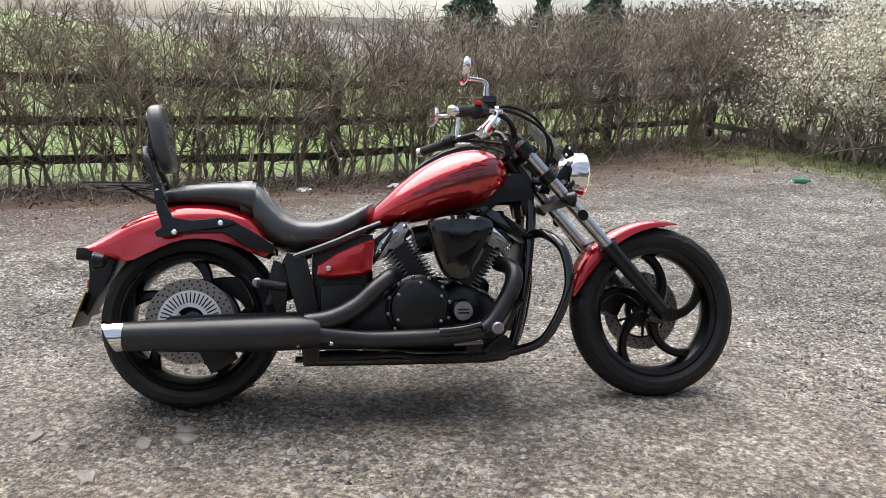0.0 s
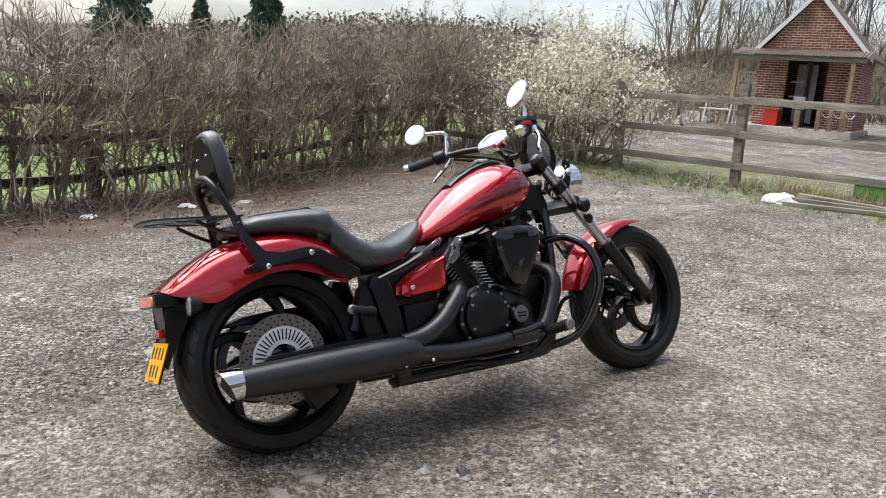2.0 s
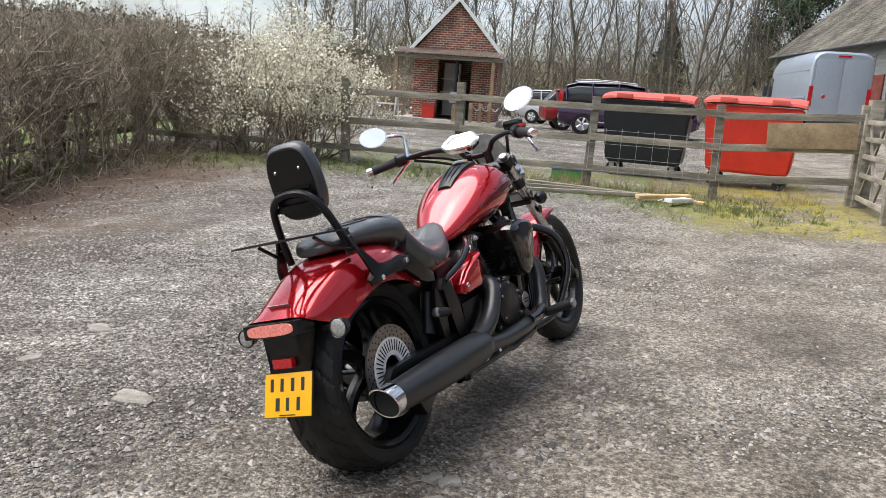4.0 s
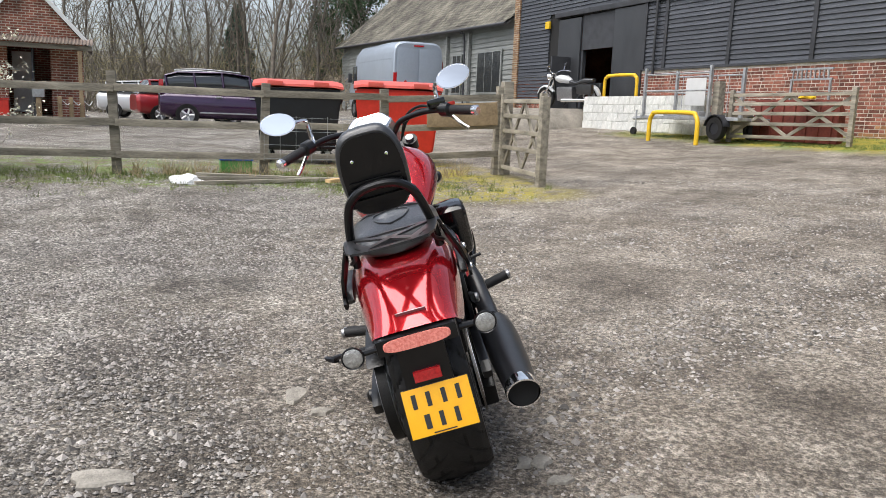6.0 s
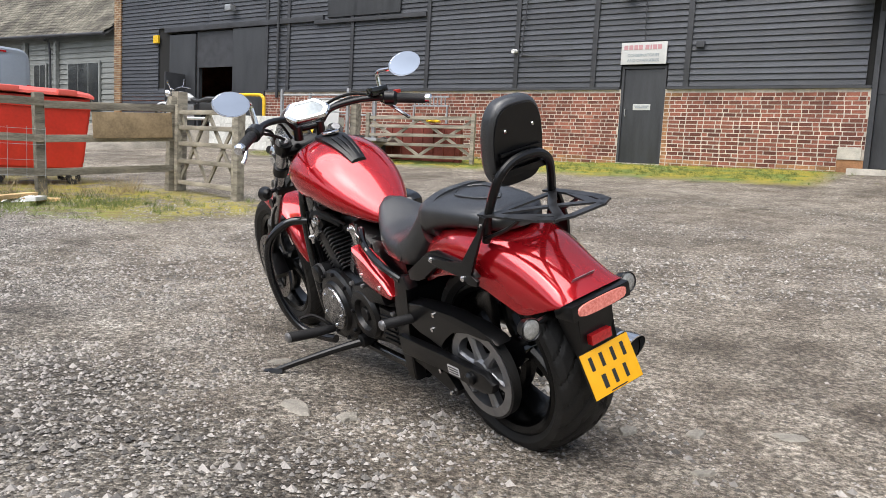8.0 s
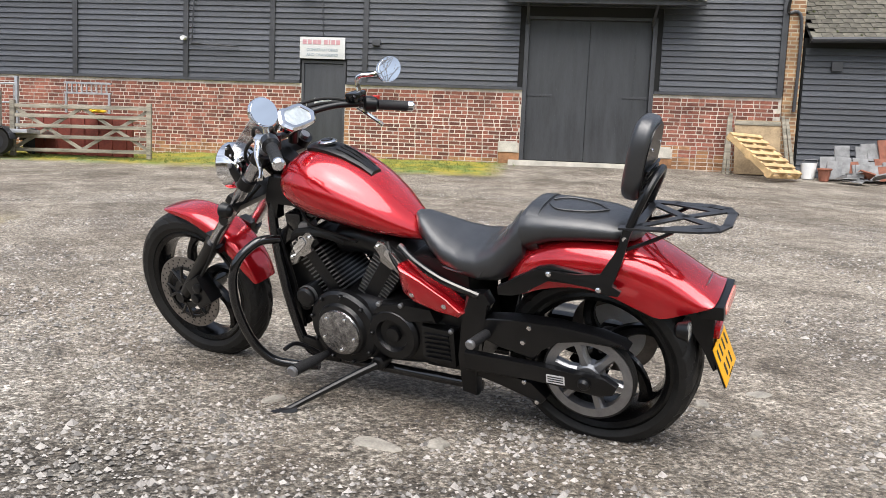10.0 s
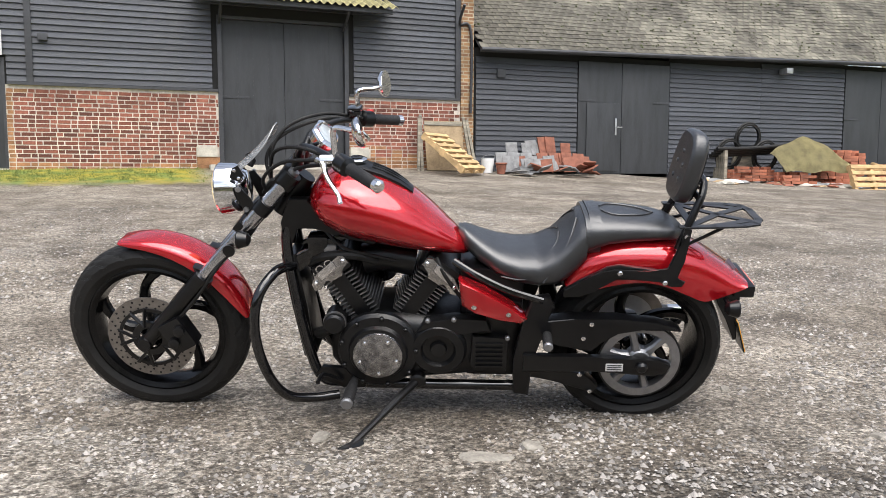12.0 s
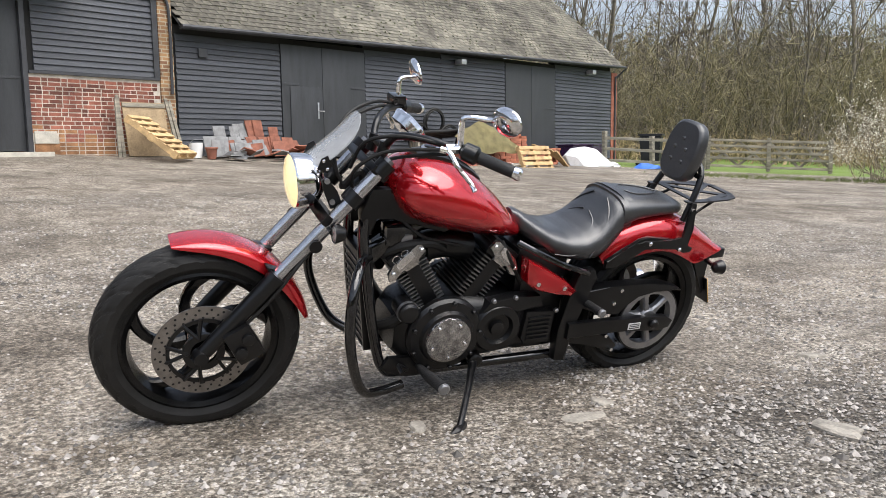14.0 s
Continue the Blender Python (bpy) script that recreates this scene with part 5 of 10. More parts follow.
def arch(tops, edges, wid, n=17, p=3.2, thick=0.004):
    """A thin shell that arches from one lower edge over the top to the other."""
    tt = curve_pts([(x, 0, z) for x, z in tops], 4)
    ee = curve_pts([(x, 0, z) for x, z in edges], 4)
    ww = np.interp(np.linspace(0, 1, len(tt)), np.linspace(0, 1, len(wid)), wid)
    rings = []
    for t, e, w in zip(tt, ee, ww):
        outer, innr = [], []
        for k in range(n):
            a = math.pi * k / (n - 1)
            c, s = math.cos(a), math.sin(a)
            cy, sz = math.copysign(abs(c) ** (2 / p), c), abs(s) ** (2 / p)
            outer.append(Vector((e.x + (t.x - e.x) * sz, cy * w, e.z + (t.z - e.z) * sz)))
            innr.append(Vector((e.x + (t.x - e.x) * sz * 0.94, cy * (w - thick), e.z + (t.z - e.z) * sz * 0.94)))
        rings.append(outer + innr[::-1])
    return loft(bmesh.new(), rings)


fender = bp("rear_fender", arch(TOPS, EDGE, FWID), M_RED, label="glossy red rear fender")
bp("badge_bar", box(-0.04, 0.04, -0.007, 0.007, 0, 0.002, 0.0, Matrix.Translation((-0.315, 0, 0.5925)) @ Matrix.Rotation(radians(90), 4, "Z") @ Matrix.Rotation(radians(52), 4, "X")), M_ALU, fender, "small silver badge")
bp("under_tray", arch([(x, z - 0.03) for x, z in TOPS[:8]], [(x, z + 0.008) for x, z in EDGE[:8]], [w - 0.012 for w in FWID[:8]]), M_SATIN, label="black inner fender")

# grey-black fender struts and the backrest brackets
for sgn in (-1, 1):
    st = plate([(0.29, 0.575), (0.235, 0.60), (0.20, 0.625), (0.15, 0.655), (0.11, 0.663), (0.0, 0.648), (-0.055, 0.636), (-0.085, 0.612), (-0.07, 0.60), (0.06, 0.612), (0.12, 0.618), (0.15, 0.60), (0.19, 0.565), (0.24, 0.548), (0.29, 0.545)],
               sgn * 0.156, sgn * 0.176, 0.005)
    s_ob = bp("fender_strut", st, M_SATIN, label="satin black fender strut")
    br = plate([(-0.122, 0.775), (-0.098, 0.78), (-0.085, 0.72), (-0.045, 0.655), (0.02, 0.648), (0.13, 0.652), (0.165, 0.643), (0.12, 0.627), (-0.02, 0.612), (-0.06, 0.592), (-0.095, 0.592), (-0.105, 0.61), (-0.075, 0.622), (-0.1, 0.68)],
               sgn * 0.178, sgn * 0.187, 0.002)
    for v in br.verts:
        if v.co.z > 0.66:
            v.co.y -= sgn * 0.05 * min(1, (v.co.z - 0.66) / 0.08)
    b_ob = bp("backrest_bracket", br, M_SATIN, label="satin black backrest bracket")
    for x, z in ((0.112, 0.642), (-0.038, 0.608)):
        bp("bolt", lathe([(0.009, -0.001), (0.009, 0.005), (0.005, 0.008)], (x, sgn * 0.187, z), seg=10) if sgn > 0 else lathe([(0.009, 0.001), (0.009, -0.005), (0.005, -0.008)], (x, -0.187, z), seg=10), M_CHROME, b_ob)
    bp("bolt", lathe([(0.008, 0), (0.008, sgn * 0.006)], (-0.105, sgn * 0.138, 0.752), seg=10), M_CHROME, b_ob)

# backrest: hoop, pad and luggage rack
bp("backrest_hoop", tube([(-0.085, 0.120, 0.70), (-0.108, 0.116, 0.77), (-0.135, 0.103, 0.835), (-0.155, 0.085, 0.88), (-0.167, 0.048, 0.908), (-0.17, 0.0, 0.915), (-0.167, -0.048, 0.908), (-0.155, -0.085, 0.88),
                          (-0.135, -0.103, 0.835), (-0.108, -0.116, 0.77), (-0.085, -0.120, 0.70)], 0.0125, 10), M_SATIN, label="black bent-tube backrest hoop")
PADM = pose(-0.118, 0, 0.95, 0, -12, 0)
bm = bmesh.new()
rings = []
for k in range(13):
    f = k / 12
    y = -0.026 + 0.052 * f
    grow = 1 - 0.10 * abs(2 * f - 1) ** 4
    ring = []
    for j in range(36):
        a = 2 * math.pi * j / 36
        c, s = math.cos(a), math.sin(a)
        hw = 0.094 - 0.008 * (s < 0) * abs(s)
        ring.append(PADM @ Vector((y, math.copysign(abs(c) ** (2 / 3.6), c) * hw * grow, math.copysign(abs(s) ** (2 / (2.2 if s > 0 else 3.4)), s) * (0.126 if s > 0 else 0.118) * grow)))
    rings.append(ring)
pad = bp("backrest_pad", loft(bm, rings), M_LEATHER, label="buttoned black leather backrest pad")
for y, z in ((0, 0.05), (-0.03, 0.01), (0.03, 0.01), (-0.03, -0.04), (0.03, -0.04)):
    bp("button", lathe([(0.009, -0.003), (0.010, 0.0), (0.006, 0.004)], PADM @ Vector((0.026, y, z)), "X", 12), M_LEATHER, pad)
bp("pad_back_panel", loft(bmesh.new(), [[PADM @ Vector((x, math.copysign(abs(math.cos(a)) ** (2 / 3.6), math.cos(a)) * 0.083, math.copysign(abs(math.sin(a)) ** (2 / (2.2 if math.sin(a) > 0 else 3.4)), math.sin(a)) * 0.108)) for a in [2 * math.pi * k / 40 for k in range(40)]] for x in (-0.0265, -0.030)]), M_SATIN, pad, "matt black back panel")
for y, z in ((-0.047, 0.045), (0.047, 0.045), (-0.047, -0.07), (0.047, -0.07)):
    bp("bolt", lathe([(0.005, 0.0), (0.005, -0.004), (0.003, -0.006)], PADM @ Vector((-0.030, y, z)), "X", 10), M_CHROME, pad)
bp("crossbar", box(-0.043, -0.033, -0.10, 0.10, -0.08, -0.06, 0.003, PADM), M_SATIN, pad)
for z in (-0.045, -0.03, -0.015):
    bp("slat", box(-0.041, -0.034, -0.07, 0.07, z - 0.004, z + 0.004, 0.001, PADM), M_SATIN, pad)
def strap(a, c, w=0.016, th=0.005, bm=None):
    """A flat bar in the rack's plane from a to c."""
    a, c = Vector((a[0], a[1], 0.779)), Vector((c[0], c[1], 0.7795))
    d = c - a
    m_ = Matrix.Translation(a) @ Matrix.Rotation(math.atan2(d.y, d.x), 4, "Z")
    return add_box(bm or bmesh.new(), -w * 0.3, d.length + w * 0.3, -w / 2, w / 2, -th / 2, th / 2, 0, m_)


loop = [(-0.09, 0.118), (-0.20, 0.114), (-0.30, 0.104), (-0.345, 0.088), (-0.365, 0.05), (-0.365, -0.05), (-0.345, -0.088), (-0.30, -0.104), (-0.20, -0.114), (-0.09, -0.118)]
bm = bmesh.new()
for a, c in zip(loop, loop[1:]):
    strap(a, c, 0.026, 0.006, bm)
rack = bp("luggage_rack", bm, M_RACK, label="flat black plate luggage rack")
for a, c in (((-0.12, 0.11), (-0.24, 0.0)), ((-0.12, -0.11), (-0.24, 0.0)), ((-0.24, 0.0), (-0.345, 0.07)), ((-0.24, 0.0), (-0.345, -0.07)), ((-0.13, 0.11), (-0.13, -0.11)), ((-0.2, 0.108), (-0.33, 0.06)), ((-0.2, -0.108), (-0.33, -0.06))):
    bp("rack_bar", strap(a, c, 0.024, 0.0052), M_RACK, rack)
for sgn in (-1, 1):
    bp("rack_stay", tube([(-0.10, sgn * 0.132, 0.715), (-0.17, sgn * 0.11, 0.74), (-0.23, sgn * 0.108, 0.772)], 0.006, 6), M_SATIN, rack)

# ---- tail ----
tail = bp("tail_housing", box(-0.373, -0.30, -0.105, 0.105, 0.512, 0.556, 0.012), M_SATIN, label="satin black tail housing")
bp("tail_lamp", loft(bmesh.new(), [oval(x, w, 0.552, 0.518, 24, 3.5) for x, w in ((-0.366, 0.086), (-0.3745, 0.087), (-0.377, 0.083))]), M_TAIL, tail, "long red tail lamp")
hang = bp("plate_hanger", plate([(-0.24, 0.53), (-0.345, 0.52), (-0.332, 0.43), (-0.352, 0.33), (-0.34, 0.32), (-0.305, 0.40), (-0.27, 0.46)], -0.062, 0.062, 0.006), M_SATIN, label="black number plate hanger")
bp("reflector", box(-0.352, -0.332, -0.036, 0.036, 0.418, 0.446, 0.003), M_REFLECTOR, hang, "red rear reflector")
PLM = Matrix(((0, 0, -1, -0.361), (-1, 0, 0, -0.008), (0, 1, 0, 0.344), (0, 0, 0, 1))) @ Matrix.Rotation(radians(-19), 4, "X")
npl = bp("number_plate", box(-0.088, 0.088, -0.062, 0.062, -0.0005, 0.002, 0.0005, PLM), M_PLATE, hang, "yellow rear number plate")
bp("plate_backing", box(-0.0895, 0.0895, -0.0635, 0.0635, -0.006, -0.0008, 0.001, PLM), M_SATIN, npl, "black plastic plate backing")
for x0, x1, y0, y1 in ((-0.066, -0.054, 0.01, 0.047), (-0.028, -0.016, 0.01, 0.047), (0.012, 0.024, 0.01, 0.047), (0.05, 0.062, 0.01, 0.047), (-0.045, -0.03, -0.045, -0.008), (-0.006, 0.006, -0.045, -0.008), (0.034, 0.046, -0.045, -0.008)):
    bp("plate_bar", box(x0, x1, y0, y1, 0.0024, 0.003, 0, PLM), M_PLATE_INK, npl, "dark bar on the plate")
bp("plate_bar", box(-0.03, 0.03, -0.0585, -0.0555, 0.0024, 0.003, 0, PLM), M_PLATE_INK, npl)


def indicator(x, y, z, back, y_in):
    sg = 1 if y > 0 else -1
    stalk = bp("indicator_stalk", tube([(x + 0.012, y_in, z + 0.002), (x + 0.012, y - sg * 0.012, z)], 0.009, 8, 1), M_SATIN, label="black indicator stalk")
    d = -1 if back else 1
    bp("indicator_body", lathe([(0.008, -d * 0.034), (0.022, -d * 0.024), (0.029, 0.0), (0.031, d * 0.006), (0.0295, d * 0.010), (0.027, d * 0.0075)], (x, y, z), "X", 24), M_SATIN, stalk, "black round indicator body")
    bp("indicator_lens", lathe([(0.0268, d * 0.0070), (0.022, d * 0.0100), (0.012, d * 0.0115)], (x, y, z), "X", 24), M_CLEAR, stalk, "clear indicator lens")


for sgn in (-1, 1):
    indicator(-0.285, sgn * 0.178, 0.508, True, sgn * 0.11)
    indicator(1.36, sgn * 0.185, 0.755, False, sgn * 0.10)

# ---- exhausts on the right ----
ex = bp("silencer", tube([(-0.19, -0.232, 0.262), (-0.08, -0.232, 0.263), (0.08, -0.232, 0.265), (0.3, -0.232, 0.27), (0.40, -0.23, 0.272), (0.45, -0.228, 0.272)], [0.0455, 0.051, 0.0575, 0.060, 0.057, 0.045], 28), M_EXHAUST, label="long matt black silencer")
tip = bmesh.new()
for ro, yo in ((0.048, 0),):
    rings = []
    for f, r in ((0.0, 0.0485), (0.3, 0.050), (1.0, 0.050), (1.0, 0.046), (0.2, 0.044)):
        ring = []
        for k in range(32):
            a = 2 * math.pi * k / 32
            z = math.sin(a)
            x = -0.178 - f * (0.022 + 0.024 * (1 + z))
            ring.append((x, -0.232 + r * math.cos(a), 0.262 + r * z))
        rings.append(ring)
    loft(tip, rings)
bp("silencer_tip", tip, M_CHROME, ex, "slash-cut chrome silencer tip")
bp("silencer_bore", lathe([(0.043, -0.205), (0.043, -0.19), (0.01, -0.185)], (0, -0.232, 0.262), "X", 24), M_DARK, ex)
bp("front_header", tube([(0.42, -0.228, 0.268), (0.60, -0.225, 0.25), (0.78, -0.225, 0.252), (0.92, -0.224, 0.263), (1.03, -0.22, 0.285), (1.10, -0.205, 0.37), (1.14, -0.188, 0.45), (1.14, -0.15, 0.50), (1.105, -0.08, 0.52)], [0.036, 0.03, 0.03, 0.03, 0.031, 0.032, 0.033, 0.031, 0.028], 20), M_EXHAUST, label="matt black front exhaust header")
bp("rear_header", tube([(0.40, -0.226, 0.305), (0.49, -0.222, 0.318), (0.575, -0.216, 0.36), (0.64, -0.207, 0.42), (0.685, -0.185, 0.458), (0.71, -0.145, 0.47), (0.72, -0.10, 0.47)], [0.03, 0.034, 0.033, 0.031, 0.03, 0.028, 0.026], 20), M_EXHAUST, label="matt black rear exhaust header")
bp("heat_shield", add_tube(bmesh.new(), [(0.86, -0.242, 0.272), (0.94, -0.242, 0.278), (1.01, -0.238, 0.295)], [0.02, 0.023, 0.02], 12, 4), M_BLACK, label="black exhaust heat shield")
for x, z in ((0.38, 0.232), (0.49, 0.236)):
    bp("bolt", lathe([(0.007, 0.0), (0.007, -0.008), (0.004, -0.011)], (x, -0.262, z), seg=10), M_CHROME, ex)

# ---- engine ----
case = bmesh.new()
loft(case, [oval(x, w, zt, zb, 24, 4) for x, w, zt, zb in ((0.50, 0.12, 0.40, 0.22), (0.56, 0.14, 0.43, 0.20), (0.70, 0.15, 0.44, 0.19), (0.84, 0.155, 0.46, 0.18), (0.97, 0.15, 0.45, 0.18), (1.06, 0.13, 0.42, 0.2), (1.10, 0.10, 0.38, 0.24))])
eng = bp("engine_block", case, M_ENGINE, label="black V-twin crankcase")
bp("gearbox", box(0.42, 0.62, -0.12, 0.12, 0.2, 0.5, 0.03), M_ENGINE, label="black gearbox casting")


def cylinder(base, top, name):
    b, t = Vector(base), Vector(top)
    d = (t - b).normalized()
    side = Vector((d.z, 0, -d.x))
    ln = (t - b).length
    M = Matrix((( side.x, 0, d.x, b.x), (0, 1, 0, 0), (side.z, 0, d.z, b.z), (0, 0, 0, 1)))
    cyl = bp("cylinder", box(-0.043, 0.043, -0.085, 0.085, -0.03, ln, 0.02, M), M_ENGINE, label="black finned cylinder")
    n = 12
    for k in range(n):
        z = 0.012 + k * (ln - 0.02) / n
        g = 1 + 0.16 * k / n
        fin = bp("fin", box(-0.054 * g, 0.054 * g, -0.108, 0.108, z, z + 0.0052, 0.002, M), M_FIN, cyl)
    head = bp("cylinder_head", box(-0.068, 0.068, -0.114, 0.114, ln - 0.008, ln + 0.034, 0.012, M), M_ENGINE, label="black cylinder head")
    bp("rocker_cover", box(-0.066, 0.066, -0.112, 0.112, ln + 0.026, ln + 0.056, 0.014, M), M_ENGINE, head, "black rocker cover")
    o = -1 if name == "rear" else 1
    for sy in (-1, 1):
        bm = bmesh.new()
        add_plate(bm, [(q * o, ln + w) for q, w in ((0.094, -0.016), (0.088, 0.012), (0.05, 0.036), (-0.05, 0.052), (-0.066, 0.044), (-0.068, 0.012), (-0.032, 0.006), (-0.026, -0.016), (0.028, -0.016), (0.034, 0.002), (0.07, -0.022))], sy * 0.110, sy * 0.124, 0.004)
        bmesh.ops.transform(bm, matrix=M, verts=bm.verts)
        rp = bp("rocker_plate", bm, M_HEADCOVER, head, "polished dark rocker side plate")
        bm = bmesh.new()
        add_plate(bm, [(q * o, ln + w) for q, w in ((0.046, 0.006), (0.05, 0.026), (0.042, 0.036), (-0.018, 0.048), (-0.026, 0.042), (-0.024, 0.022), (-0.012, 0.016))], sy * 0.1242, sy * 0.129, 0.004)
        bmesh.ops.transform(bm, matrix=M, verts=bm.verts)
        bp("rocker_trim", bm, M_CHROME, rp, "bright chrome trim block")
    cyl_mid = box(-0.026, 0.026, -0.1095, 0.1095, 0.02, ln - 0.01, 0.004, M)
    bp("cylinder_web", cyl_mid, M_ENGINE, cyl)
    for sx in (-0.056, 0.056):
        for sy in (-1, 1):
            bp("bolt", lathe([(0.008, 0), (0.008, sy * 0.008), (0.005, sy * 0.011)], M @ Vector((sx if sx * o < 0 else sx * 1.25, sy * 0.124, ln + (0.03 if sx * o < 0 else 0.008))), seg=10), M_CHROME, head)
    return cyl


cylinder((0.838, 0, 0.425), (0.722, 0, 0.59), "rear")
cylinder((0.962, 0, 0.425), (1.07, 0, 0.60), "front")
# right: clutch cover, air cleaner
cl = bp("clutch_cover", lathe([(0.118, 0.0), (0.118, -0.02), (0.11, -0.028), (0.104, -0.03), (0.098, -0.045), (0.085, -0.052), (0.03, -0.055)], (0.798, -0.15, 0.355), seg=48), M_ENGINE, label="round black clutch cover")
for k in range(12):
    a = 2 * math.pi * k / 12 + 0.2
    bp("bolt", lathe([(0.007, 0), (0.007, -0.008), (0.004, -0.010)], (0.798 + 0.112 * math.cos(a), -0.172, 0.355 + 0.112 * math.sin(a)), seg=8), M_ALU, cl)
for k in range(6):
    a = 2 * math.pi * k / 6 + 0.5
    bp("bolt", lathe([(0.006, 0), (0.006, -0.006), (0.003, -0.008)], (0.798 + 0.088 * math.cos(a), -0.202, 0.355 + 0.088 * math.sin(a)), seg=8), M_ALU, cl)
pc = bp("pickup_cover", lathe([(0.044, 0.0), (0.044, -0.03), (0.038, -0.04), (0.036, -0.043), (0.02, -0.045)], (0.955, -0.15, 0.345), seg=32), M_ENGINE, label="small round engine cover")
bp("cover_badge", lathe([(0.034, 0.0), (0.033, -0.004), (0.01, -0.006)], (0.955, -0.195, 0.345), seg=28), M_ALU, pc, "silver cover badge")
for z in (0.338, 0.35):
    bp("badge_bar", box(0.935, 0.975, -0.2035, -0.2005, z - 0.003, z + 0.003), M_ENGINE, pc)
bm = bmesh.new()
airp = [(0.822, 0.655), (0.85, 0.675), (0.94, 0.688), (1.03, 0.678), (1.055, 0.655), (1.05, 0.615), (1.015, 0.545), (0.975, 0.475), (0.945, 0.452), (0.905, 0.458), (0.87, 0.495), (0.835, 0.585)]
rings = []
cx, cz = 0.94, 0.585
for y, k in ((-0.12, 0.92), (-0.19, 1.0), (-0.225, 1.0), (-0.245, 0.95), (-0.256, 0.82), (-0.26, 0.5)):
    rings.append([(cx + (p.x - cx) * k, y, cz + (p.z - cz) * k) for p in curve_pts([(x, 0, z) for x, z in airp + airp[:1]], 4)[:-1]])
bp("air_cleaner", loft(bm, rings), M_BLACK, label="gloss black air cleaner cover")
bp("gearbox_cover", plate([(0.45, 0.43), (0.60, 0.44), (0.58, 0.34), (0.56, 0.31), (0.455, 0.30)], -0.172, -0.12, 0.01), M_SATIN, label="black gearbox side cover")
# left: alternator cover with chrome plate, drive cover, grille
al = bp("alternator_cover", lathe([(0.145, 0.0), (0.145, 0.02), (0.135, 0.032), (0.105, 0.036), (0.098, 0.05), (0.09, 0.052)], (0.925, 0.135, 0.325), seg=48), M_ENGINE, label="round black alternator cover")
bp("chrome_plate", lathe([(0.088, 0.0), (0.086, 0.008), (0.06, 0.013), (0.02, 0.015)], (0.925, 0.187, 0.322), seg=40), M_EMBOSS, al, "embossed chrome engine plate")
for k in range(9):
    a = 2 * math.pi * k / 9 + 0.3
    bp("bolt", lathe([(0.008, 0), (0.008, 0.012), (0.005, 0.015)], (0.925 + 0.132 * math.cos(a), 0.165, 0.325 + 0.132 * math.sin(a)), seg=8), M_ENGINE, al)
for k in range(5):
    a = 2 * math.pi * k / 5 + 0.9
    bp("bolt", lathe([(0.007, 0), (0.007, 0.006), (0.004, 0.008)], (0.925 + 0.068 * math.cos(a), 0.196, 0.322 + 0.068 * math.sin(a)), seg=8), M_CHROME, al)
dc = bp("drive_cover", lathe([(0.10, -0.02), (0.10, 0.02), (0.09, 0.034), (0.062, 0.036), (0.054, 0.018), (0.03, 0.016), (0.026, 0.03), (0.01, 0.032)], (0.715, 0.135, 0.33), seg=40), M_ENGINE, label="black drive cover")
bp("cover_bridge", plate([(0.79, 0.40), (0.76, 0.44), (0.66, 0.455), (0.55, 0.45), (0.53, 0.40), (0.63, 0.395)], 0.11, 0.165, 0.012), M_ENGINE, dc)
gr = bp("side_grille", plate([(0.47, 0.375), (0.595, 0.385), (0.605, 0.27), (0.585, 0.245), (0.475, 0.24)], 0.11, 0.16, 0.012), M_ENGINE, label="black ribbed side cover")
for k in range(6):
    z = 0.262 + k * 0.018
    bp("rib", box(0.49, 0.585, 0.1585, 0.168, z, z + 0.008, 0.003), M_SATIN, gr)
for x, z in ((0.66, 0.455), (0.75, 0.45), (0.475, 0.385)):
    bp("bolt", lathe([(0.009, 0), (0.009, 0.012), (0.005, 0.015)], (x, 0.163, z), seg=8), M_ALU, gr)
# intake and clutter between the cylinders
bp("throttle_body", tube([(0.80, 0, 0.60), (0.90, 0, 0.62), (0.98, 0, 0.61)], 0.055, 14), M_ENGINE, label="black throttle body")
bp("coolant_hose", tube([(1.16, 0.07, 0.62), (1.10, 0.10, 0.66), (1.0, 0.10, 0.665), (0.93, 0.07, 0.63)], 0.017, 10), M_RUBBER, label="black coolant hose")
bp("coolant_hose", tube([(1.15, 0.08, 0.35), (1.10, 0.12, 0.39), (1.06, 0.10, 0.45)], 0.02, 10), M_RUBBER, label="black coolant hose")
bp("thermostat", box(1.06, 1.12, 0.04, 0.1, 0.64, 0.70, 0.015), M_ALU, label="small grey thermostat housing")
for sgn in (-1, 1):
    bp("cable", tube([(1.12, sgn * 0.06, 0.76), (1.04, sgn * 0.11, 0.70), (0.96, sgn * 0.10, 0.67), (0.86, sgn * 0.09, 0.64)], 0.006, 6), M_RUBBER, label="black cable")
    bp("cable", tube([(0.72, sgn * 0.11, 0.66), (0.69, sgn * 0.13, 0.60), (0.64, sgn * 0.12, 0.52), (0.60, sgn * 0.10, 0.46)], 0.007, 6), M_RUBBER, label="black cable")
flt = bp("oil_filter", lathe([(0.020, -0.055), (0.036, -0.05), (0.038, 0.0), (0.038, 0.035), (0.03, 0.042), (0.012, 0.044)], (1.075, 0.13, 0.43), seg=28), M_ENGINE, label="black oil filter canister")
bp("filter_ring", annulus((1.075, 0.13, 0.43), 0.0385, 0.0405, 0.012, 0.024, 28), M_ALU, flt, "bright filter band")
bp("ignition_coil", box(1.09, 1.16, 0.03, 0.10, 0.66, 0.73, 0.014), M_BLACK, label="black ignition coil")
for k in range(3):
    bp("clamp", annulus((1.06 + 0.03 * k, 0.0, 0.655 - 0.02 * k), 0.012, 0.016, 0.098, 0.112, 16), M_CHROME, flt)
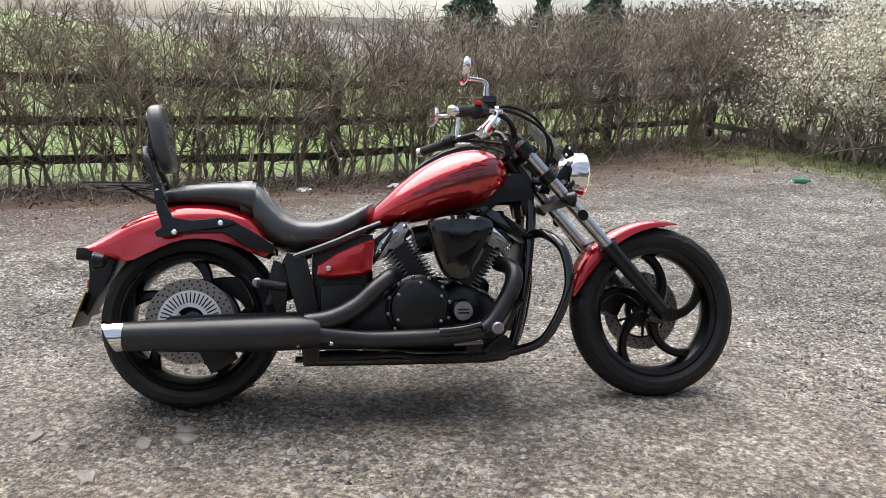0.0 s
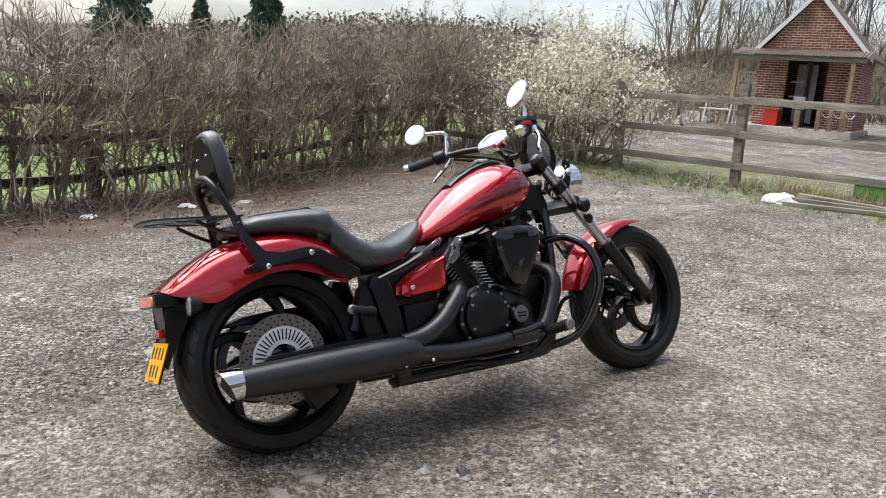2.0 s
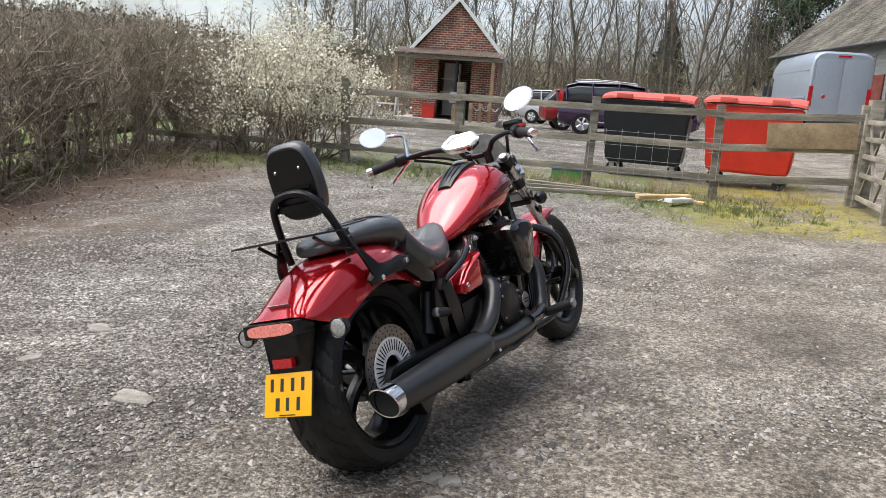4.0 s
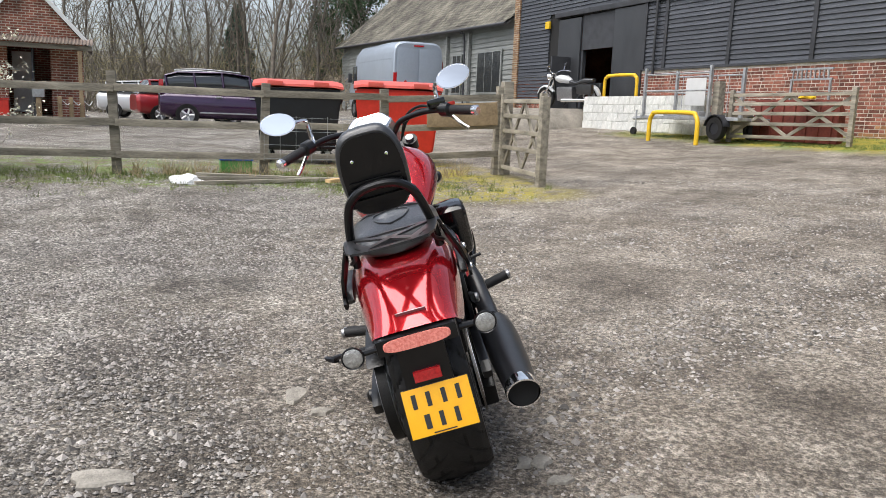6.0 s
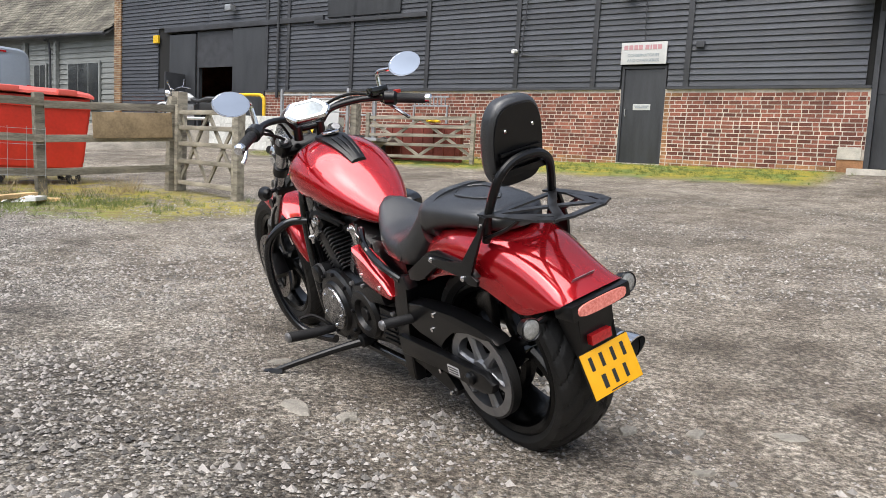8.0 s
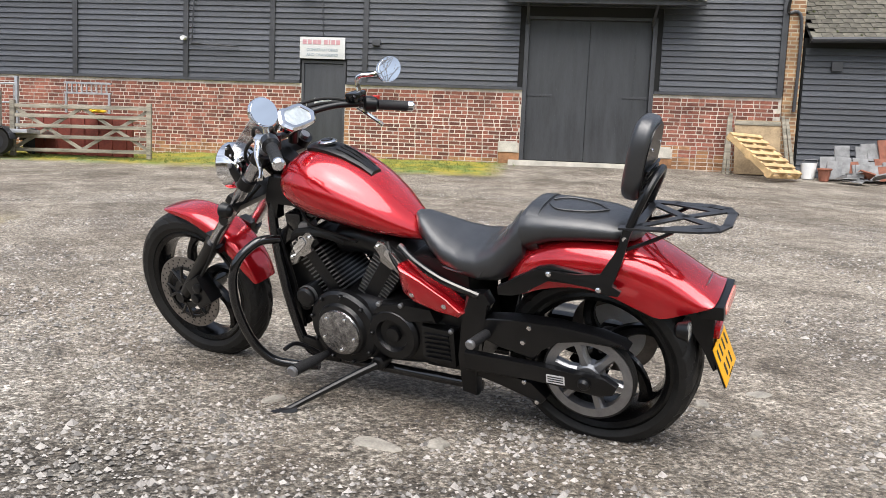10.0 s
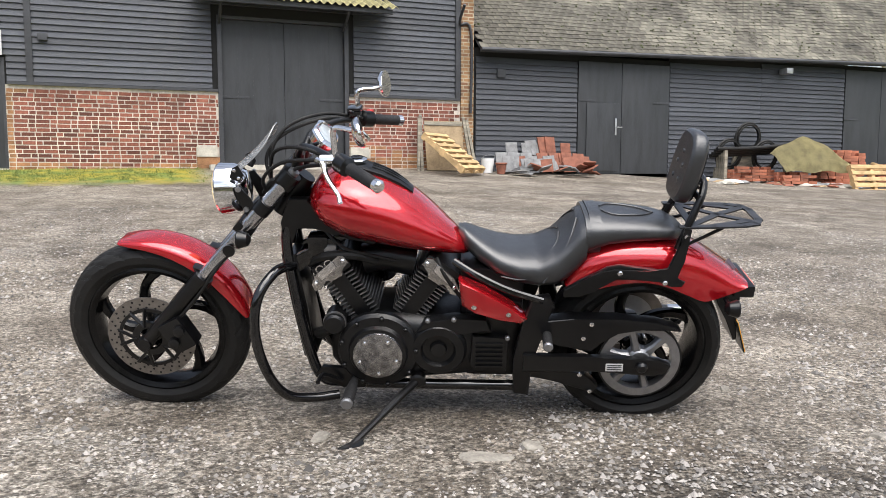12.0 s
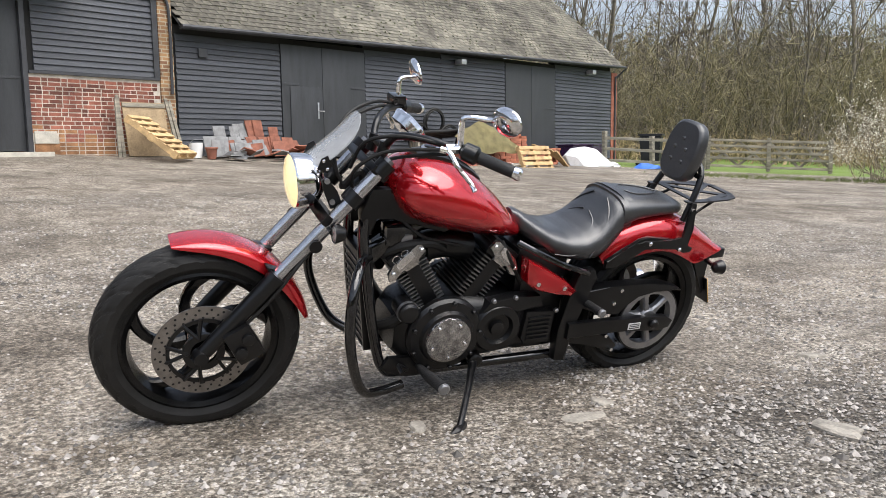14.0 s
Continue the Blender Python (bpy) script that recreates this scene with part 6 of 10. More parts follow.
bp("battery_box", box(0.42, 0.64, -0.11, 0.11, 0.44, 0.62, 0.02), M_SATIN, label="black battery box")

# ---- frame ----
for sgn in (-1, 1):
    bp("down_tube", tube([(1.20, sgn * 0.045, 0.84), (1.235, sgn * 0.075, 0.72), (1.215, sgn * 0.105, 0.52), (1.18, sgn * 0.12, 0.32), (1.14, sgn * 0.125, 0.2), (1.06, sgn * 0.125, 0.175), (0.75, sgn * 0.125, 0.168), (0.40, sgn * 0.125, 0.165)], 0.019, 12), M_BLACK, label="gloss black frame down tube")
    bp("frame_casting", plate([(0.90, 0.715), (1.02, 0.75), (1.10, 0.795), (1.15, 0.86), (1.215, 0.86), (1.25, 0.775), (1.238, 0.70), (1.205, 0.70), (1.20, 0.765), (1.13, 0.762), (1.04, 0.722), (0.94, 0.695)], sgn * 0.045, sgn * 0.085, 0.008), M_SATIN, label="black cast frame spine")
    bp("frame_brace", plate([(1.02, 0.722), (1.055, 0.735), (1.13, 0.70), (1.205, 0.655), (1.235, 0.61), (1.222, 0.585), (1.19, 0.60), (1.12, 0.655)], sgn * 0.05, sgn * 0.09, 0.008), M_BLACK, label="gloss black angled frame brace")
    bp("seat_rail", tube([(0.66, sgn * 0.125, 0.655), (0.58, sgn * 0.165, 0.62), (0.48, sgn * 0.18, 0.575), (0.36, sgn * 0.17, 0.53)], 0.0125, 10), M_BLACK, label="black seat rail")
    bp("frame_upright", plate([(0.315, 0.505), (0.335, 0.545), (0.40, 0.535), (0.425, 0.44), (0.455, 0.30), (0.45, 0.165), (0.395, 0.155), (0.385, 0.30), (0.355, 0.44)], sgn * 0.135, sgn * 0.178, 0.012), M_SATIN, label="black frame upright")
    cov = [(0.640, 0.60), (0.632, 0.485), (0.60, 0.468), (0.47, 0.456), (0.436, 0.468), (0.44, 0.50), (0.50, 0.543), (0.57, 0.574)] if sgn < 0 else [(0.645, 0.612), (0.636, 0.52), (0.60, 0.49), (0.50, 0.458), (0.43, 0.448), (0.408, 0.466), (0.46, 0.512), (0.56, 0.572)]
    rings = []
    for y, k in ((0.13, 0.96), (0.17, 1.0), (0.186, 0.97), (0.194, 0.85), (0.197, 0.5)):
        rings.append([(0.54 + (x - 0.54) * k, sgn * y, 0.52 + (z - 0.52) * k) for x, z in cov])
    sc = bp("side_cover", loft(bmesh.new(), rings), M_RED, label="glossy red side cover")
    for x, z in ((0.475, 0.49), (0.592, 0.517)) if sgn > 0 else ((0.478, 0.492),):
        bp("bolt", lathe([(0.009, 0), (0.009, sgn * 0.007), (0.005, sgn * 0.009)], (x, sgn * 0.193, z), seg=10), M_CHROME, sc)
    low_end = [(1.295, 0.262, 0.29), (1.245, 0.23, 0.185), (1.165, 0.185, 0.145), (1.075, 0.155, 0.14)] if sgn > 0 else [(1.288, -0.24, 0.32), (1.235, -0.2, 0.232), (1.14, -0.13, 0.192)]
    bp("crash_bar", tube([(1.215, sgn * 0.09, 0.62), (1.262, sgn * 0.16, 0.628), (1.31, sgn * 0.24, 0.565), (1.322, sgn * 0.268, 0.44)] + low_end, 0.0175, 12), M_BLACK, label="gloss black engine guard bar")
bp("steering_head", tube([(1.265, 0, 0.79), (1.165, 0, 0.92)], 0.036, 16, 1), M_SATIN, label="black steering head")
rad = bp("radiator", box(-0.022, 0.022, -0.076, 0.076, -0.19, 0.19, 0.01, pose(1.203, 0, 0.45, 0, 7, 0)), M_SATIN, label="black radiator")
for k in range(12):
    bp("radiator_fin", box(0.0225, 0.026, -0.07, 0.07, -0.18 + k * 0.03, -0.172 + k * 0.03, 0, pose(1.203, 0, 0.45, 0, 7, 0)), M_ENGINE, rad)
bp("radiator_shroud", plate([(1.205, 0.66), (1.255, 0.66), (1.232, 0.46), (1.205, 0.26), (1.165, 0.26), (1.18, 0.46)], 0.078, 0.092, 0.004), M_SATIN, label="black radiator side shroud")
# swing arm, belt guards
sw = bp("swing_arm", plate([(0.42, 0.33), (0.2, 0.325), (-0.05, 0.315), (-0.09, 0.292), (-0.075, 0.262), (-0.03, 0.25), (0.2, 0.27), (0.42, 0.262)], 0.168, 0.196, 0.008), M_SATIN, label="satin black swing arm")
bp("axle_nut", lathe([(0.02, 0.0), (0.02, 0.01), (0.012, 0.018)], (0.012, 0.196, 0.29), seg=16), M_SATIN, sw)
bp("warning_label", box(0.075, 0.135, 0.1965, 0.1975, 0.272, 0.302), M_LABEL, sw, "small white warning label")
for z in (0.279, 0.287, 0.295):
    bp("writing_bar", box(0.08, 0.13, 0.1978, 0.1983, z - 0.0018, z + 0.0018), M_PLATE_INK, sw)
bp("swing_arm", plate([(0.42, 0.34), (0.2, 0.335), (-0.05, 0.325), (-0.08, 0.30), (-0.05, 0.27), (0.2, 0.285), (0.42, 0.275)], -0.168, -0.138, 0.008), M_SATIN, label="satin black swing arm")
bg = bp("belt_guard", plate([(0.41, 0.45), (0.25, 0.462), (0.1, 0.462), (-0.03, 0.45), (-0.10, 0.43), (-0.12, 0.415), (-0.06, 0.42), (0.02, 0.43), (0.10, 0.415), (0.16, 0.375), (0.18, 0.33), (0.30, 0.36), (0.41, 0.40)], 0.12, 0.176, 0.008), M_SATIN, label="satin black belt guard")
lg = bp("lower_belt_guard", plate([(0.42, 0.235), (0.30, 0.21), (0.17, 0.165), (0.15, 0.19), (0.20, 0.24), (0.30, 0.262), (0.42, 0.262)], 0.12, 0.170, 0.006), M_SATIN, label="satin black lower belt guard")
for x, z, o in ((0.19, 0.445, bg), (0.215, 0.39, bg), (0.22, 0.245, lg), (0.18, 0.178, lg)):
    bp("bolt", lathe([(0.008, 0), (0.008, 0.007), (0.004, 0.009)], (x, 0.174, z), seg=10), M_CHROME, o)
bp("shock_absorber", tube([(0.33, -0.11, 0.50), (0.28, -0.11, 0.36)], 0.028, 12, 1), M_ENGINE, label="black suspension unit")
bp("footrest_bracket", plate([(0.345, 0.50), (0.29, 0.52), (0.27, 0.44), (0.30, 0.33), (0.335, 0.34)], -0.168, -0.15, 0.005), M_SATIN, label="black passenger footrest hanger")
bp("lower_pipe", tube([(0.37, -0.16, 0.175), (0.62, -0.165, 0.185), (0.72, -0.165, 0.19), (0.82, -0.16, 0.172), (0.95, -0.15, 0.178), (1.09, -0.14, 0.19)], 0.012, 8), M_SATIN, label="black lower frame pipe")

# pegs, pedals and side stand
for sgn in (-1, 1):
    pz_, px_ = (0.215, 1.015) if sgn > 0 else (0.262, 1.042)
    pg = bp("foot_peg", tube([(px_, sgn * 0.15, pz_ - 0.01), (px_, sgn * 0.255, pz_ + 0.008), (px_ - 0.003, sgn * 0.365, pz_ + 0.032)], [0.012, 0.02, 0.021], 12, 1), M_GRIP, label="black rubber rider foot peg")
    bp("peg_end", lathe([(0.02, 0.0), (0.021, sgn * 0.01), (0.016, sgn * 0.014)], (px_ - 0.003, sgn * 0.365, pz_ + 0.032), seg=14), M_ALU, pg, "silver peg end")
    bp("peg_bracket", plate([(0.97, pz_ + 0.01), (1.05, pz_ + 0.03), (1.13, 0.25), (1.16, 0.21), (1.06, 0.165), (0.98, 0.165)], sgn * 0.128, sgn * 0.15, 0.005), M_SATIN, pg)
    pp = bp("passenger_peg", tube([(0.34, sgn * 0.17, 0.40), (0.347, sgn * 0.275, 0.415)] if sgn > 0 else [(0.33, -0.172, 0.425), (0.235, -0.185, 0.44)], 0.0165, 12, 1), M_GRIP, label="black rubber passenger foot peg")
    bp("peg_end", lathe([(0.0165, 0), (0.017, sgn * 0.008), (0.012, sgn * 0.012)], (0.347, 0.275, 0.415) if sgn > 0 else (0.238, -0.185, 0.44), seg=12), M_ALU, pp)
bp("brake_pedal", tube([(1.04, -0.17, 0.2), (1.10, -0.2, 0.27), (1.15, -0.22, 0.37), (1.158, -0.285, 0.39)], 0.008, 8), M_SATIN, label="black brake pedal")
bp("gear_pedal", tube([(1.06, 0.16, 0.2), (1.10, 0.19, 0.24), (1.12, 0.22, 0.26), (1.125, 0.27, 0.262)], 0.008, 8), M_SATIN, label="black gear pedal")
stand = bp("side_stand", tube([(0.79, 0.15, 0.20), (0.85, 0.25, 0.19), (0.93, 0.38, 0.17), (0.99, 0.47, 0.152)], [0.017, 0.014, 0.012, 0.011], 10), M_SATIN, label="black side stand")
bp("stand_foot", tube([(0.96, 0.44, 0.146), (1.0, 0.48, 0.147), (1.03, 0.495, 0.152)], [0.016, 0.02, 0.008], 8), M_SATIN, stand)
bp("stand_pivot", lathe([(0.028, -0.02), (0.028, 0.035), (0.02, 0.04)], (0.79, 0.135, 0.205), seg=14), M_SATIN, stand)

bp("brake_rod", tube([(0.925, -0.178, 0.228), (1.03, -0.178, 0.234)], 0.0095, 10, 1), M_ALU, label="bright brake rod end")
# ---- forks, front fender, headlamp ----
AX, TOPF = Vector((1.768, 0, 0.325)), Vector((1.19, 0, 0.955))
fd_ = (TOPF - AX)


def on_fork(f, y):
    p = AX + fd_ * f
    return (p.x, y, p.z)


for sgn in (-1, 1):
    y = sgn * 0.118
    fk = bp("fork_leg", tube([on_fork(-0.02, y), on_fork(0.1, y), on_fork(0.3, y), on_fork(0.40, y), on_fork(0.415, y)], [0.022, 0.026, 0.029, 0.031, 0.028], 16), M_SATIN, label="black fork lower leg")
    bp("fork_tube", tube([on_fork(0.40, y), on_fork(0.985, y)], 0.0235, 18, 1), M_STEEL, fk, "bare steel fork tube")
    bp("fork_collar", tube([on_fork(0.395, y), on_fork(0.425, y)], 0.034, 16, 1), M_SATIN, fk)
    bp("fork_collar", tube([on_fork(0.80, y), on_fork(0.85, y)], 0.031, 16, 1), M_SATIN, fk)
    bp("fork_cap", tube([on_fork(0.955, y), on_fork(1.01, y)], 0.033, 16, 1), M_SATIN, fk)
    bp("fork_cap_nut", tube([on_fork(1.01, y), on_fork(1.025, y)], 0.018, 12, 1), M_ALU, fk)
    bp("fender_stay", plate([(1.50, 0.60), (1.56, 0.625), (1.535, 0.545), (1.515, 0.54)], sgn * 0.075, sgn * 0.118, 0.004), M_SATIN, fk)
    bp("axle_clamp", lathe([(0.026, -0.02), (0.028, 0.0), (0.022, sgn * 0.022)], (1.764, y + sgn * 0.005, 0.33), seg=18), M_SATIN, fk)
    bp("reflector", lathe([(0.02, 0.0), (0.021, sgn * 0.006)], (1.415, y + sgn * 0.03, 0.70), seg=16), M_SATIN, fk)
bp("axle", tube([(1.764, -0.13, 0.33), (1.764, 0.13, 0.33)], 0.012, 10, 1), M_ALU, label="steel front axle")
fm = Matrix(((fd_.normalized().z, 0, fd_.normalized().x, 0), (0, 1, 0, 0), (-fd_.normalized().x, 0, fd_.normalized().z, 0), (0, 0, 0, 1)))
for f, t_, nm in ((0.70, 0.04, "lower_yoke"), (0.96, 0.03, "upper_yoke")):
    p = AX + fd_ * f
    bp(nm, box(-0.032, 0.034, -0.14, 0.14, -t_ / 2, t_ / 2, 0.012, Matrix.Translation(p) @ fm), M_SATIN, label="black fork yoke")
ang = [76, 84, 94, 105, 116, 127, 138, 149, 160, 170]
ft = [(FC[0] + 0.361 * math.cos(radians(a)), FC[2] + 0.361 * math.sin(radians(a))) for a in ang]
er = [0.352, 0.338, 0.328, 0.32, 0.314, 0.311, 0.311, 0.314, 0.325, 0.342]
fe_ = [(FC[0] + r * math.cos(radians(a)), FC[2] + r * math.sin(radians(a))) for a, r in zip(ang, er)]
ffb = arch(ft, fe_, [0.055, 0.07, 0.078, 0.082, 0.084, 0.084, 0.083, 0.08, 0.075, 0.06])
bmesh.ops.translate(ffb, verts=ffb.verts, vec=(0, FC[1], 0))
bp("front_fender", ffb, M_RED, label="glossy red front fender")
HL = Matrix.Translation((1.39, 0, 0.874)) @ Matrix.Rotation(radians(4), 4, "Y")
hb = lathe([(0.02, -0.03), (0.055, -0.022), (0.078, 0.0), (0.086, 0.02), (0.089, 0.05), (0.091, 0.068), (0.088, 0.074)], (0, 0, 0), "X", 40)
bmesh.ops.transform(hb, matrix=HL, verts=hb.verts)
head = bp("headlamp", hb, M_CHROME, label="round chrome headlamp")
hb = lathe([(0.087, 0.073), (0.075, 0.082), (0.045, 0.090), (0.015, 0.093)], (0, 0, 0), "X", 40)
bmesh.ops.transform(hb, matrix=HL, verts=hb.verts)
bp("headlamp_lens", hb, M_BEAM, head, "lit warm headlamp lens")
for sgn in (-1, 1):
    bp("lamp_bracket", plate([(1.315, 0.81), (1.338, 0.865), (1.372, 0.908), (1.39, 0.902), (1.386, 0.872), (1.358, 0.805)], sgn * 0.09, sgn * 0.097, 0.002), M_SATIN, head)
    bp("bolt", lathe([(0.009, 0), (0.009, sgn * 0.008)], (1.375, sgn * 0.098, 0.90), seg=10), M_ALU, head)
    bp("bolt", lathe([(0.009, 0), (0.009, sgn * 0.008)], (1.355, sgn * 0.098, 0.83), seg=10), M_ALU, head)
bp("wiring", tube([(1.30, 0.05, 0.87), (1.26, 0.07, 0.92), (1.24, 0.03, 0.86), (1.28, -0.05, 0.83)], 0.012, 6), M_RUBBER, label="black wiring loom")
bm = bmesh.new()
rows = []
for j in range(9):
    f = j / 8
    x = 1.415 - 0.16 * f - 0.012 * math.sin(f * math.pi)
    z = 0.94 + 0.155 * f
    hw = 0.088 * math.sqrt(max(0.02, 1 - (f * 0.98) ** 3.0)) * (0.85 + 0.15 * math.sin(math.pi * (0.2 + f * 0.5)))
    rows.append([[Vector((x - 0.025 * (q * hw / 0.088) ** 2 + e, q * hw, z + e * 0.5)) for q in np.linspace(-1, 1, 13)] for e in (0, 0.003)])
loft(bm, [a + c[::-1] for a, c in rows])
fs_ = bp("fly_screen", bm, M_SCREEN, label="small clear scuffed fly screen")
bp("screen_mount", add_plate(bmesh.new(), [(1.405, 0.935), (1.392, 0.968), (1.372, 0.978), (1.356, 0.945), (1.372, 0.92)], 0.082, 0.087, 0.001), M_SATIN, fs_, "black screen mounting plate")
bp("screen_mount", add_plate(bmesh.new(), [(1.405, 0.935), (1.392, 0.968), (1.372, 0.978), (1.356, 0.945), (1.372, 0.92)], -0.087, -0.082, 0.001), M_SATIN, fs_, "black screen mounting plate")
for sgn in (-1, 1):
    for x, z in ((1.372, 0.935), (1.385, 0.962)):
        bp("bolt", lathe([(0.006, 0), (0.006, sgn * 0.004), (0.003, sgn * 0.006)], (x, sgn * 0.0872, z), seg=10), M_CHROME, fs_)

# ---- handlebars ----
half = [(1.175, 0.05, 1.0), (1.15, 0.10, 1.045), (1.08, 0.2, 1.058), (1.0, 0.285, 1.045), (0.945, 0.335, 1.032), (0.88, 0.395, 1.014)]
hb_ = bp("handlebar", tube(mirrored(half)[::-1] + half, 0.0125, 12), M_SATIN, label="black swept-back handlebar")
for sgn in (-1, 1):
    g0, g1 = Vector((0.966, sgn * 0.315, 1.037)), Vector((0.884, sgn * 0.392, 1.014))
    gp = bp("grip", tube([g0, g1], 0.0195, 14, 1), M_GRIP, hb_, "black rubber hand grip")
    d = (g1 - g0).normalized()
    bp("bar_end", tube([g1, g1 + d * 0.018, g1 + d * 0.026], [0.019, 0.021, 0.014], 14, 1), M_CHROME, hb_, "chrome bar end")
    s0 = g0 - d * 0.05
    bp("switch_housing", tube([g0, g0 - d * 0.01, s0, s0 - d * 0.008], [0.018, 0.03, 0.03, 0.02], 12, 1), M_SATIN, hb_, "black switch housing")
    bp("lever_clamp", tube([s0 - d * 0.02, s0 - d * 0.02 + Vector((0.045, 0, 0.0))], 0.016, 10, 1), M_CHROME, hb_)
    lv = s0 + Vector((0.05, 0, -0.005))
    bp("lever", tube([lv - d * 0.03, lv, lv + d * 0.05 + Vector((0.02, 0, -0.022)), lv + d * 0.095 + Vector((0.018, 0, -0.055)), lv + d * 0.125 + Vector((0.03, 0, -0.07))], [0.011, 0.01, 0.008, 0.007, 0.008], 8), M_CHROME, hb_, "chrome control lever")
    bp("riser", tube([(1.185, sgn * 0.05, 0.955), (1.172, sgn * 0.05, 1.01)], 0.019, 12, 1), M_SATIN, hb_)
    # mirrors
    base = s0 - d * 0.015
    mc = Vector((0.922, sgn * 0.362 + 0.012, 1.163))
    ms = bp("mirror_stem", tube([base, base + Vector((0.004, 0, 0.06)), base + Vector((-0.002, sgn * 0.004, 0.10)), mc + Vector((0.03, -sgn * 0.055, -0.008)), mc + Vector((0.018, -sgn * 0.03, 0))], [0.011, 0.0095, 0.0085, 0.008, 0.008], 10), M_CHROME, label="chrome mirror stem")
    shell, glass_, rim_ = [], [], []
    MM = Matrix.Translation(mc) @ Matrix.Rotation(radians(sgn * 8), 4, "Z") @ Matrix.Rotation(radians(13), 4, "Y")
    for xo, k in ((0.022, 0.25), (0.02, 0.6), (0.012, 0.88), (0.002, 1.0), (-0.004, 1.0)):
        shell.append([MM @ Vector((xo, sgn * (math.cos(a) * 0.069 + 0.010 * math.sin(a)) * k, math.sin(a) * 0.046 * k)) for a in [2 * math.pi * i / 32 for i in range(32)]])
    bp("mirror_shell", loft(bmesh.new(), shell), M_CHROME, ms, "chrome mirror shell")
    gl = [[MM @ Vector((xo, sgn * (math.cos(a) * 0.069 + 0.010 * math.sin(a)) * k, math.sin(a) * 0.046 * k)) for a in [2 * math.pi * i / 32 for i in range(32)]] for xo, k in ((-0.0045, 0.94), (-0.0055, 0.93))]
    bp("mirror_glass", loft(bmesh.new(), gl), M_MIRROR, ms, "mirror glass")
bp("brake_reservoir", box(1.0, 1.05, -0.30, -0.225, 1.062, 1.098, 0.01), M_BLACK, hb_, "black brake fluid reservoir")
bp("kill_switch", box(0.965, 0.99, -0.335, -0.305, 1.055, 1.07, 0.004), M_BINRED, hb_, "red engine stop switch")
# instrument pod
IM = Matrix.Translation((1.09, 0.03, 1.064)) @ Matrix.Rotation(radians(-50), 4, "Y")
pod, face = [], []
hexo = curve_pts([(0.046, 0.0, 0), (0.047, 0.045, 0), (0.040, 0.066, 0), (0.004, 0.096, 0), (-0.012, 0.098, 0), (-0.040, 0.074, 0), (-0.047, 0.056, 0), (-0.049, 0.0, 0)], 4)
hexo = [(p.x, p.y) for p in hexo] + [(p.x, -p.y) for p in hexo[-2:0:-1]]
for zo, k in ((-0.034, 0.45), (-0.024, 0.82), (0.0, 0.95), (0.010, 0.97), (0.016, 0.86), (0.0155, 0.68), (0.012, 0.66)):
    pod.append([IM @ Vector((x * k, y * k, zo)) for x, y in hexo])
ip = bp("instrument_pod", loft(bmesh.new(), pod[:3]), M_CHROME, label="six-sided chrome instrument pod")
bp("pod_rim", loft(bmesh.new(), pod[2:], cap=False), M_CHROME, ip, "thin chrome rim")
for zo, k in ((0.0118, 0.662), (0.0128, 0.64)):
    face.append([IM @ Vector((x * k, y * k, zo)) for x, y in hexo])
bp("instrument_face", loft(bmesh.new(), face), M_DIAL, ip, "grey liquid-crystal instrument face")
# cables in loops ahead of the bars
for pts in ([(1.0, -0.27, 1.05), (1.12, -0.2, 1.085), (1.24, -0.13, 1.06), (1.30, -0.09, 0.98), (1.30, -0.05, 0.88)], [(0.99, -0.28, 1.04), (1.12, -0.19, 1.07), (1.26, -0.12, 1.03), (1.32, -0.08, 0.95), (1.28, -0.04, 0.84)],
            [(1.0, 0.27, 1.045), (1.12, 0.2, 1.03), (1.22, 0.14, 1.0), (1.29, 0.1, 0.93), (1.27, 0.05, 0.84)], [(1.02, 0.26, 1.05), (1.15, 0.16, 1.06), (1.25, 0.08, 1.02), (1.28, 0.03, 0.92)],
            [(1.03, 0.25, 1.03), (1.13, 0.17, 1.0), (1.19, 0.1, 0.96), (1.22, 0.05, 0.88)], [(1.66, 0.13, 0.40), (1.55, 0.14, 0.52), (1.46, 0.14, 0.64), (1.36, 0.10, 0.74), (1.28, 0.06, 0.82)]):
    bp("cable", tube(pts, 0.0062, 8), M_RUBBER, label="black control cable")

# ---- fences ----
RAILS = (1.06, 0.66, 0.26)


def bar_between(p, q, h, th, material, parent, name, wob=0.0, seed=0):
    """A sawn board on edge from p to q."""
    p, q = Vector(p), Vector(q)
    d = q - p
    x = d.normalized()
    y = Vector((0, 0, 1)).cross(x).normalized()
    z = x.cross(y)
    m = Matrix(((x.x, y.x, z.x, p.x), (x.y, y.y, z.y, p.y), (x.z, y.z, z.z, p.z), (0, 0, 0, 1)))
    ob = part(name, box(0, d.length, -th / 2, th / 2, -h / 2, h / 2, 0.006), material, parent)
    ob.matrix_local = m
    return ob


def post_at(x, y, h, w, material, parent, name="post", lean=(0, 0), turn=40):
    ob = part(name, box(-w / 2, w / 2, -w / 2, w / 2, -0.3, h, 0.008), material, parent)
    ob.matrix_local = pose(x, y, hgt(x, y), lean[0], lean[1], turn)
    return ob


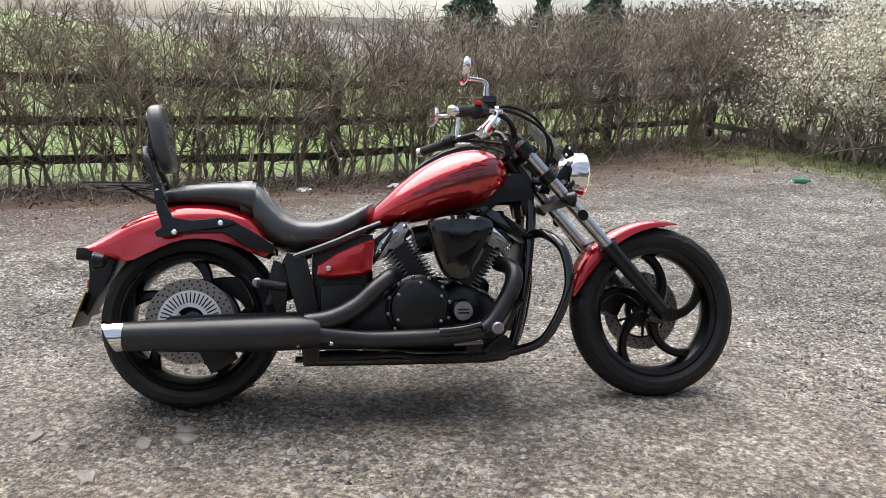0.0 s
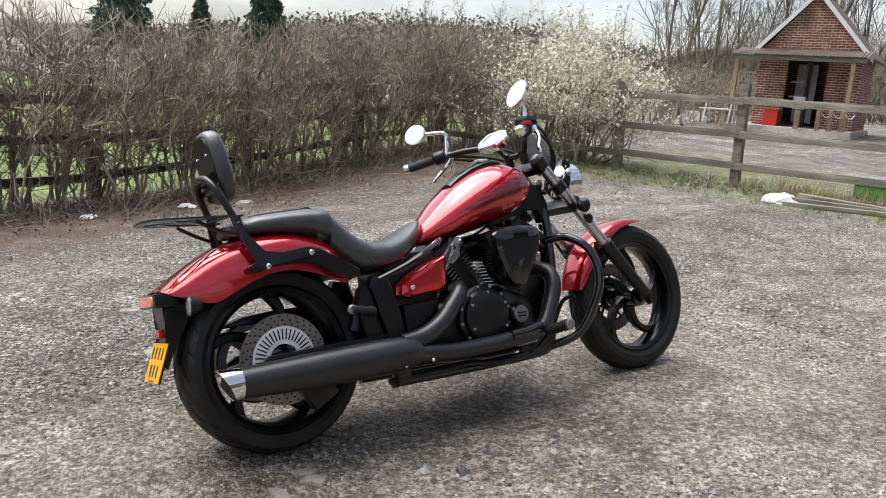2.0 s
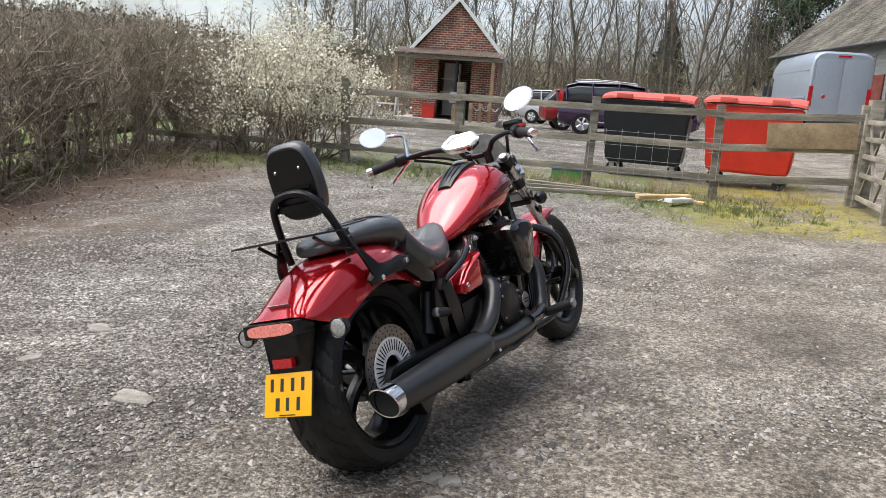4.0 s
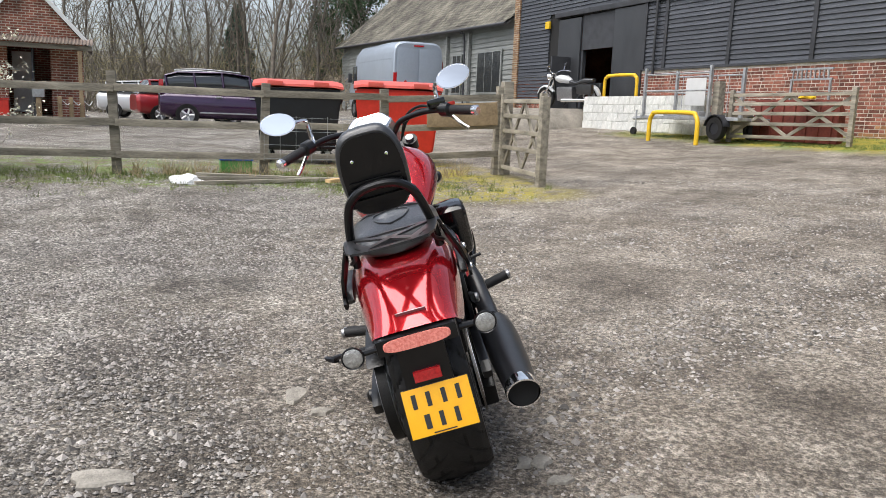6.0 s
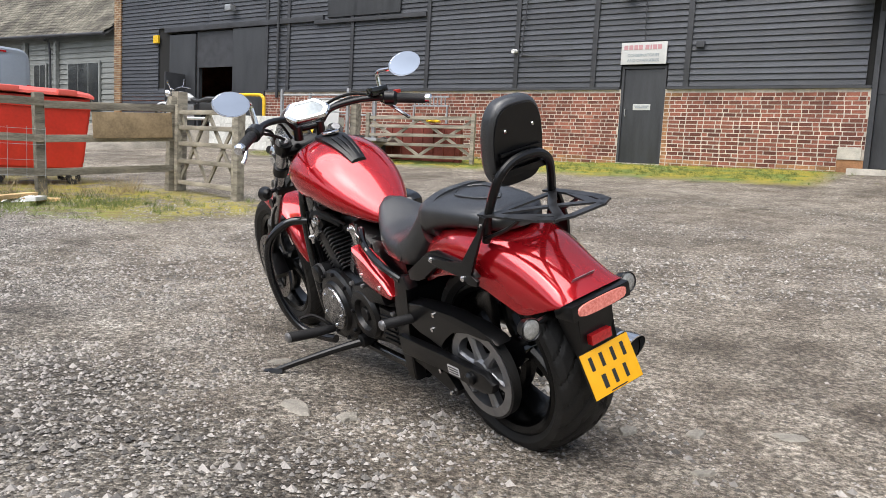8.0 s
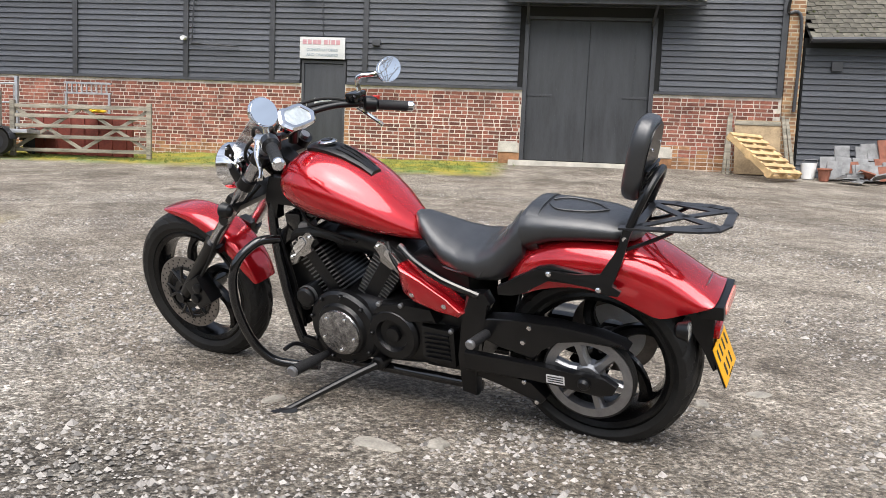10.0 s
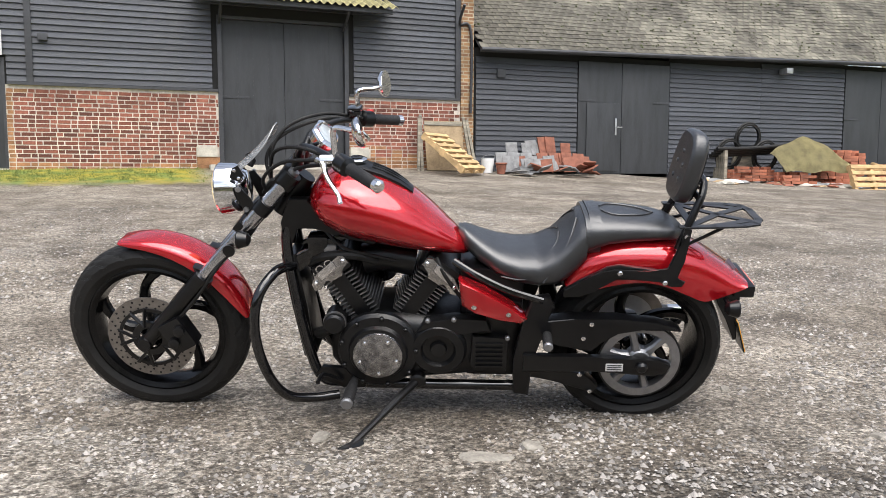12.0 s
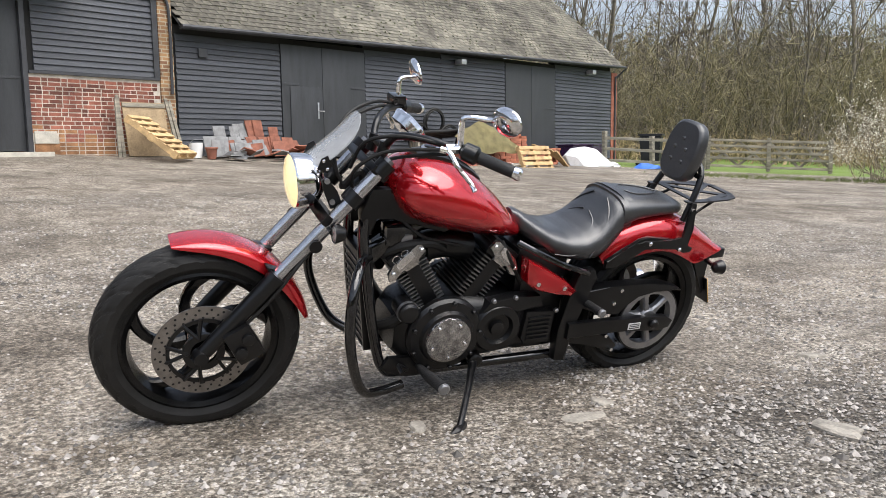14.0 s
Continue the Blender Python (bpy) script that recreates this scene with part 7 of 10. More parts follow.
def rail_fence(points, material, label, w=0.11, rails=RAILS, hpost=1.22, tilt=(0.0, 0.0)):
    f = holder("fence", Matrix(), label, "fence")
    for i, (x, y) in enumerate(points):
        post_at(x, y, hpost + random.uniform(-0.04, 0.06), w, material, f, lean=(random.uniform(-2, 2), random.uniform(-2, 2)), turn=-52)
    for i, ((x0, y0), (x1, y1)) in enumerate(zip(points, points[1:])):
        k0, k1 = (tilt[0] + (tilt[1] - tilt[0]) * j / (len(points) - 1) for j in (i, i + 1))
        for r in rails:
            n = Vector((y1 - y0, -(x1 - x0), 0)).normalized() * 0.075
            if (n.x * (0.3 - x0) + n.y * (3.6 - y0)) < 0:
                n = -n
            bar_between((x0 + n.x, y0 + n.y, hgt(x0, y0) + k0 + r + random.uniform(-0.015, 0.015)), (x1 + n.x, y1 + n.y, hgt(x1, y1) + k1 + r + random.uniform(-0.015, 0.015)), 0.09, 0.035, material, f, "rail")
    return f


FD = Vector((-0.617, 0.787))
fence_pts = [(8.22, 5.82), (7.2, 7.12), (6.17, 8.42), (5.05, 9.84), (4.0, 11.2), (2.95, 12.55), (1.87, 13.9)]
fence = rail_fence(fence_pts, M_TIMBER, "weathered grey timber post and rail fence on grassy ground", tilt=(0.06, -0.07))
HD = Vector((0.714, 0.70))
hp = [(1.87 - HD.x * k * 2.1, 13.9 - HD.y * k * 2.1) for k in range(0, 9)]
old_fence = rail_fence(hp, M_OLDRAIL, "dark wet timber rail fence inside the hedge", 0.12)
p3, p4 = fence_pts[1], fence_pts[0]
bar_between((8.06, 5.78, hgt(*p4) + 0.88), (7.42, 6.60, hgt(*p3) + 0.88), 0.32, 0.02, M_PLY, fence, "board")
post_at(8.28, 5.72, 1.33, 0.15, M_TIMBER, fence, "gate_post", turn=-50)


def field_gate(name, p, q, zp, zq, label, material, n=5, hh=1.15, diag=True, endw=0.11, bar=0.075):
    g = holder(name, Matrix(), label, "gate")
    for k in range(n):
        r = 0.14 + (hh - 0.18) * (k / (n - 1)) ** 0.85
        bar_between((p[0], p[1], zp + r), (q[0], q[1], zq + r), bar, 0.03, material, g, "bar")
    for (x, y), z in ((p, zp), (q, zq)):
        ob = part("stile", box(-endw / 2, endw / 2, -0.04, 0.04, 0.02, hh + 0.06, 0.008), material, g)
        ob.matrix_local = pose(x, y, z, 0, 0, math.degrees(math.atan2(q[1] - p[1], q[0] - p[0])))
    if diag:
        mx, my, mz = (p[0] + q[0]) / 2, (p[1] + q[1]) / 2, (zp + zq) / 2
        off = Vector((-(q[1] - p[1]), q[0] - p[0], 0)).normalized() * 0.035
        for a, b in (((p[0], p[1], zp + 0.16), (mx, my, mz + hh - 0.05)), ((q[0], q[1], zq + 0.16), (mx, my, mz + hh - 0.05)), ((p[0], p[1], zp + hh - 0.06), (mx, my, mz + 0.16)), ((q[0], q[1], zq + hh - 0.06), (mx, my, mz + 0.16))):
            bar_between(Vector(a) + off, Vector(b) + off, bar * 0.95, 0.025, material, g, "brace")
    return g


gate = field_gate("gate", (8.1, 5.7), (6.92, 4.84), hgt(8.1, 5.7), hgt(6.92, 4.84), "open weathered grey timber field gate", M_TIMBER, 5, 1.1, endw=0.075, bar=0.058)
post_at(6.87, 4.8, 1.12, 0.1, M_TIMBER, gate, "end_post", turn=35)
# wire along the fence
for k in range(4):
    z0 = 0.25 + 0.18 * k
    a, b = fence_pts[1], fence_pts[2]
    part("wire", tube([(a[0] - 0.1, a[1] - 0.08, hgt(*a) + z0), (b[0] - 0.1, b[1] - 0.08, hgt(*b) + z0)], 0.003, 4, 1), M_GALV, fence)
for k in range(9):
    f = k / 8
    a, b = fence_pts[1], fence_pts[2]
    x, y = a[0] + (b[0] - a[0]) * f - 0.1, a[1] + (b[1] - a[1]) * f - 0.08
    part("wire", tube([(x, y, hgt(x, y) + 0.22), (x, y, hgt(x, y) + 0.82)], 0.0025, 4, 1), M_GALV, fence)


# ---- bare growth ----
def unit(v):
    return v / (np.linalg.norm(v) + 1e-9)


def grow(rng, p, d, length, r, n, wob, up=0.0):
    """A wandering run of n segments from p along d."""
    segs = []
    step = length / n
    for k in range(n):
        d = unit(d + rng.normal(size=3) * wob + np.array([0, 0, up]))
        q = p + d * step
        r2 = r * (1 - 0.75 * (k + 1) / n)
        segs.append((*p, *q, max(r * (1 - 0.75 * k / n), 0.0012), max(r2, 0.001)))
        p = q
    return segs


def hedge_mesh(name, line, spacing, top, width, seed, density=1.0, thick=1.0, label="", sparse_low=True):
    rng = np.random.default_rng(seed)
    (x0, y0), (x1, y1) = line
    L_ = math.hypot(x1 - x0, y1 - y0)
    dx, dy = (x1 - x0) / L_, (y1 - y0) / L_
    big, small = [], []
    s = 0.0
    while s < L_:
        s += spacing * rng.uniform(0.4, 1.6)
        off = rng.normal() * width * 0.3
        x, y = x0 + dx * s - dy * off, y0 + dy * s + dx * off
        z = hgt(x, y) - 0.03
        ht = top * rng.uniform(0.9, 1.06)
        d0 = unit(np.array([rng.normal() * 0.18, rng.normal() * 0.18, 1.0]))
        trunk = grow(rng, np.array([x, y, z]), d0, ht * rng.uniform(0.6, 0.9), rng.uniform(0.008, 0.022) * thick, 6, 0.16, 0.1)
        big += trunk
        for _ in range(int(17 * density)):
            t = trunk[min(int(abs(rng.normal(0.62, 0.32)) * 6), 5)]
            p = np.array(t[0:3]) + (np.array(t[3:6]) - np.array(t[0:3])) * rng.uniform()
            if p[2] < z + 0.3 and rng.uniform() < 0.3:
                continue
            a = rng.uniform(0, 2 * math.pi)
            d = unit(np.array([math.cos(a) * 0.8, math.sin(a) * 0.8, rng.uniform(0.15, 1.1)]))
            ln = rng.uniform(0.3, 0.75)
            br = grow(rng, p, d, ln, rng.uniform(0.004, 0.008) * thick, 3, 0.25, 0.08)
            small += br
            for _ in range(6):
                b = br[rng.integers(0, 3)]
                p2 = np.array(b[3:6])
                if p2[2] > z + ht * 1.0:
                    continue
                small += grow(rng, p2, unit(rng.normal(size=3) * 0.8 + np.array([0, 0, 0.75])), rng.uniform(0.12, 0.38), 0.0042 * thick, 2, 0.3, 0.1)
    small = np.array(small)
    # cut level along the top, as a flailed hedge is
    lim = height(small[:, 0], small[:, 1]) + top * (1.0 + 0.05 * np.sin(small[:, 0] * 1.7) + 0.04 * np.sin(small[:, 1] * 4.1))
    small = small[small[:, 5] < lim]
    v1, f1 = bars(big, 4)
    v2, f2 = bars(small, 3)
    ob = mesh_np(name, np.concatenate([v1, v2]), np.concatenate([f1, f2 + len(v1)]), M_HEDGE)
    return tagged(ob, label, "hedge", kind="stuff")


def hline(u):
    return (-2.45 + 0.714 * u, 9.7 + 0.70 * u)


def off(p, d):
    return (p[0] + 0.70 * d, p[1] - 0.714 * d)


hedge_mesh("hedge", (off(hline(-13), 0.25), off(hline(7.5), 0.25)), 0.058, 2.1, 0.9, 11, 1.3, 1.1, "tall leafless brown hawthorn hedge")
hedge_mesh("hedge", (off(hline(7.5), 0.0), hline(30)), 0.25, 1.9, 1.3, 12, 1.0, 2.1, "leafless brown hawthorn hedge running off behind the fence")
rngp = np.random.default_rng(21)
# brambles and dead stalks at the hedge foot
st = []
for _ in range(1500):
    u, o = rngp.uniform(-13, 7), rngp.uniform(0.3, 1.5)
    x, y = off(hline(u), o)
    a = rngp.uniform(0, 2 * math.pi)
    st += grow(rngp, np.array([x, y, hgt(x, y)]), unit(np.array([math.cos(a), math.sin(a), rngp.uniform(0.3, 1.6)])), rngp.uniform(0.2, 0.8), 0.004, 4, 0.25, -0.12)
v, f = bars(st, 3)
tagged(mesh_np("bramble", v, f, M_HEDGE), "thin brown brambles at the foot of the hedge", "bramble", kind="stuff")
# leaf litter
pts = []
for _ in range(15000):
    u, o = rngp.uniform(-13, 6.5), abs(rngp.normal(0.6, 0.75))
    x, y = off(hline(u), o)
    pts.append((x, y, hgt(x, y) + rngp.uniform(0.004, 0.03)))
v, f = leaves(pts, 0.014, rngp)
tagged(mesh_np("leaf_litter", v, f, M_LEAF), "brown dead leaves along the hedge", "leaves", kind="stuff")


def bush(name, c, r, h, seed, n, label, flowers=0):
    rng = np.random.default_rng(seed)
    segs, tips = [], []
    z = hgt(c[0], c[1])
    for _ in range(n):
        a, e = rng.uniform(0, 2 * math.pi), rng.uniform(0.35, 1.5)
        p = np.array([c[0] + rng.normal() * r * 0.25, c[1] + rng.normal() * r * 0.25, z])
        d = np.array([math.cos(a) * math.cos(e), math.sin(a) * math.cos(e), math.sin(e)])
        ln = rng.uniform(0.6, 1.05) * (r * math.cos(e) + h * math.sin(e))
        st_ = grow(rng, p, d, ln, rng.uniform(0.008, 0.018), 7, 0.16, 0.03)
        segs += st_
        for _ in range(9):
            b = st_[rng.integers(2, 7)]
            tw = grow(rng, np.array(b[3:6]), unit(np.array(d) + rng.normal(size=3) * 0.6), rng.uniform(0.2, 0.6), 0.004, 3, 0.3, 0.05)
            segs += tw
            tips += [np.array(s[3:6]) for s in tw]
            for _ in range(2):
                t2 = grow(rng, np.array(tw[1][3:6]), unit(rng.normal(size=3)), rng.uniform(0.1, 0.25), 0.0028, 2, 0.3)
                segs += t2
                tips += [np.array(s[3:6]) for s in t2]
    v, f = bars(segs, 3)
    h_ = holder(name, Matrix(), label, "bush")
    mesh_np("branchwork", v, f, M_HEDGE, h_)
    if flowers:
        tips = np.array(tips)
        keep = tips[:, 2] > z + h * 0.22
        tips = tips[keep]
        idx = rng.integers(0, len(tips), flowers)
        pts_ = tips[idx] + rng.normal(size=(flowers, 3)) * 0.035
        v, f = leaves(pts_, 0.021, rng)
        ob = mesh_np("blossom", v, f, M_BLOSSOM, h_)
        tagged(ob, "small white blossom")
    return h_


bush("blackthorn_bush", (3.6, 11.95), 1.1, 1.75, 31, 70, "blackthorn bush in white blossom beside the fence", 17000)
bush("blackthorn_bush", (3.0, 12.6), 0.75, 1.85, 32, 45, "blackthorn bush in white blossom beside the fence", 3500)
bush("shrub", (-10.9, -12.6), 1.5, 1.9, 33, 55, "leafless shrub with some pale blossom by the far gate", 3500)
bush("shrub", (-11.6, -11.2), 1.4, 1.6, 34, 50, "leafless shrub with some pale blossom by the far gate", 2500)


def bare_tree(seed, h, spread=0.5, trunk_r=0.16, n_main=13, ivy=False, twig=1.0):
    """Meshes for a leafless tree: trunk with limbs, and a crown of twigs."""
    rng = np.random.default_rng(seed)
    trunk = grow(rng, np.zeros(3), np.array([0, 0, 1.0]), h * 0.95, trunk_r, 9, 0.06, 0.08)
    limbs, twigs = [], []
    for k in range(n_main):
        f = rng.uniform(0.16, 0.97)
        t = trunk[min(int(f * 9), 8)]
        p = np.array(t[0:3]) + (np.array(t[3:6]) - np.array(t[0:3])) * rng.uniform()
        a = rng.uniform(0, 2 * math.pi)
        d = unit(np.array([math.cos(a) * spread, math.sin(a) * spread, rng.uniform(0.5, 1.1)]))
        ln = h * rng.uniform(0.18, 0.4) * (1.1 - 0.6 * f)
        lb = grow(rng, p, d, ln, trunk_r * 0.34 * (1.1 - 0.6 * f), 6, 0.14, 0.07)
        limbs += lb
        for _ in range(5):
            b = lb[rng.integers(1, 6)]
            br = grow(rng, np.array(b[3:6]), unit(d + rng.normal(size=3) * 0.55), ln * rng.uniform(0.25, 0.55), 0.018 * twig, 4, 0.18, 0.06)
            twigs += br
            for _ in range(3):
                c = br[rng.integers(0, 4)]
                twigs += grow(rng, np.array(c[3:6]), unit(d * 0.5 + rng.normal(size=3) * 0.6 + np.array([0, 0, 0.3])), rng.uniform(0.3, 1.0), 0.009 * twig, 3, 0.22, 0.05)
    v1, f1 = bars(trunk + limbs, 6)
    v2, f2 = bars(twigs, 3)
    return (v1, f1), (v2, f2)


tree_kinds = []
for i, (h, sp, tr, nm) in enumerate(((13, 0.35, 0.105, 20), (11, 0.5, 0.09, 20), (15, 0.3, 0.12, 22), (9, 0.75, 0.09, 22))):
    (v1, f1), (v2, f2) = bare_tree(100 + i, h, sp, tr, nm, twig=1.25)
    t_ = holder("tree", pose(0, -300 - 20 * i, 0), "tall leafless tree with grey-brown bark and fine twigs", "tree", "bare trees round the yard")
    mesh_np("trunk", v1, f1, M_BARK, t_, True)
    mesh_np("crown", v2, f2, M_TWIG, t_)
    tree_kinds.append(t_)
rt_ = random.Random(77)


def plant(kind, x, y, s):
    src = tree_kinds[kind]
    if not src.get("used"):
        src["used"] = 1
        src.matrix_basis = pose(x, y, hgt(x, y) - 0.1, 0, 0, rt_.uniform(0, 360)) @ Matrix.Scale(s, 4)
        return src
    ob = copy_thing(src, Matrix())
    ob.matrix_basis = pose(x, y, hgt(x, y) - 0.1, rt_.uniform(-3, 3), rt_.uniform(-3, 3), rt_.uniform(0, 360)) @ Matrix.Scale(s, 4)
    return ob


def polar(az, d):
    return 0.0 + d * math.cos(radians(az)), 3.0 + d * math.sin(radians(az))


# the belt of trees behind the brick hut and the cars
for k in range(34):
    az = 24 + 40 * (k + rt_.uniform(-0.4, 0.4)) / 33
    plant(rt_.choice((0, 0, 1, 2, 2)), *polar(az, rt_.uniform(44, 66)), rt_.uniform(0.8, 1.15))
# thinner trees along the far field
for k in range(13):
    az = 64 + 19 * (k + rt_.uniform(-0.4, 0.4)) / 12
    plant(rt_.choice((1, 3, 0)), *polar(az, rt_.uniform(85, 110)), rt_.uniform(0.75, 1.0))
# the wood behind the far gates
for k in range(36):
    az = 236 + 29 * (k + rt_.uniform(-0.5, 0.5)) / 35
    plant(rt_.choice((0, 1, 2, 3, 3)), *polar(az, rt_.uniform(33, 58)), rt_.uniform(0.75, 1.2))
# undergrowth in both
def thicket(name, az0, az1, d0, d1, n, seed, hh, label, material=M_TWIG, r0=0.02):
    rng = np.random.default_rng(seed)
    segs = []
    for _ in range(n):
        x, y = polar(rng.uniform(az0, az1), rng.uniform(d0, d1))
        a = rng.uniform(0, 2 * math.pi)
        b = grow(rng, np.array([x, y, hgt(x, y)]), unit(np.array([math.cos(a) * 0.5, math.sin(a) * 0.5, 1])), rng.uniform(0.4, 1.0) * hh, r0, 5, 0.2 if hh < 5 else 0.05, 0.02)
        segs += b
        for _ in range(7):
            c = b[rng.integers(1, 5)]
            segs += grow(rng, np.array(c[3:6]), unit(rng.normal(size=3) + np.array([0, 0, 0.6])), rng.uniform(0.3, 1.1) * min(hh * 0.4, 2.2), 0.01 if hh < 5 else 0.016, 3, 0.25)
    v_, f_ = bars(segs, 3)
    return tagged(mesh_np(name, v_, f_, material), label, "undergrowth", kind="stuff")


thicket("undergrowth", 234, 268, 29, 46, 450, 51, 3.2, "tangled leafless undergrowth in the wood")
thicket("undergrowth", 22, 62, 42, 60, 450, 52, 2.6, "tangled leafless undergrowth under the trees")
M_BRUSH = mat("olive_brush_twig", (0.20, 0.175, 0.10), 0.95, island=0.5, vary=0.3, scale=0.6)
thicket("brushwood", 234, 268, 31, 52, 1300, 57, 7.0, "dense olive-brown brushwood filling the wood", M_BRUSH, 0.022)
thicket("brushwood", 20, 62, 45, 66, 700, 58, 6.0, "dense brown brushwood under the trees", M_BRUSH, 0.022)
thicket("saplings", 20, 63, 46, 64, 520, 54, 9.5, "crowded tall leafless saplings behind the yard", M_BARK, 0.05)
thicket("saplings", 236, 266, 40, 56, 260, 55, 9.0, "crowded tall leafless saplings in the wood", M_BARK, 0.045)
thicket("dead_grass", 236, 266, 27.5, 32, 420, 53, 1.3, "tall dead straw-coloured grass before the wood", M_DRYGRASS)


def conifer(x, y, h, r, seed, n=5200):
    rng = np.random.default_rng(seed)
    z0 = hgt(x, y)
    c = holder("conifer", pose(x, y, z0), "dark green conifer standing beyond the hedge", "tree", "conifers beyond the hedge")
    v_, f_ = bars([(0, 0, 0, 0, 0, h * 0.97, 0.16, 0.02)], 8)
    mesh_np("trunk", v_, f_, M_BARK, c)
    f = rng.uniform(0.06, 1, n) ** 0.8
    a = rng.uniform(0, 2 * math.pi, n)
    lob = 0.75 + 0.25 * np.sin(a * 5 + f * 23) + 0.12 * np.sin(f * 60)
    rad = r * (1.03 - f) * lob * rng.uniform(0.35, 1.0, n) ** 0.5
    pts_ = np.stack([rad * np.cos(a), rad * np.sin(a), f * h - rad * 0.25], axis=1)
    v_, f2 = leaves(pts_, 0.16, rng)
    mesh_np("crown", v_, f2, M_CONIFER, c)


conifer(*polar(103.0, 62), 9.4, 3.9, 61, 9000)
conifer(*polar(97.8, 70), 7.0, 2.1, 62)
conifer(*polar(93.4, 62), 8.6, 3.3, 63, 8000)
conifer(*polar(37, 62), 8.0, 3.0, 64)


def evergreen(x, y, h, r, seed, n=9000):
    """A broad ivy-clad tree: clumps of small dark leaves round a trunk and its limbs."""
    rng = np.random.default_rng(seed)
    c = holder("ivy_clad_tree", pose(x, y, hgt(x, y)), "broad dark tree clad in ivy beyond the yard", "tree")
    segs = grow(rng, np.zeros(3), np.array([0, 0, 1.0]), h * 0.9, 0.22, 8, 0.05)
    cl = []
    for _ in range(26):
        t = segs[rng.integers(1, 8)]
        a = rng.uniform(0, 2 * math.pi)
        lb = grow(rng, np.array(t[3:6]), unit(np.array([math.cos(a), math.sin(a), rng.uniform(0.2, 1.0)])), r * rng.uniform(0.5, 1.0), 0.06, 4, 0.2, 0.05)
        segs = segs + lb
        cl += [np.array(q[3:6]) for q in lb[1:]]
    v_, f_ = bars(segs, 6)
    mesh_np("trunk", v_, f_, M_BARK, c)
    cl = np.array(cl)
    pts_ = cl[rng.integers(0, len(cl), n)] + rng.normal(size=(n, 3)) * 0.38
    v_, f_ = leaves(pts_, 0.11, rng)
    mesh_np("crown", v_, f_, M_IVY, c)


evergreen(*polar(27.5, 56), 9.5, 3.4, 65)
evergreen(*polar(30.5, 60), 8.0, 2.8, 66, 7000)

# clipped far hedges and the wooded hill
M_FARCROWN = mat("far_bare_crown", (0.17, 0.145, 0.11), 1.0, island=0.5)
hedge_mesh("far_hedge", (polar(22, 40), polar(36, 41)), 0.3, 2.0, 1.6, 71, 1.0, 3.0, "clipped brown hedge beyond the cars")


def hill(name, c, rx, ry, h, turn, label, seed, crowns=0, tall=5.0):
    bm = bmesh.new()
    n = 44
    grid = []
    for i in range(n + 1):
        row_ = []
        for j in range(n + 1):
            u, w = -1 + 2 * i / n, -1 + 2 * j / n
            f = max(0.0, 1 - u * u) ** 1.2 * max(0.0, 1 - w * w) ** 1.2
            z = h * f + noise.noise(Vector((u * 9, w * 9, seed))) * h * 0.09 * (f > 0.02) - 0.6
            p = pose(c[0], c[1], hgt(*c), 0, 0, turn) @ Vector((u * rx, w * ry, z))
            row_.append(bm.verts.new(p))
        grid.append(row_)
    for i in range(n):
        for j in range(n):
            bm.faces.new((grid[i][j], grid[i + 1][j], grid[i + 1][j + 1], grid[i][j + 1]))
    if crowns:
        rng = np.random.default_rng(seed + 700)
        pts_ = []
        for _ in range(crowns):
            u, w = rng.uniform(-0.8, 0.8, 2)
            f = max(0.0, 1 - u * u) ** 1.2 * max(0.0, 1 - w * w) ** 1.2
            lump = 0.55 + 0.45 * math.sin(u * 61 + seed) * math.sin(w * 23 + 1.3)
            pts_.append(tuple(pose(c[0], c[1], hgt(*c), 0, 0, turn) @ Vector((u * rx, w * ry, h * f - 0.6 + tall * lump * rng.uniform(0.0, 1.0) ** 0.7))))
        v_, f_ = leaves(pts_, 0.75, rng)
        tagged(mesh_np("far_crowns", v_, f_, M_FARCROWN), "leafless brown crowns of a distant wood", "wood", kind="stuff")
    return tagged(finish(bm, name, M_FARWOOD), label, "hill", kind="structure")


hill("far_hill", polar(80, 330), 150, 60, 19, -10, "distant wooded hill", 3, 9000, 8.0)
hill("far_hill", polar(104, 420), 220, 60, 9, 14, "distant wooded hill", 9)
hill("far_hill", polar(48, 300), 170, 60, 18, -40, "distant wooded hill", 5)
# this last far hill is an added backdrop that darkens the gaps in the wood
hill("far_hill", polar(252, 150), 90, 40, 17, 160, "distant wooded hill", 6, 9000, 8.0)
hill("earth_bank", polar(60.5, 66), 11, 6, 4.2, -30, "brown scrubby bank behind the hedge", 7, 1500, 0.9)

# ---- grass tufts along the fence, the barn and the far gate ----
def tufts(name, spots, n, seed, hh, material, label):
    rng = np.random.default_rng(seed)
    segs = []
    for _ in range(n):
        (x0, y0), (x1, y1), w = spots[rng.integers(0, len(spots))]
        f = rng.uniform()
        x, y = x0 + (x1 - x0) * f + rng.normal() * w, y0 + (y1 - y0) * f + rng.normal() * w
        z = hgt(x, y) - 0.005
        for _ in range(7):
            d = unit(np.array([rng.normal() * 0.5, rng.normal() * 0.5, 1]))
            l_ = hh * rng.uniform(0.4, 1.2)
            px, py = x + rng.normal() * 0.03, y + rng.normal() * 0.03
            segs.append((px, py, z, px + d[0] * l_, py + d[1] * l_, z + d[2] * l_, 0.0035, 0.0008))
    v_, f_ = bars(segs, 3)
    return tagged(mesh_np(name, v_, f_, material), label, "grass", kind="stuff")


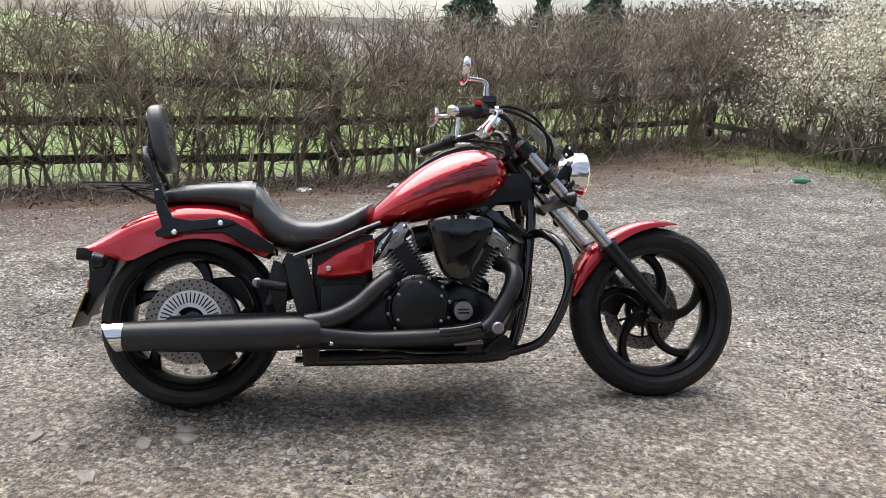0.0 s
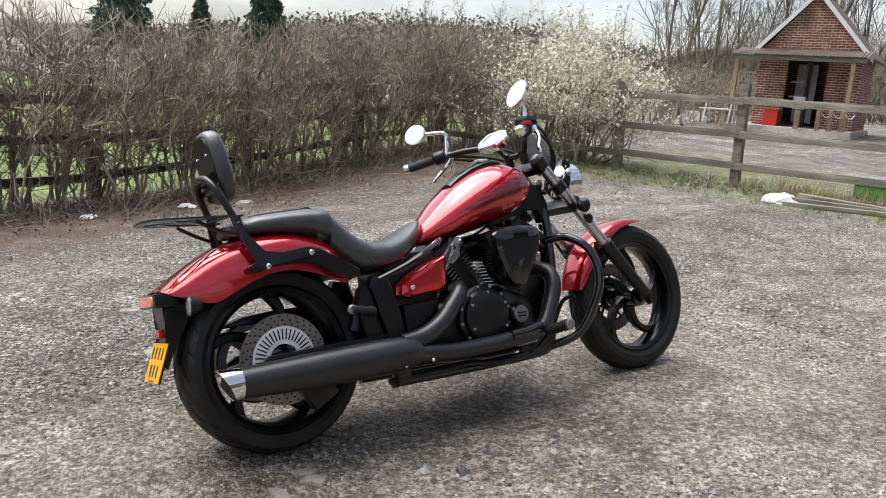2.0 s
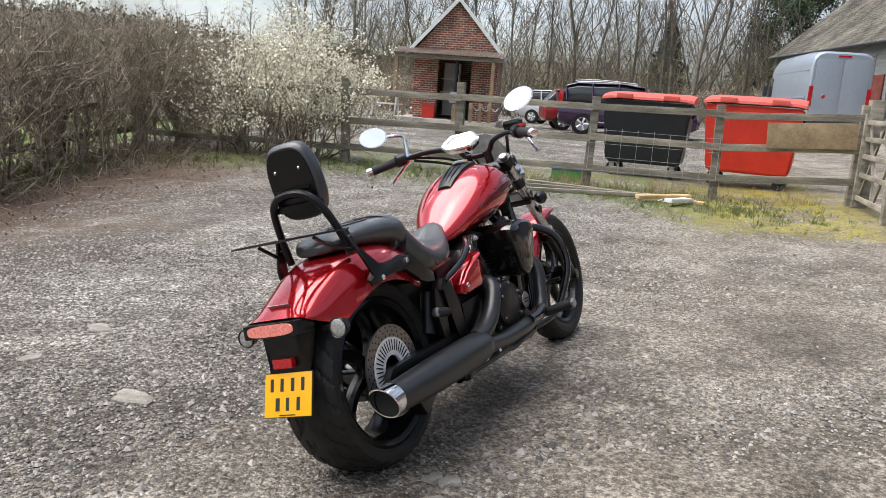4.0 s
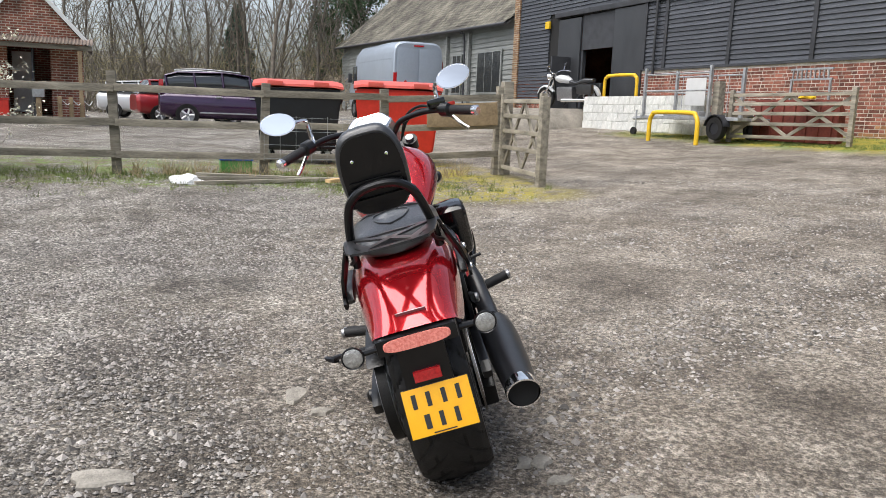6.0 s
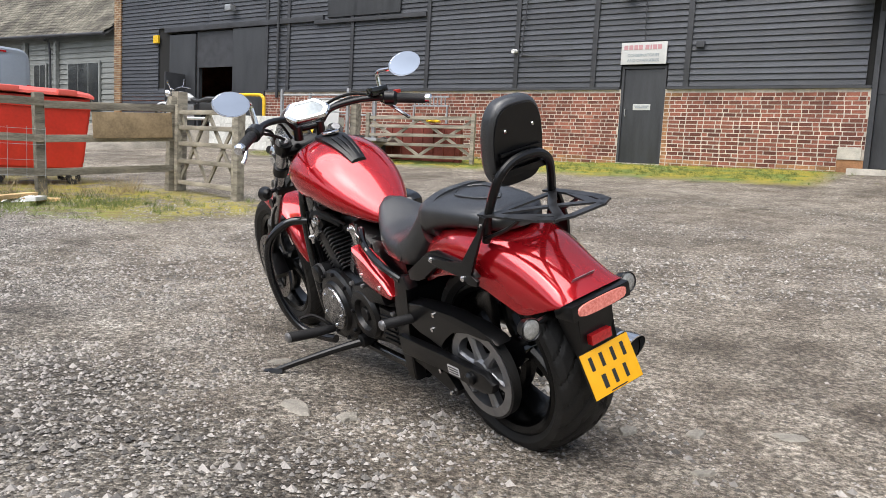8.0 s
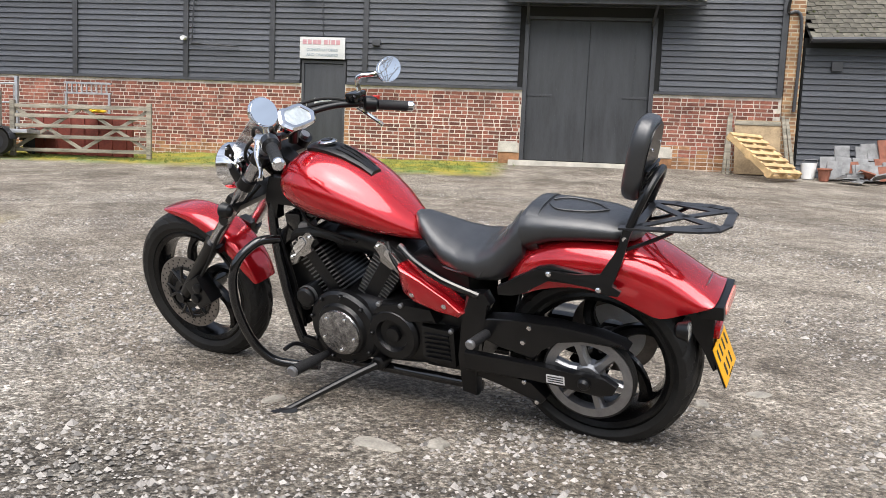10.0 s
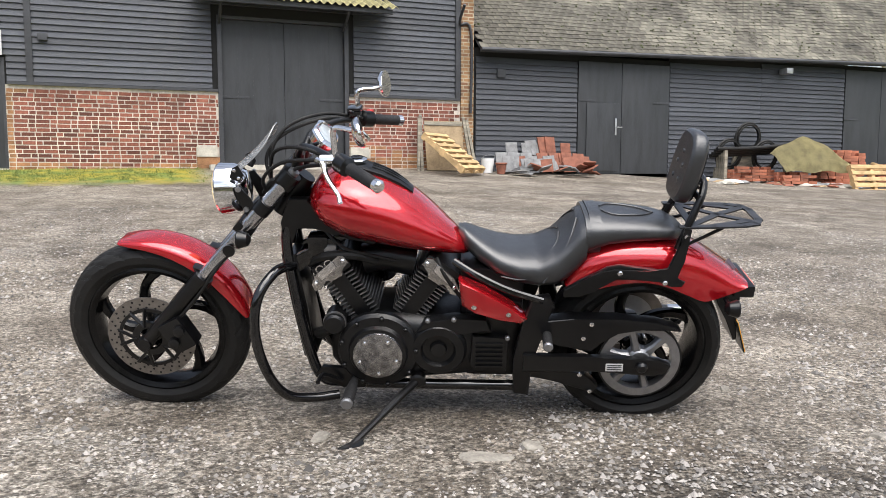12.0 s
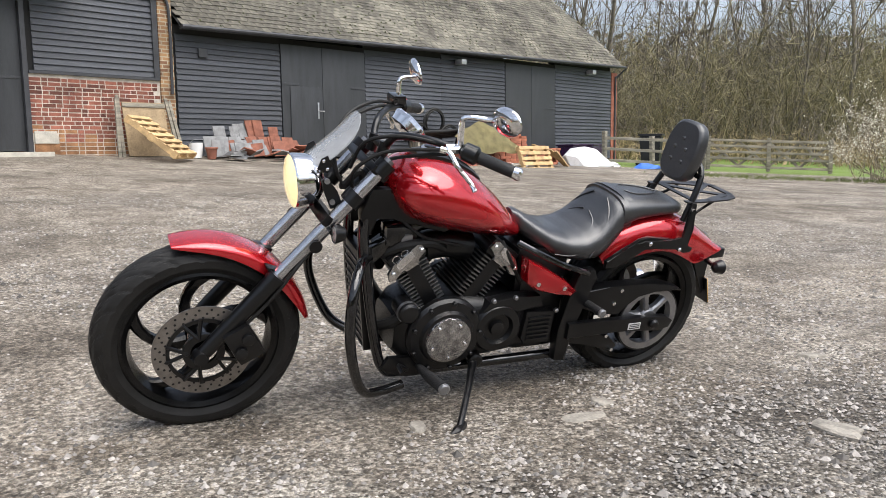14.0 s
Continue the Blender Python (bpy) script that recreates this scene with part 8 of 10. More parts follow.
tufts("grass", [((7.6, 6.3), (4.2, 10.8), 0.4), ((6.4, 5.6), (6.0, 7.2), 0.5), ((4.2, 10.6), (1.0, 12.4), 0.5), ((6.2, 7.4), (4.0, 10.2), 0.45)], 1000, 81, 0.08, M_GRASS, "green grass tufts along the fence")
tufts("grass", [(wpt(-8, 0.6), wpt(4.2, 0.5), 0.35), (wpt(-1.5, 1.5), wpt(4.0, 1.5), 0.45), (wpt(-8.5, 2.2), wpt(-1.5, 1.9), 0.25)], 1500, 82, 0.05, M_GRASS, "green grass strip along the barn wall")
tufts("dead_stalks", [((7.9, 6.2), (6.6, 7.7), 0.25), ((6.3, 8.2), (5.0, 9.6), 0.25)], 110, 83, 0.26, M_DRYGRASS, "dry straw-coloured stalks by the fence")
tufts("grass", [((0.5, 12.2), (-1.0, 10.6), 0.35), ((-6, -13.5), (-11, -12.0), 0.5)], 900, 84, 0.09, M_GRASS, "green grass tufts at the yard edge")

# ---- loose stones on the yard ----
rng = np.random.default_rng(91)
sv, sf = [], []
octv = np.array([(1, 0, -0.3), (-1, 0, -0.3), (0, 1, -0.3), (0, -1, -0.3), (0, 0, 1)], dtype=float)
octf = np.array([(0, 2, 4), (2, 1, 4), (1, 3, 4), (3, 0, 4)])
ns = 230000
rr = 0.4 + 7.2 * rng.uniform(0, 1, ns) ** 0.7
aa = rng.uniform(0, 2 * math.pi, ns)
px, py = 0.3 + rr * np.cos(aa), 3.6 + rr * np.sin(aa)
sz = np.clip(rng.lognormal(-5.0, 0.40, ns), 0.003, 0.022)
pz = height(px, py) + sz * 0.15
keep = ((px - W0.x) * NRM.x + (py - W0.y) * NRM.y < 17.2) & ((-0.41 * px + 0.912 * py - 3.11 + rng.normal(size=ns) * 0.5 > 0.6) | (rng.uniform(size=ns) < 0.55))
px, py, pz, sz = px[keep], py[keep], pz[keep], sz[keep]
ns = len(px)
q = octv[None] * (sz[:, None, None] * rng.uniform(0.6, 1.3, (ns, 5, 1)))
ca, sa = np.cos(aa[:ns] * 7), np.sin(aa[:ns] * 7)
rot = np.stack([q[:, :, 0] * ca[:, None] - q[:, :, 1] * sa[:, None], q[:, :, 0] * sa[:, None] + q[:, :, 1] * ca[:, None], q[:, :, 2] * 0.6], axis=-1)
sv = (rot + np.stack([px, py, pz], axis=1)[:, None, :]).reshape(-1, 3)
sf = (octf[None] + (np.arange(ns) * 5)[:, None, None]).reshape(-1, 3)
M_PEBBLE = mat("loose_pebble", (0.255, 0.238, 0.22), 0.8, island=0.75, vary=0.2, scale=30, bump=0.3, bscale=200)
tagged(mesh_np("pebbles", sv, sf, M_PEBBLE), "loose grey and pale pebbles on the yard", "gravel", kind="stuff")


M_FLATSTONE = mat("buried_stone", (0.27, 0.25, 0.215), 0.85, vary=0.35, scale=12, bump=0.5, bscale=90)


def flat_stone(x, y, r, seed):
    rs = random.Random(seed)
    bm = bmesh.new()
    out = []
    n = 11
    rad_ = [r * rs.uniform(0.6, 1.15) for _ in range(n)]
    a0 = rs.uniform(0, 6)
    rings = []
    for k, h in ((1.0, -0.02), (0.98, 0.004), (0.85, 0.010), (0.4, 0.012)):
        rings.append([(math.cos(a0 + 2 * math.pi * i / n) * rad_[i] * k * 1.3, math.sin(a0 + 2 * math.pi * i / n) * rad_[i] * k * 0.75, h * (1 + 0.2 * rs.random())) for i in range(n)])
    loft(bm, rings)
    ob = finish(bm, "stone", M_FLATSTONE)
    ob.matrix_world = pose(x, y, hgt(x, y), 0, 0, rs.uniform(0, 180))
    return tagged(ob, "flat pale stone sunk in the gravel", "stone", "flat stones in the yard")


for i, (x, y, r) in enumerate(((-0.35, 2.98, 0.05), (-0.45, 2.88, 0.03), (-0.79, 2.81, 0.03), (-1.01, 4.10, 0.08), (-0.38, 3.02, 0.04), (-0.45, 2.9, 0.035), (-0.21, 3.95, 0.07), (-0.54, 2.37, 0.06), (-0.48, 2.67, 0.04),
                               (-0.3, 3.79, 0.045), (0.36, 4.02, 0.05), (-1.35, 3.2, 0.05), (-0.9, 5.0, 0.07), (-1.25, 4.7, 0.06))):
    flat_stone(x, y, r, 200 + i)

# ---- brick hut with a tin porch ----
M_TINROOF = mat("rusting_tin", (0.20, 0.155, 0.125), 0.7, 0.2, vary=0.4, scale=2, bump=0.2, bscale=40)
HW = 3.75
HR = Vector((0.80, -0.60, 0.0))
HB = Vector((0.60, 0.80, 0.0))
hx, hy = 10.92, 21.3
HUT = Matrix(((HR.x, HB.x, 0, hx), (HR.y, HB.y, 0, hy), (0, 0, 1, 0.60), (0, 0, 0, 1))) @ Matrix.Translation((HW, 0, 0)) @ Matrix.Diagonal((0.86, 0.96, 0.915, 1)) @ Matrix.Translation((-HW, 0, 0))
HUT = HUT @ Matrix.Translation((HW / 2, 1.5, 0)) @ Matrix.Rotation(radians(-7), 4, "Z") @ Matrix.Translation((-HW / 2, -1.5, 0))
hut = holder("brick_hut", HUT, "small red brick hut with white gable boards and a tin porch", "hut")
part("floor", box(0.0, HW, -0.2, 4.2, -0.4, 0.0), M_MORTAR, hut)
for x0, x1, z0, z1 in ((0.55, 1.45, 0, 2.2), (2.65, HW - 0.15, 0, 2.2), (1.45, 2.65, 2.0, 2.2)):
    part("wall", box(x0, x1, 1.0, 1.22, z0, z1), M_BRICKTEX, hut, "red brick front wall")
part("wall", box(HW - 0.37, HW - 0.15, 1.225, 4.2, 0, 2.2), M_BRICKTEX_Y, hut, "red brick side wall")
part("wall", box(0.55, 0.77, 1.225, 4.2, 0, 2.2), M_BRICKTEX_Y, hut, "red brick side wall")
part("wall", box(0.775, HW - 0.375, 3.98, 4.2, 0, 2.2), M_BRICKTEX, hut, "red brick back wall")
gab = bmesh.new()
add_plate(gab, [(0.5, 2.2), (HW - 0.1, 2.2), (HW / 2 + 0.2, 3.95)], 0.98, 1.2)
part("gable", gab, M_BRICKTEX, hut, "red brick gable")
for sgn in (-1, 1):
    cx = HW / 2 + 0.2
    e = 0.22 if sgn < 0 else HW + 0.15
    rf = bmesh.new()
    loft(rf, [[(cx, y, 4.06), (cx, y, 3.98), (e, y, 2.06), (e, y, 2.14)] for y in (0.85, 4.4)])
    part("roof", rf, M_HUTROOF, hut, "dark tiled hut roof")
    vb = bmesh.new()
    loft(vb, [[(cx, y, 4.07), (cx, y, 3.90), (e, y, 1.98), (e, y, 2.15)] for y in (0.79, 0.845)])
    part("barge_board", vb, M_WHITE, hut, "white painted barge board")
part("porch_roof", corrugated(-0.05, HW + 0.15, 0.95, -0.15, 2.34, 2.10, 0.1, 0.02), M_TINROOF, hut, "rust-brown corrugated tin porch roof")
part("porch_beam", box(0.0, HW + 0.1, -0.06, 0.04, 1.94, 2.07, 0.01), M_TIMBER, hut, "timber porch beam")
for x in (0.1, HW - 0.25):
    part("porch_post", box(x - 0.06, x + 0.06, -0.06, 0.06, 0.0, 1.93, 0.008), M_PLY, hut, "timber porch post")
part("door", box(2.15, 2.2, 0.3, 1.0, 0.02, 1.95, 0.01), M_DOOR, hut, "open dark door")
part("shelf_unit", box(1.5, 1.95, 1.5, 1.8, 0.9, 0.94), M_WHITE, hut)
part("shelf_unit", box(1.5, 1.95, 1.5, 1.8, 1.35, 1.39), M_WHITE, hut)
part("inner_panel", box(1.46, 2.1, 2.6, 2.64, 0.1, 1.95), M_WHITE, hut, "white panel inside")
bnch = holder("picnic_table", HUT @ pose(-0.15, -0.35, 0), "white painted picnic table beside the hut", "table")
part("tabletop", box(-0.55, 0.55, -0.3, 0.3, 0.66, 0.71, 0.01), M_WHITE, bnch)
for x in (-0.4, 0.4):
    for s_ in (-1, 1):
        part("leg", tube([(x, s_ * 0.38, 0.0), (x, s_ * 0.12, 0.66)], 0.035, 4, 1), M_WHITE, bnch)
for s_ in (-1, 1):
    part("bench", box(-0.5, 0.5, s_ * 0.48 - 0.1, s_ * 0.48 + 0.1, 0.38, 0.42, 0.008), M_WHITE, bnch)
crate = holder("crate", HUT @ pose(1.25, 0.7, 0), "red plastic crate under the porch", "crate")
part("body", box(-0.22, 0.22, -0.18, 0.18, 0.0, 0.45, 0.02), M_BINRED, crate)
part("lid", box(-0.24, 0.24, -0.2, 0.2, 0.455, 0.5, 0.01), M_BINRED, crate)
pump = holder("post_box", HUT @ pose(2.35, -1.1, 0), "grey meter box on a short timber post", "post")
part("post", box(-0.07, 0.07, -0.07, 0.07, 0.0, 0.55, 0.01), M_PLY, pump)
part("box", box(-0.16, 0.16, -0.1, 0.1, 0.56, 0.9, 0.02), M_GALV, pump)
for x, y in ((2.9, -0.9), (3.2, -0.7), (3.5, -0.5)):
    b_ = holder("bollard", HUT @ pose(x, y, 0), "short pale timber bollard with rope", "bollard", "bollards by the hut")
    part("post", box(-0.06, 0.06, -0.06, 0.06, 0.0, 0.6, 0.012), M_PLY, b_)
    part("rope", tube([(0.06, 0, 0.5), (0.2, 0.1, 0.38), (0.3, 0.2, 0.5)], 0.015, 6), M_WHITE, b_)


# ---- vehicles ----
def vehicle(name, m, label, category, body_rows, glass_rows, paint, length, wheel_r, axles, half_w):
    """Body lofted across its length from (x, half width, top, bottom) rows; glasshouse likewise."""
    v = holder(name, m, label, category)
    part("body", loft(bmesh.new(), [oval(x, w, t, b, 24, 5.0) for x, w, t, b in body_rows]), paint, v)
    if glass_rows:
        part("glasshouse", loft(bmesh.new(), [oval(x, w, t, b, 24, 4.0) for x, w, t, b in glass_rows]), M_CARGLASS, v, "dark tinted windows")
        part("roof", loft(bmesh.new(), [oval(x, w + 0.006, t + 0.012, t - 0.07, 24, 3.0) for x, w, t, b in glass_rows[1:-1]]), paint, v)
        for x in np.linspace(glass_rows[1][0], glass_rows[-2][0], 4):
            for s_ in (-1, 1):
                zt = float(np.interp(x, [g[0] for g in glass_rows], [g[2] for g in glass_rows]))
                part("pillar", tube([(x + 0.06, s_ * (half_w - 0.055), glass_rows[1][3] + 0.14), (x, s_ * (half_w - 0.13), zt - 0.04)], 0.035, 6, 1), paint, v)
    for ax in axles:
        for s_ in (-1, 1):
            t_ = part("wheel", torus_lathe([(wheel_r * 0.62, -0.1), (wheel_r * 0.95, -0.1), (wheel_r, -0.06), (wheel_r, 0.06), (wheel_r * 0.95, 0.1), (wheel_r * 0.62, 0.1)], (ax, s_ * (half_w - 0.1), wheel_r), seg=32), M_RUBBER, v, "black tyre")
            part("rim", lathe([(wheel_r * 0.63, -0.06), (wheel_r * 0.6, s_ * 0.09), (wheel_r * 0.2, s_ * 0.07), (wheel_r * 0.1, s_ * 0.09)], (ax, s_ * (half_w - 0.1), wheel_r), seg=24), M_ALU, t_, "silver wheel rim")
            for k in range(5):
                a = 2 * math.pi * k / 5
                c = Vector((ax, s_ * (half_w - 0.012), wheel_r))
                part("spoke", tube([c + Vector((math.cos(a), 0, math.sin(a))) * wheel_r * 0.12, c + Vector((math.cos(a), 0, math.sin(a))) * wheel_r * 0.58], 0.03, 6, 1), M_SILVER, t_)
    return v


def facing(x, y, deg):
    return pose(x, y, hgt(x, y), 0, 0, deg)


# purple people carrier, side on behind the bins
SUV = facing(17.75, 17.4, -50)
suv = vehicle("estate_car", SUV, "dark purple estate car parked behind the fence", "car",
              [(-2.15, 0.72, 0.95, 0.45), (-2.1, 0.84, 1.0, 0.32), (-1.9, 0.9, 1.02, 0.25), (0.0, 0.91, 1.0, 0.22), (1.0, 0.91, 0.98, 0.22), (1.75, 0.86, 0.9, 0.25), (2.05, 0.76, 0.8, 0.35), (2.15, 0.6, 0.7, 0.42)],
              [(-2.1, 0.70, 1.05, 0.9), (-1.95, 0.72, 1.5, 0.9), (-1.6, 0.73, 1.6, 0.9), (-0.2, 0.74, 1.64, 0.9), (0.45, 0.72, 1.56, 0.9), (1.25, 0.7, 1.0, 0.88)], M_CAR_PURPLE, 4.4, 0.34, (-1.35, 1.35), 0.91)
for s_ in (-1, 1):
    part("roof_rail", tube([(-1.7, s_ * 0.62, 1.64), (-0.9, s_ * 0.64, 1.69), (0.2, s_ * 0.63, 1.64)], 0.02, 6), M_GALV, suv, "silver roof rail")
    part("tail_lamp", box(-2.13, -2.0, s_ * 0.78 - 0.06, s_ * 0.78 + 0.06, 0.95, 1.35, 0.02), M_REFLECTOR, suv, "red tail lamp")
    part("side_strip", box(-1.0, 0.95, s_ * 0.905 - 0.02, s_ * 0.905 + 0.02, 0.40, 0.44, 0.005), M_GALV, suv)
    for x in (-0.55, 0.45):
        part("door_handle", box(x, x + 0.2, s_ * 0.905 - 0.02, s_ * 0.905 + 0.02, 0.86, 0.9, 0.006), M_GALV, suv)
    part("door_mirror", box(0.75, 0.9, s_ * 1.0 - 0.1, s_ * 1.0 + 0.1, 0.98, 1.13, 0.03), M_CAR_PURPLE, suv)
red_car = vehicle("hatchback", facing(19.3, 20.2, -38), "red hatchback parked beside a purple car", "car",
                  [(-1.9, 0.65, 0.9, 0.4), (-1.8, 0.8, 0.95, 0.3), (0.0, 0.84, 0.92, 0.22), (1.3, 0.82, 0.85, 0.25), (1.8, 0.7, 0.7, 0.35), (1.9, 0.55, 0.62, 0.4)],
                  [(-1.85, 0.6, 0.95, 0.85), (-1.5, 0.64, 1.4, 0.85), (-0.2, 0.66, 1.46, 0.85), (0.35, 0.64, 1.36, 0.85), (1.0, 0.62, 0.9, 0.82)], M_CAR_RED, 3.8, 0.3, (-1.2, 1.2), 0.84)
white_car = vehicle("hatchback", facing(23.3, 25.6, -60), "silver-white hatchback parked by the trees", "car",
                    [(-1.9, 0.65, 0.95, 0.4), (-1.8, 0.8, 1.0, 0.3), (0.0, 0.84, 0.98, 0.22), (1.3, 0.82, 0.9, 0.25), (1.8, 0.7, 0.75, 0.35), (1.9, 0.55, 0.65, 0.4)],
                    [(-1.85, 0.6, 1.0, 0.9), (-1.5, 0.64, 1.45, 0.9), (-0.2, 0.66, 1.52, 0.9), (0.35, 0.64, 1.42, 0.9), (1.0, 0.62, 0.95, 0.86)], M_CAR_WHITE, 3.8, 0.31, (-1.2, 1.2), 0.84)
# tall silver van, tail towards the yard
VAN = facing(24.2, 15.0, 44.5) @ Matrix.Diagonal((0.93, 0.93, 1.02, 1))
van = holder("panel_van", VAN, "tall silver panel van parked with its tail to the yard", "van")
part("body", loft(bmesh.new(), [oval(x, w, t, b, 28, 6.0) for x, w, t, b in ((-2.95, 0.93, 2.52, 0.42), (-2.9, 0.97, 2.58, 0.38), (-2.0, 1.0, 2.62, 0.36), (1.2, 1.0, 2.6, 0.36), (1.7, 0.98, 2.45, 0.36))]), M_VAN, van)
part("cab", loft(bmesh.new(), [oval(x, w, t, b, 28, 5.0) for x, w, t, b in ((1.6, 0.98, 2.45, 0.36), (2.2, 0.97, 1.9, 0.34), (2.7, 0.93, 1.3, 0.34), (3.0, 0.85, 1.1, 0.4))]), M_VAN, van)
for s_ in (-1, 1):
    part("cab_window", box(1.45, 2.1, s_ * 0.985 - 0.012, s_ * 0.985 + 0.012, 1.25, 1.9, 0.01), M_CARGLASS, van, "dark cab window")
    part("side_swage", box(-2.7, 1.3, s_ * 0.995 - 0.012, s_ * 0.995 + 0.012, 1.18, 1.24, 0.005), M_VAN, van)
    part("side_swage", box(-2.7, 1.3, s_ * 0.985 - 0.012, s_ * 0.985 + 0.012, 2.0, 2.04, 0.005), M_VAN, van)
    part("tail_lamp", box(-2.97, -2.86, s_ * 0.9 - 0.06, s_ * 0.9 + 0.06, 0.95, 1.55, 0.015), M_REFLECTOR, van, "red tail lamp")
    part("rear_door", box(-2.975, -2.94, s_ * 0.42 - 0.4, s_ * 0.42 + 0.4, 0.55, 2.35, 0.015), M_VAN, van, "silver rear door")
    part("door_mirror", box(1.95, 2.1, s_ * 1.12 - 0.08, s_ * 1.12 + 0.08, 1.3, 1.65, 0.03), M_FRAME, van, "black door mirror")
    for ax in (-1.9, 1.85):
        w_ = part("wheel", torus_lathe([(0.2, -0.1), (0.32, -0.1), (0.34, -0.06), (0.34, 0.06), (0.32, 0.1), (0.2, 0.1)], (ax, s_ * 0.9, 0.34), seg=28), M_RUBBER, van, "black tyre")
        part("rim", lathe([(0.21, -0.06), (0.2, s_ * 0.08), (0.05, s_ * 0.09)], (ax, s_ * 0.9, 0.34), seg=20), M_ALU, w_)
part("bumper", box(-3.03, -2.92, -0.95, 0.95, 0.36, 0.55, 0.03), M_FRAME, van, "black rear bumper")
part("badge", lathe([(0.06, 0.0), (0.05, -0.012)], (-2.976, 0.5, 1.25), "X", 16), M_REFLECTOR, van, "small red badge")
part("high_lamp", box(-2.98, -2.93, -0.2, 0.2, 2.42, 2.47, 0.01), M_REFLECTOR, van)


# ---- waste bins ----
def waste_bin(m, body, lid, label, w=1.36, d=1.05, h=1.12):
    b = holder("waste_bin", m, label, "bin", "waste bins behind the fence")
    bm = bmesh.new()
    loft(bm, [[(x * k, y * k2, z) for x, y in ((-w / 2, -d / 2), (w / 2, -d / 2), (w / 2, d / 2), (-w / 2, d / 2))] for z, k, k2 in ((0.2, 0.84, 0.8), (0.28, 0.88, 0.84), (h - 0.08, 1.0, 1.0), (h, 1.02, 1.02))])
    bmesh.ops.bevel(bm, geom=[e for e in bm.edges], offset=0.03, segments=2, affect="EDGES")
    part("body", bm, body, b)
    bm = bmesh.new()
    loft(bm, [[(x, y, z + lift) for y, z in ((-d / 2 - 0.04, h + 0.005), (-d / 2 - 0.03, h + 0.04), (-d / 4, h + 0.09), (d / 4, h + 0.13), (d / 2 + 0.02, h + 0.11), (d / 2 + 0.02, h + 0.005))] for x, lift in ((-w / 2 - 0.03, -0.0), (-w / 2 + 0.1, 0.02), (w / 2 - 0.1, 0.02), (w / 2 + 0.03, 0.0))])
    part("lid", bm, lid, b)
    for s_ in (-1, 1):
        part("lid_lug", box(s_ * 0.36 - 0.12, s_ * 0.36 + 0.12, -d / 2 - 0.07, -d / 2 + 0.1, h + 0.03, h + 0.1, 0.02), lid, b)
        part("trunnion", lathe([(0.07, -0.02), (0.07, 0.03), (0.04, 0.05)], (s_ * w / 2, 0.0, h - 0.14), "X", 16), M_BINBLACK, b)
        for y in (-d / 2 + 0.2, d / 2 - 0.2):
            c = part("castor", torus_lathe([(0.03, -0.03), (0.09, -0.03), (0.1, 0.0), (0.09, 0.03), (0.03, 0.03)], (s_ * (w / 2 - 0.2), y, 0.1), seg=20), M_BINBLACK, b)
            part("castor_fork", box(s_ * (w / 2 - 0.2) - 0.04, s_ * (w / 2 - 0.2) + 0.04, y - 0.045, y + 0.045, 0.12, 0.23, 0.008), M_GALV, c)
    part("rib", box(-w / 2 + 0.06, w / 2 - 0.06, -d / 2 - 0.015, -d / 2 + 0.05, h - 0.14, h - 0.08, 0.01), body, b)
    return b


waste_bin(facing(9.25, 7.9, -63) @ Matrix.Diagonal((1.0, 1.0, 1.09, 1)), M_BINRED, M_BINLID, "red plastic wheeled waste bin behind the fence")
waste_bin(facing(8.65, 9.42, -58) @ Matrix.Diagonal((1.0, 1.0, 1.07, 1)), M_BINBLACK, M_BINLID, "black plastic wheeled waste bin with a red lid")
bx = holder("storage_box", facing(6.5, 9.1, -50) @ Matrix.Scale(0.72, 4), "blue and green plastic crates stacked by the fence", "crate")
part("lower_crate", box(-0.3, 0.3, -0.2, 0.2, 0.0, 0.22, 0.02), M_GREENBOX, bx, "green crate")
part("upper_crate", box(-0.32, 0.32, -0.22, 0.22, 0.225, 0.34, 0.02), M_BLUE, bx, "blue crate")

# timber and rubbish at the fence foot
for i, (x, y, ln, a, mt) in enumerate(((5.6, 7.9, 1.9, -38, M_TIMBER), (5.75, 8.1, 1.7, -52, M_TIMBER), (6.15, 7.1, 0.75, -20, M_PALLET), (6.3, 6.95, 0.6, -75, M_PALLET), (5.35, 8.3, 1.3, -45, M_TIMBER), (6.05, 6.8, 0.5, 5, M_WHITE))):
    ob = finish(box(-ln / 2, ln / 2, -0.05, 0.05, 0.0, 0.045, 0.006), "plank", mt)
    ob.matrix_world = pose(x, y, hgt(x, y) + 0.004 + 0.02 * (i % 3), random.uniform(-3, 3), random.uniform(-2, 2), a)
    tagged(ob, "loose weathered plank lying by the fence", "plank", "planks by the fence")


def scrap(name, x, y, size, material, label, category, seed):
    rs = random.Random(seed)
    bm = bmesh.new()
    bmesh.ops.create_icosphere(bm, subdivisions=2, radius=size)
    for v in bm.verts:
        k = 1 + 0.5 * noise.noise(v.co * (3.0 / size) * 0.4 + Vector((seed, 0, 0)))
        v.co = Vector((v.co.x * k * 1.4, v.co.y * k, max(v.co.z * k * 0.4, -size * 0.05)))
    ob = finish(bm, name, material, sharp=0.4)
    ob.matrix_world = pose(x, y, hgt(x, y), 0, 0, rs.uniform(0, 360))
    return tagged(ob, label, category)


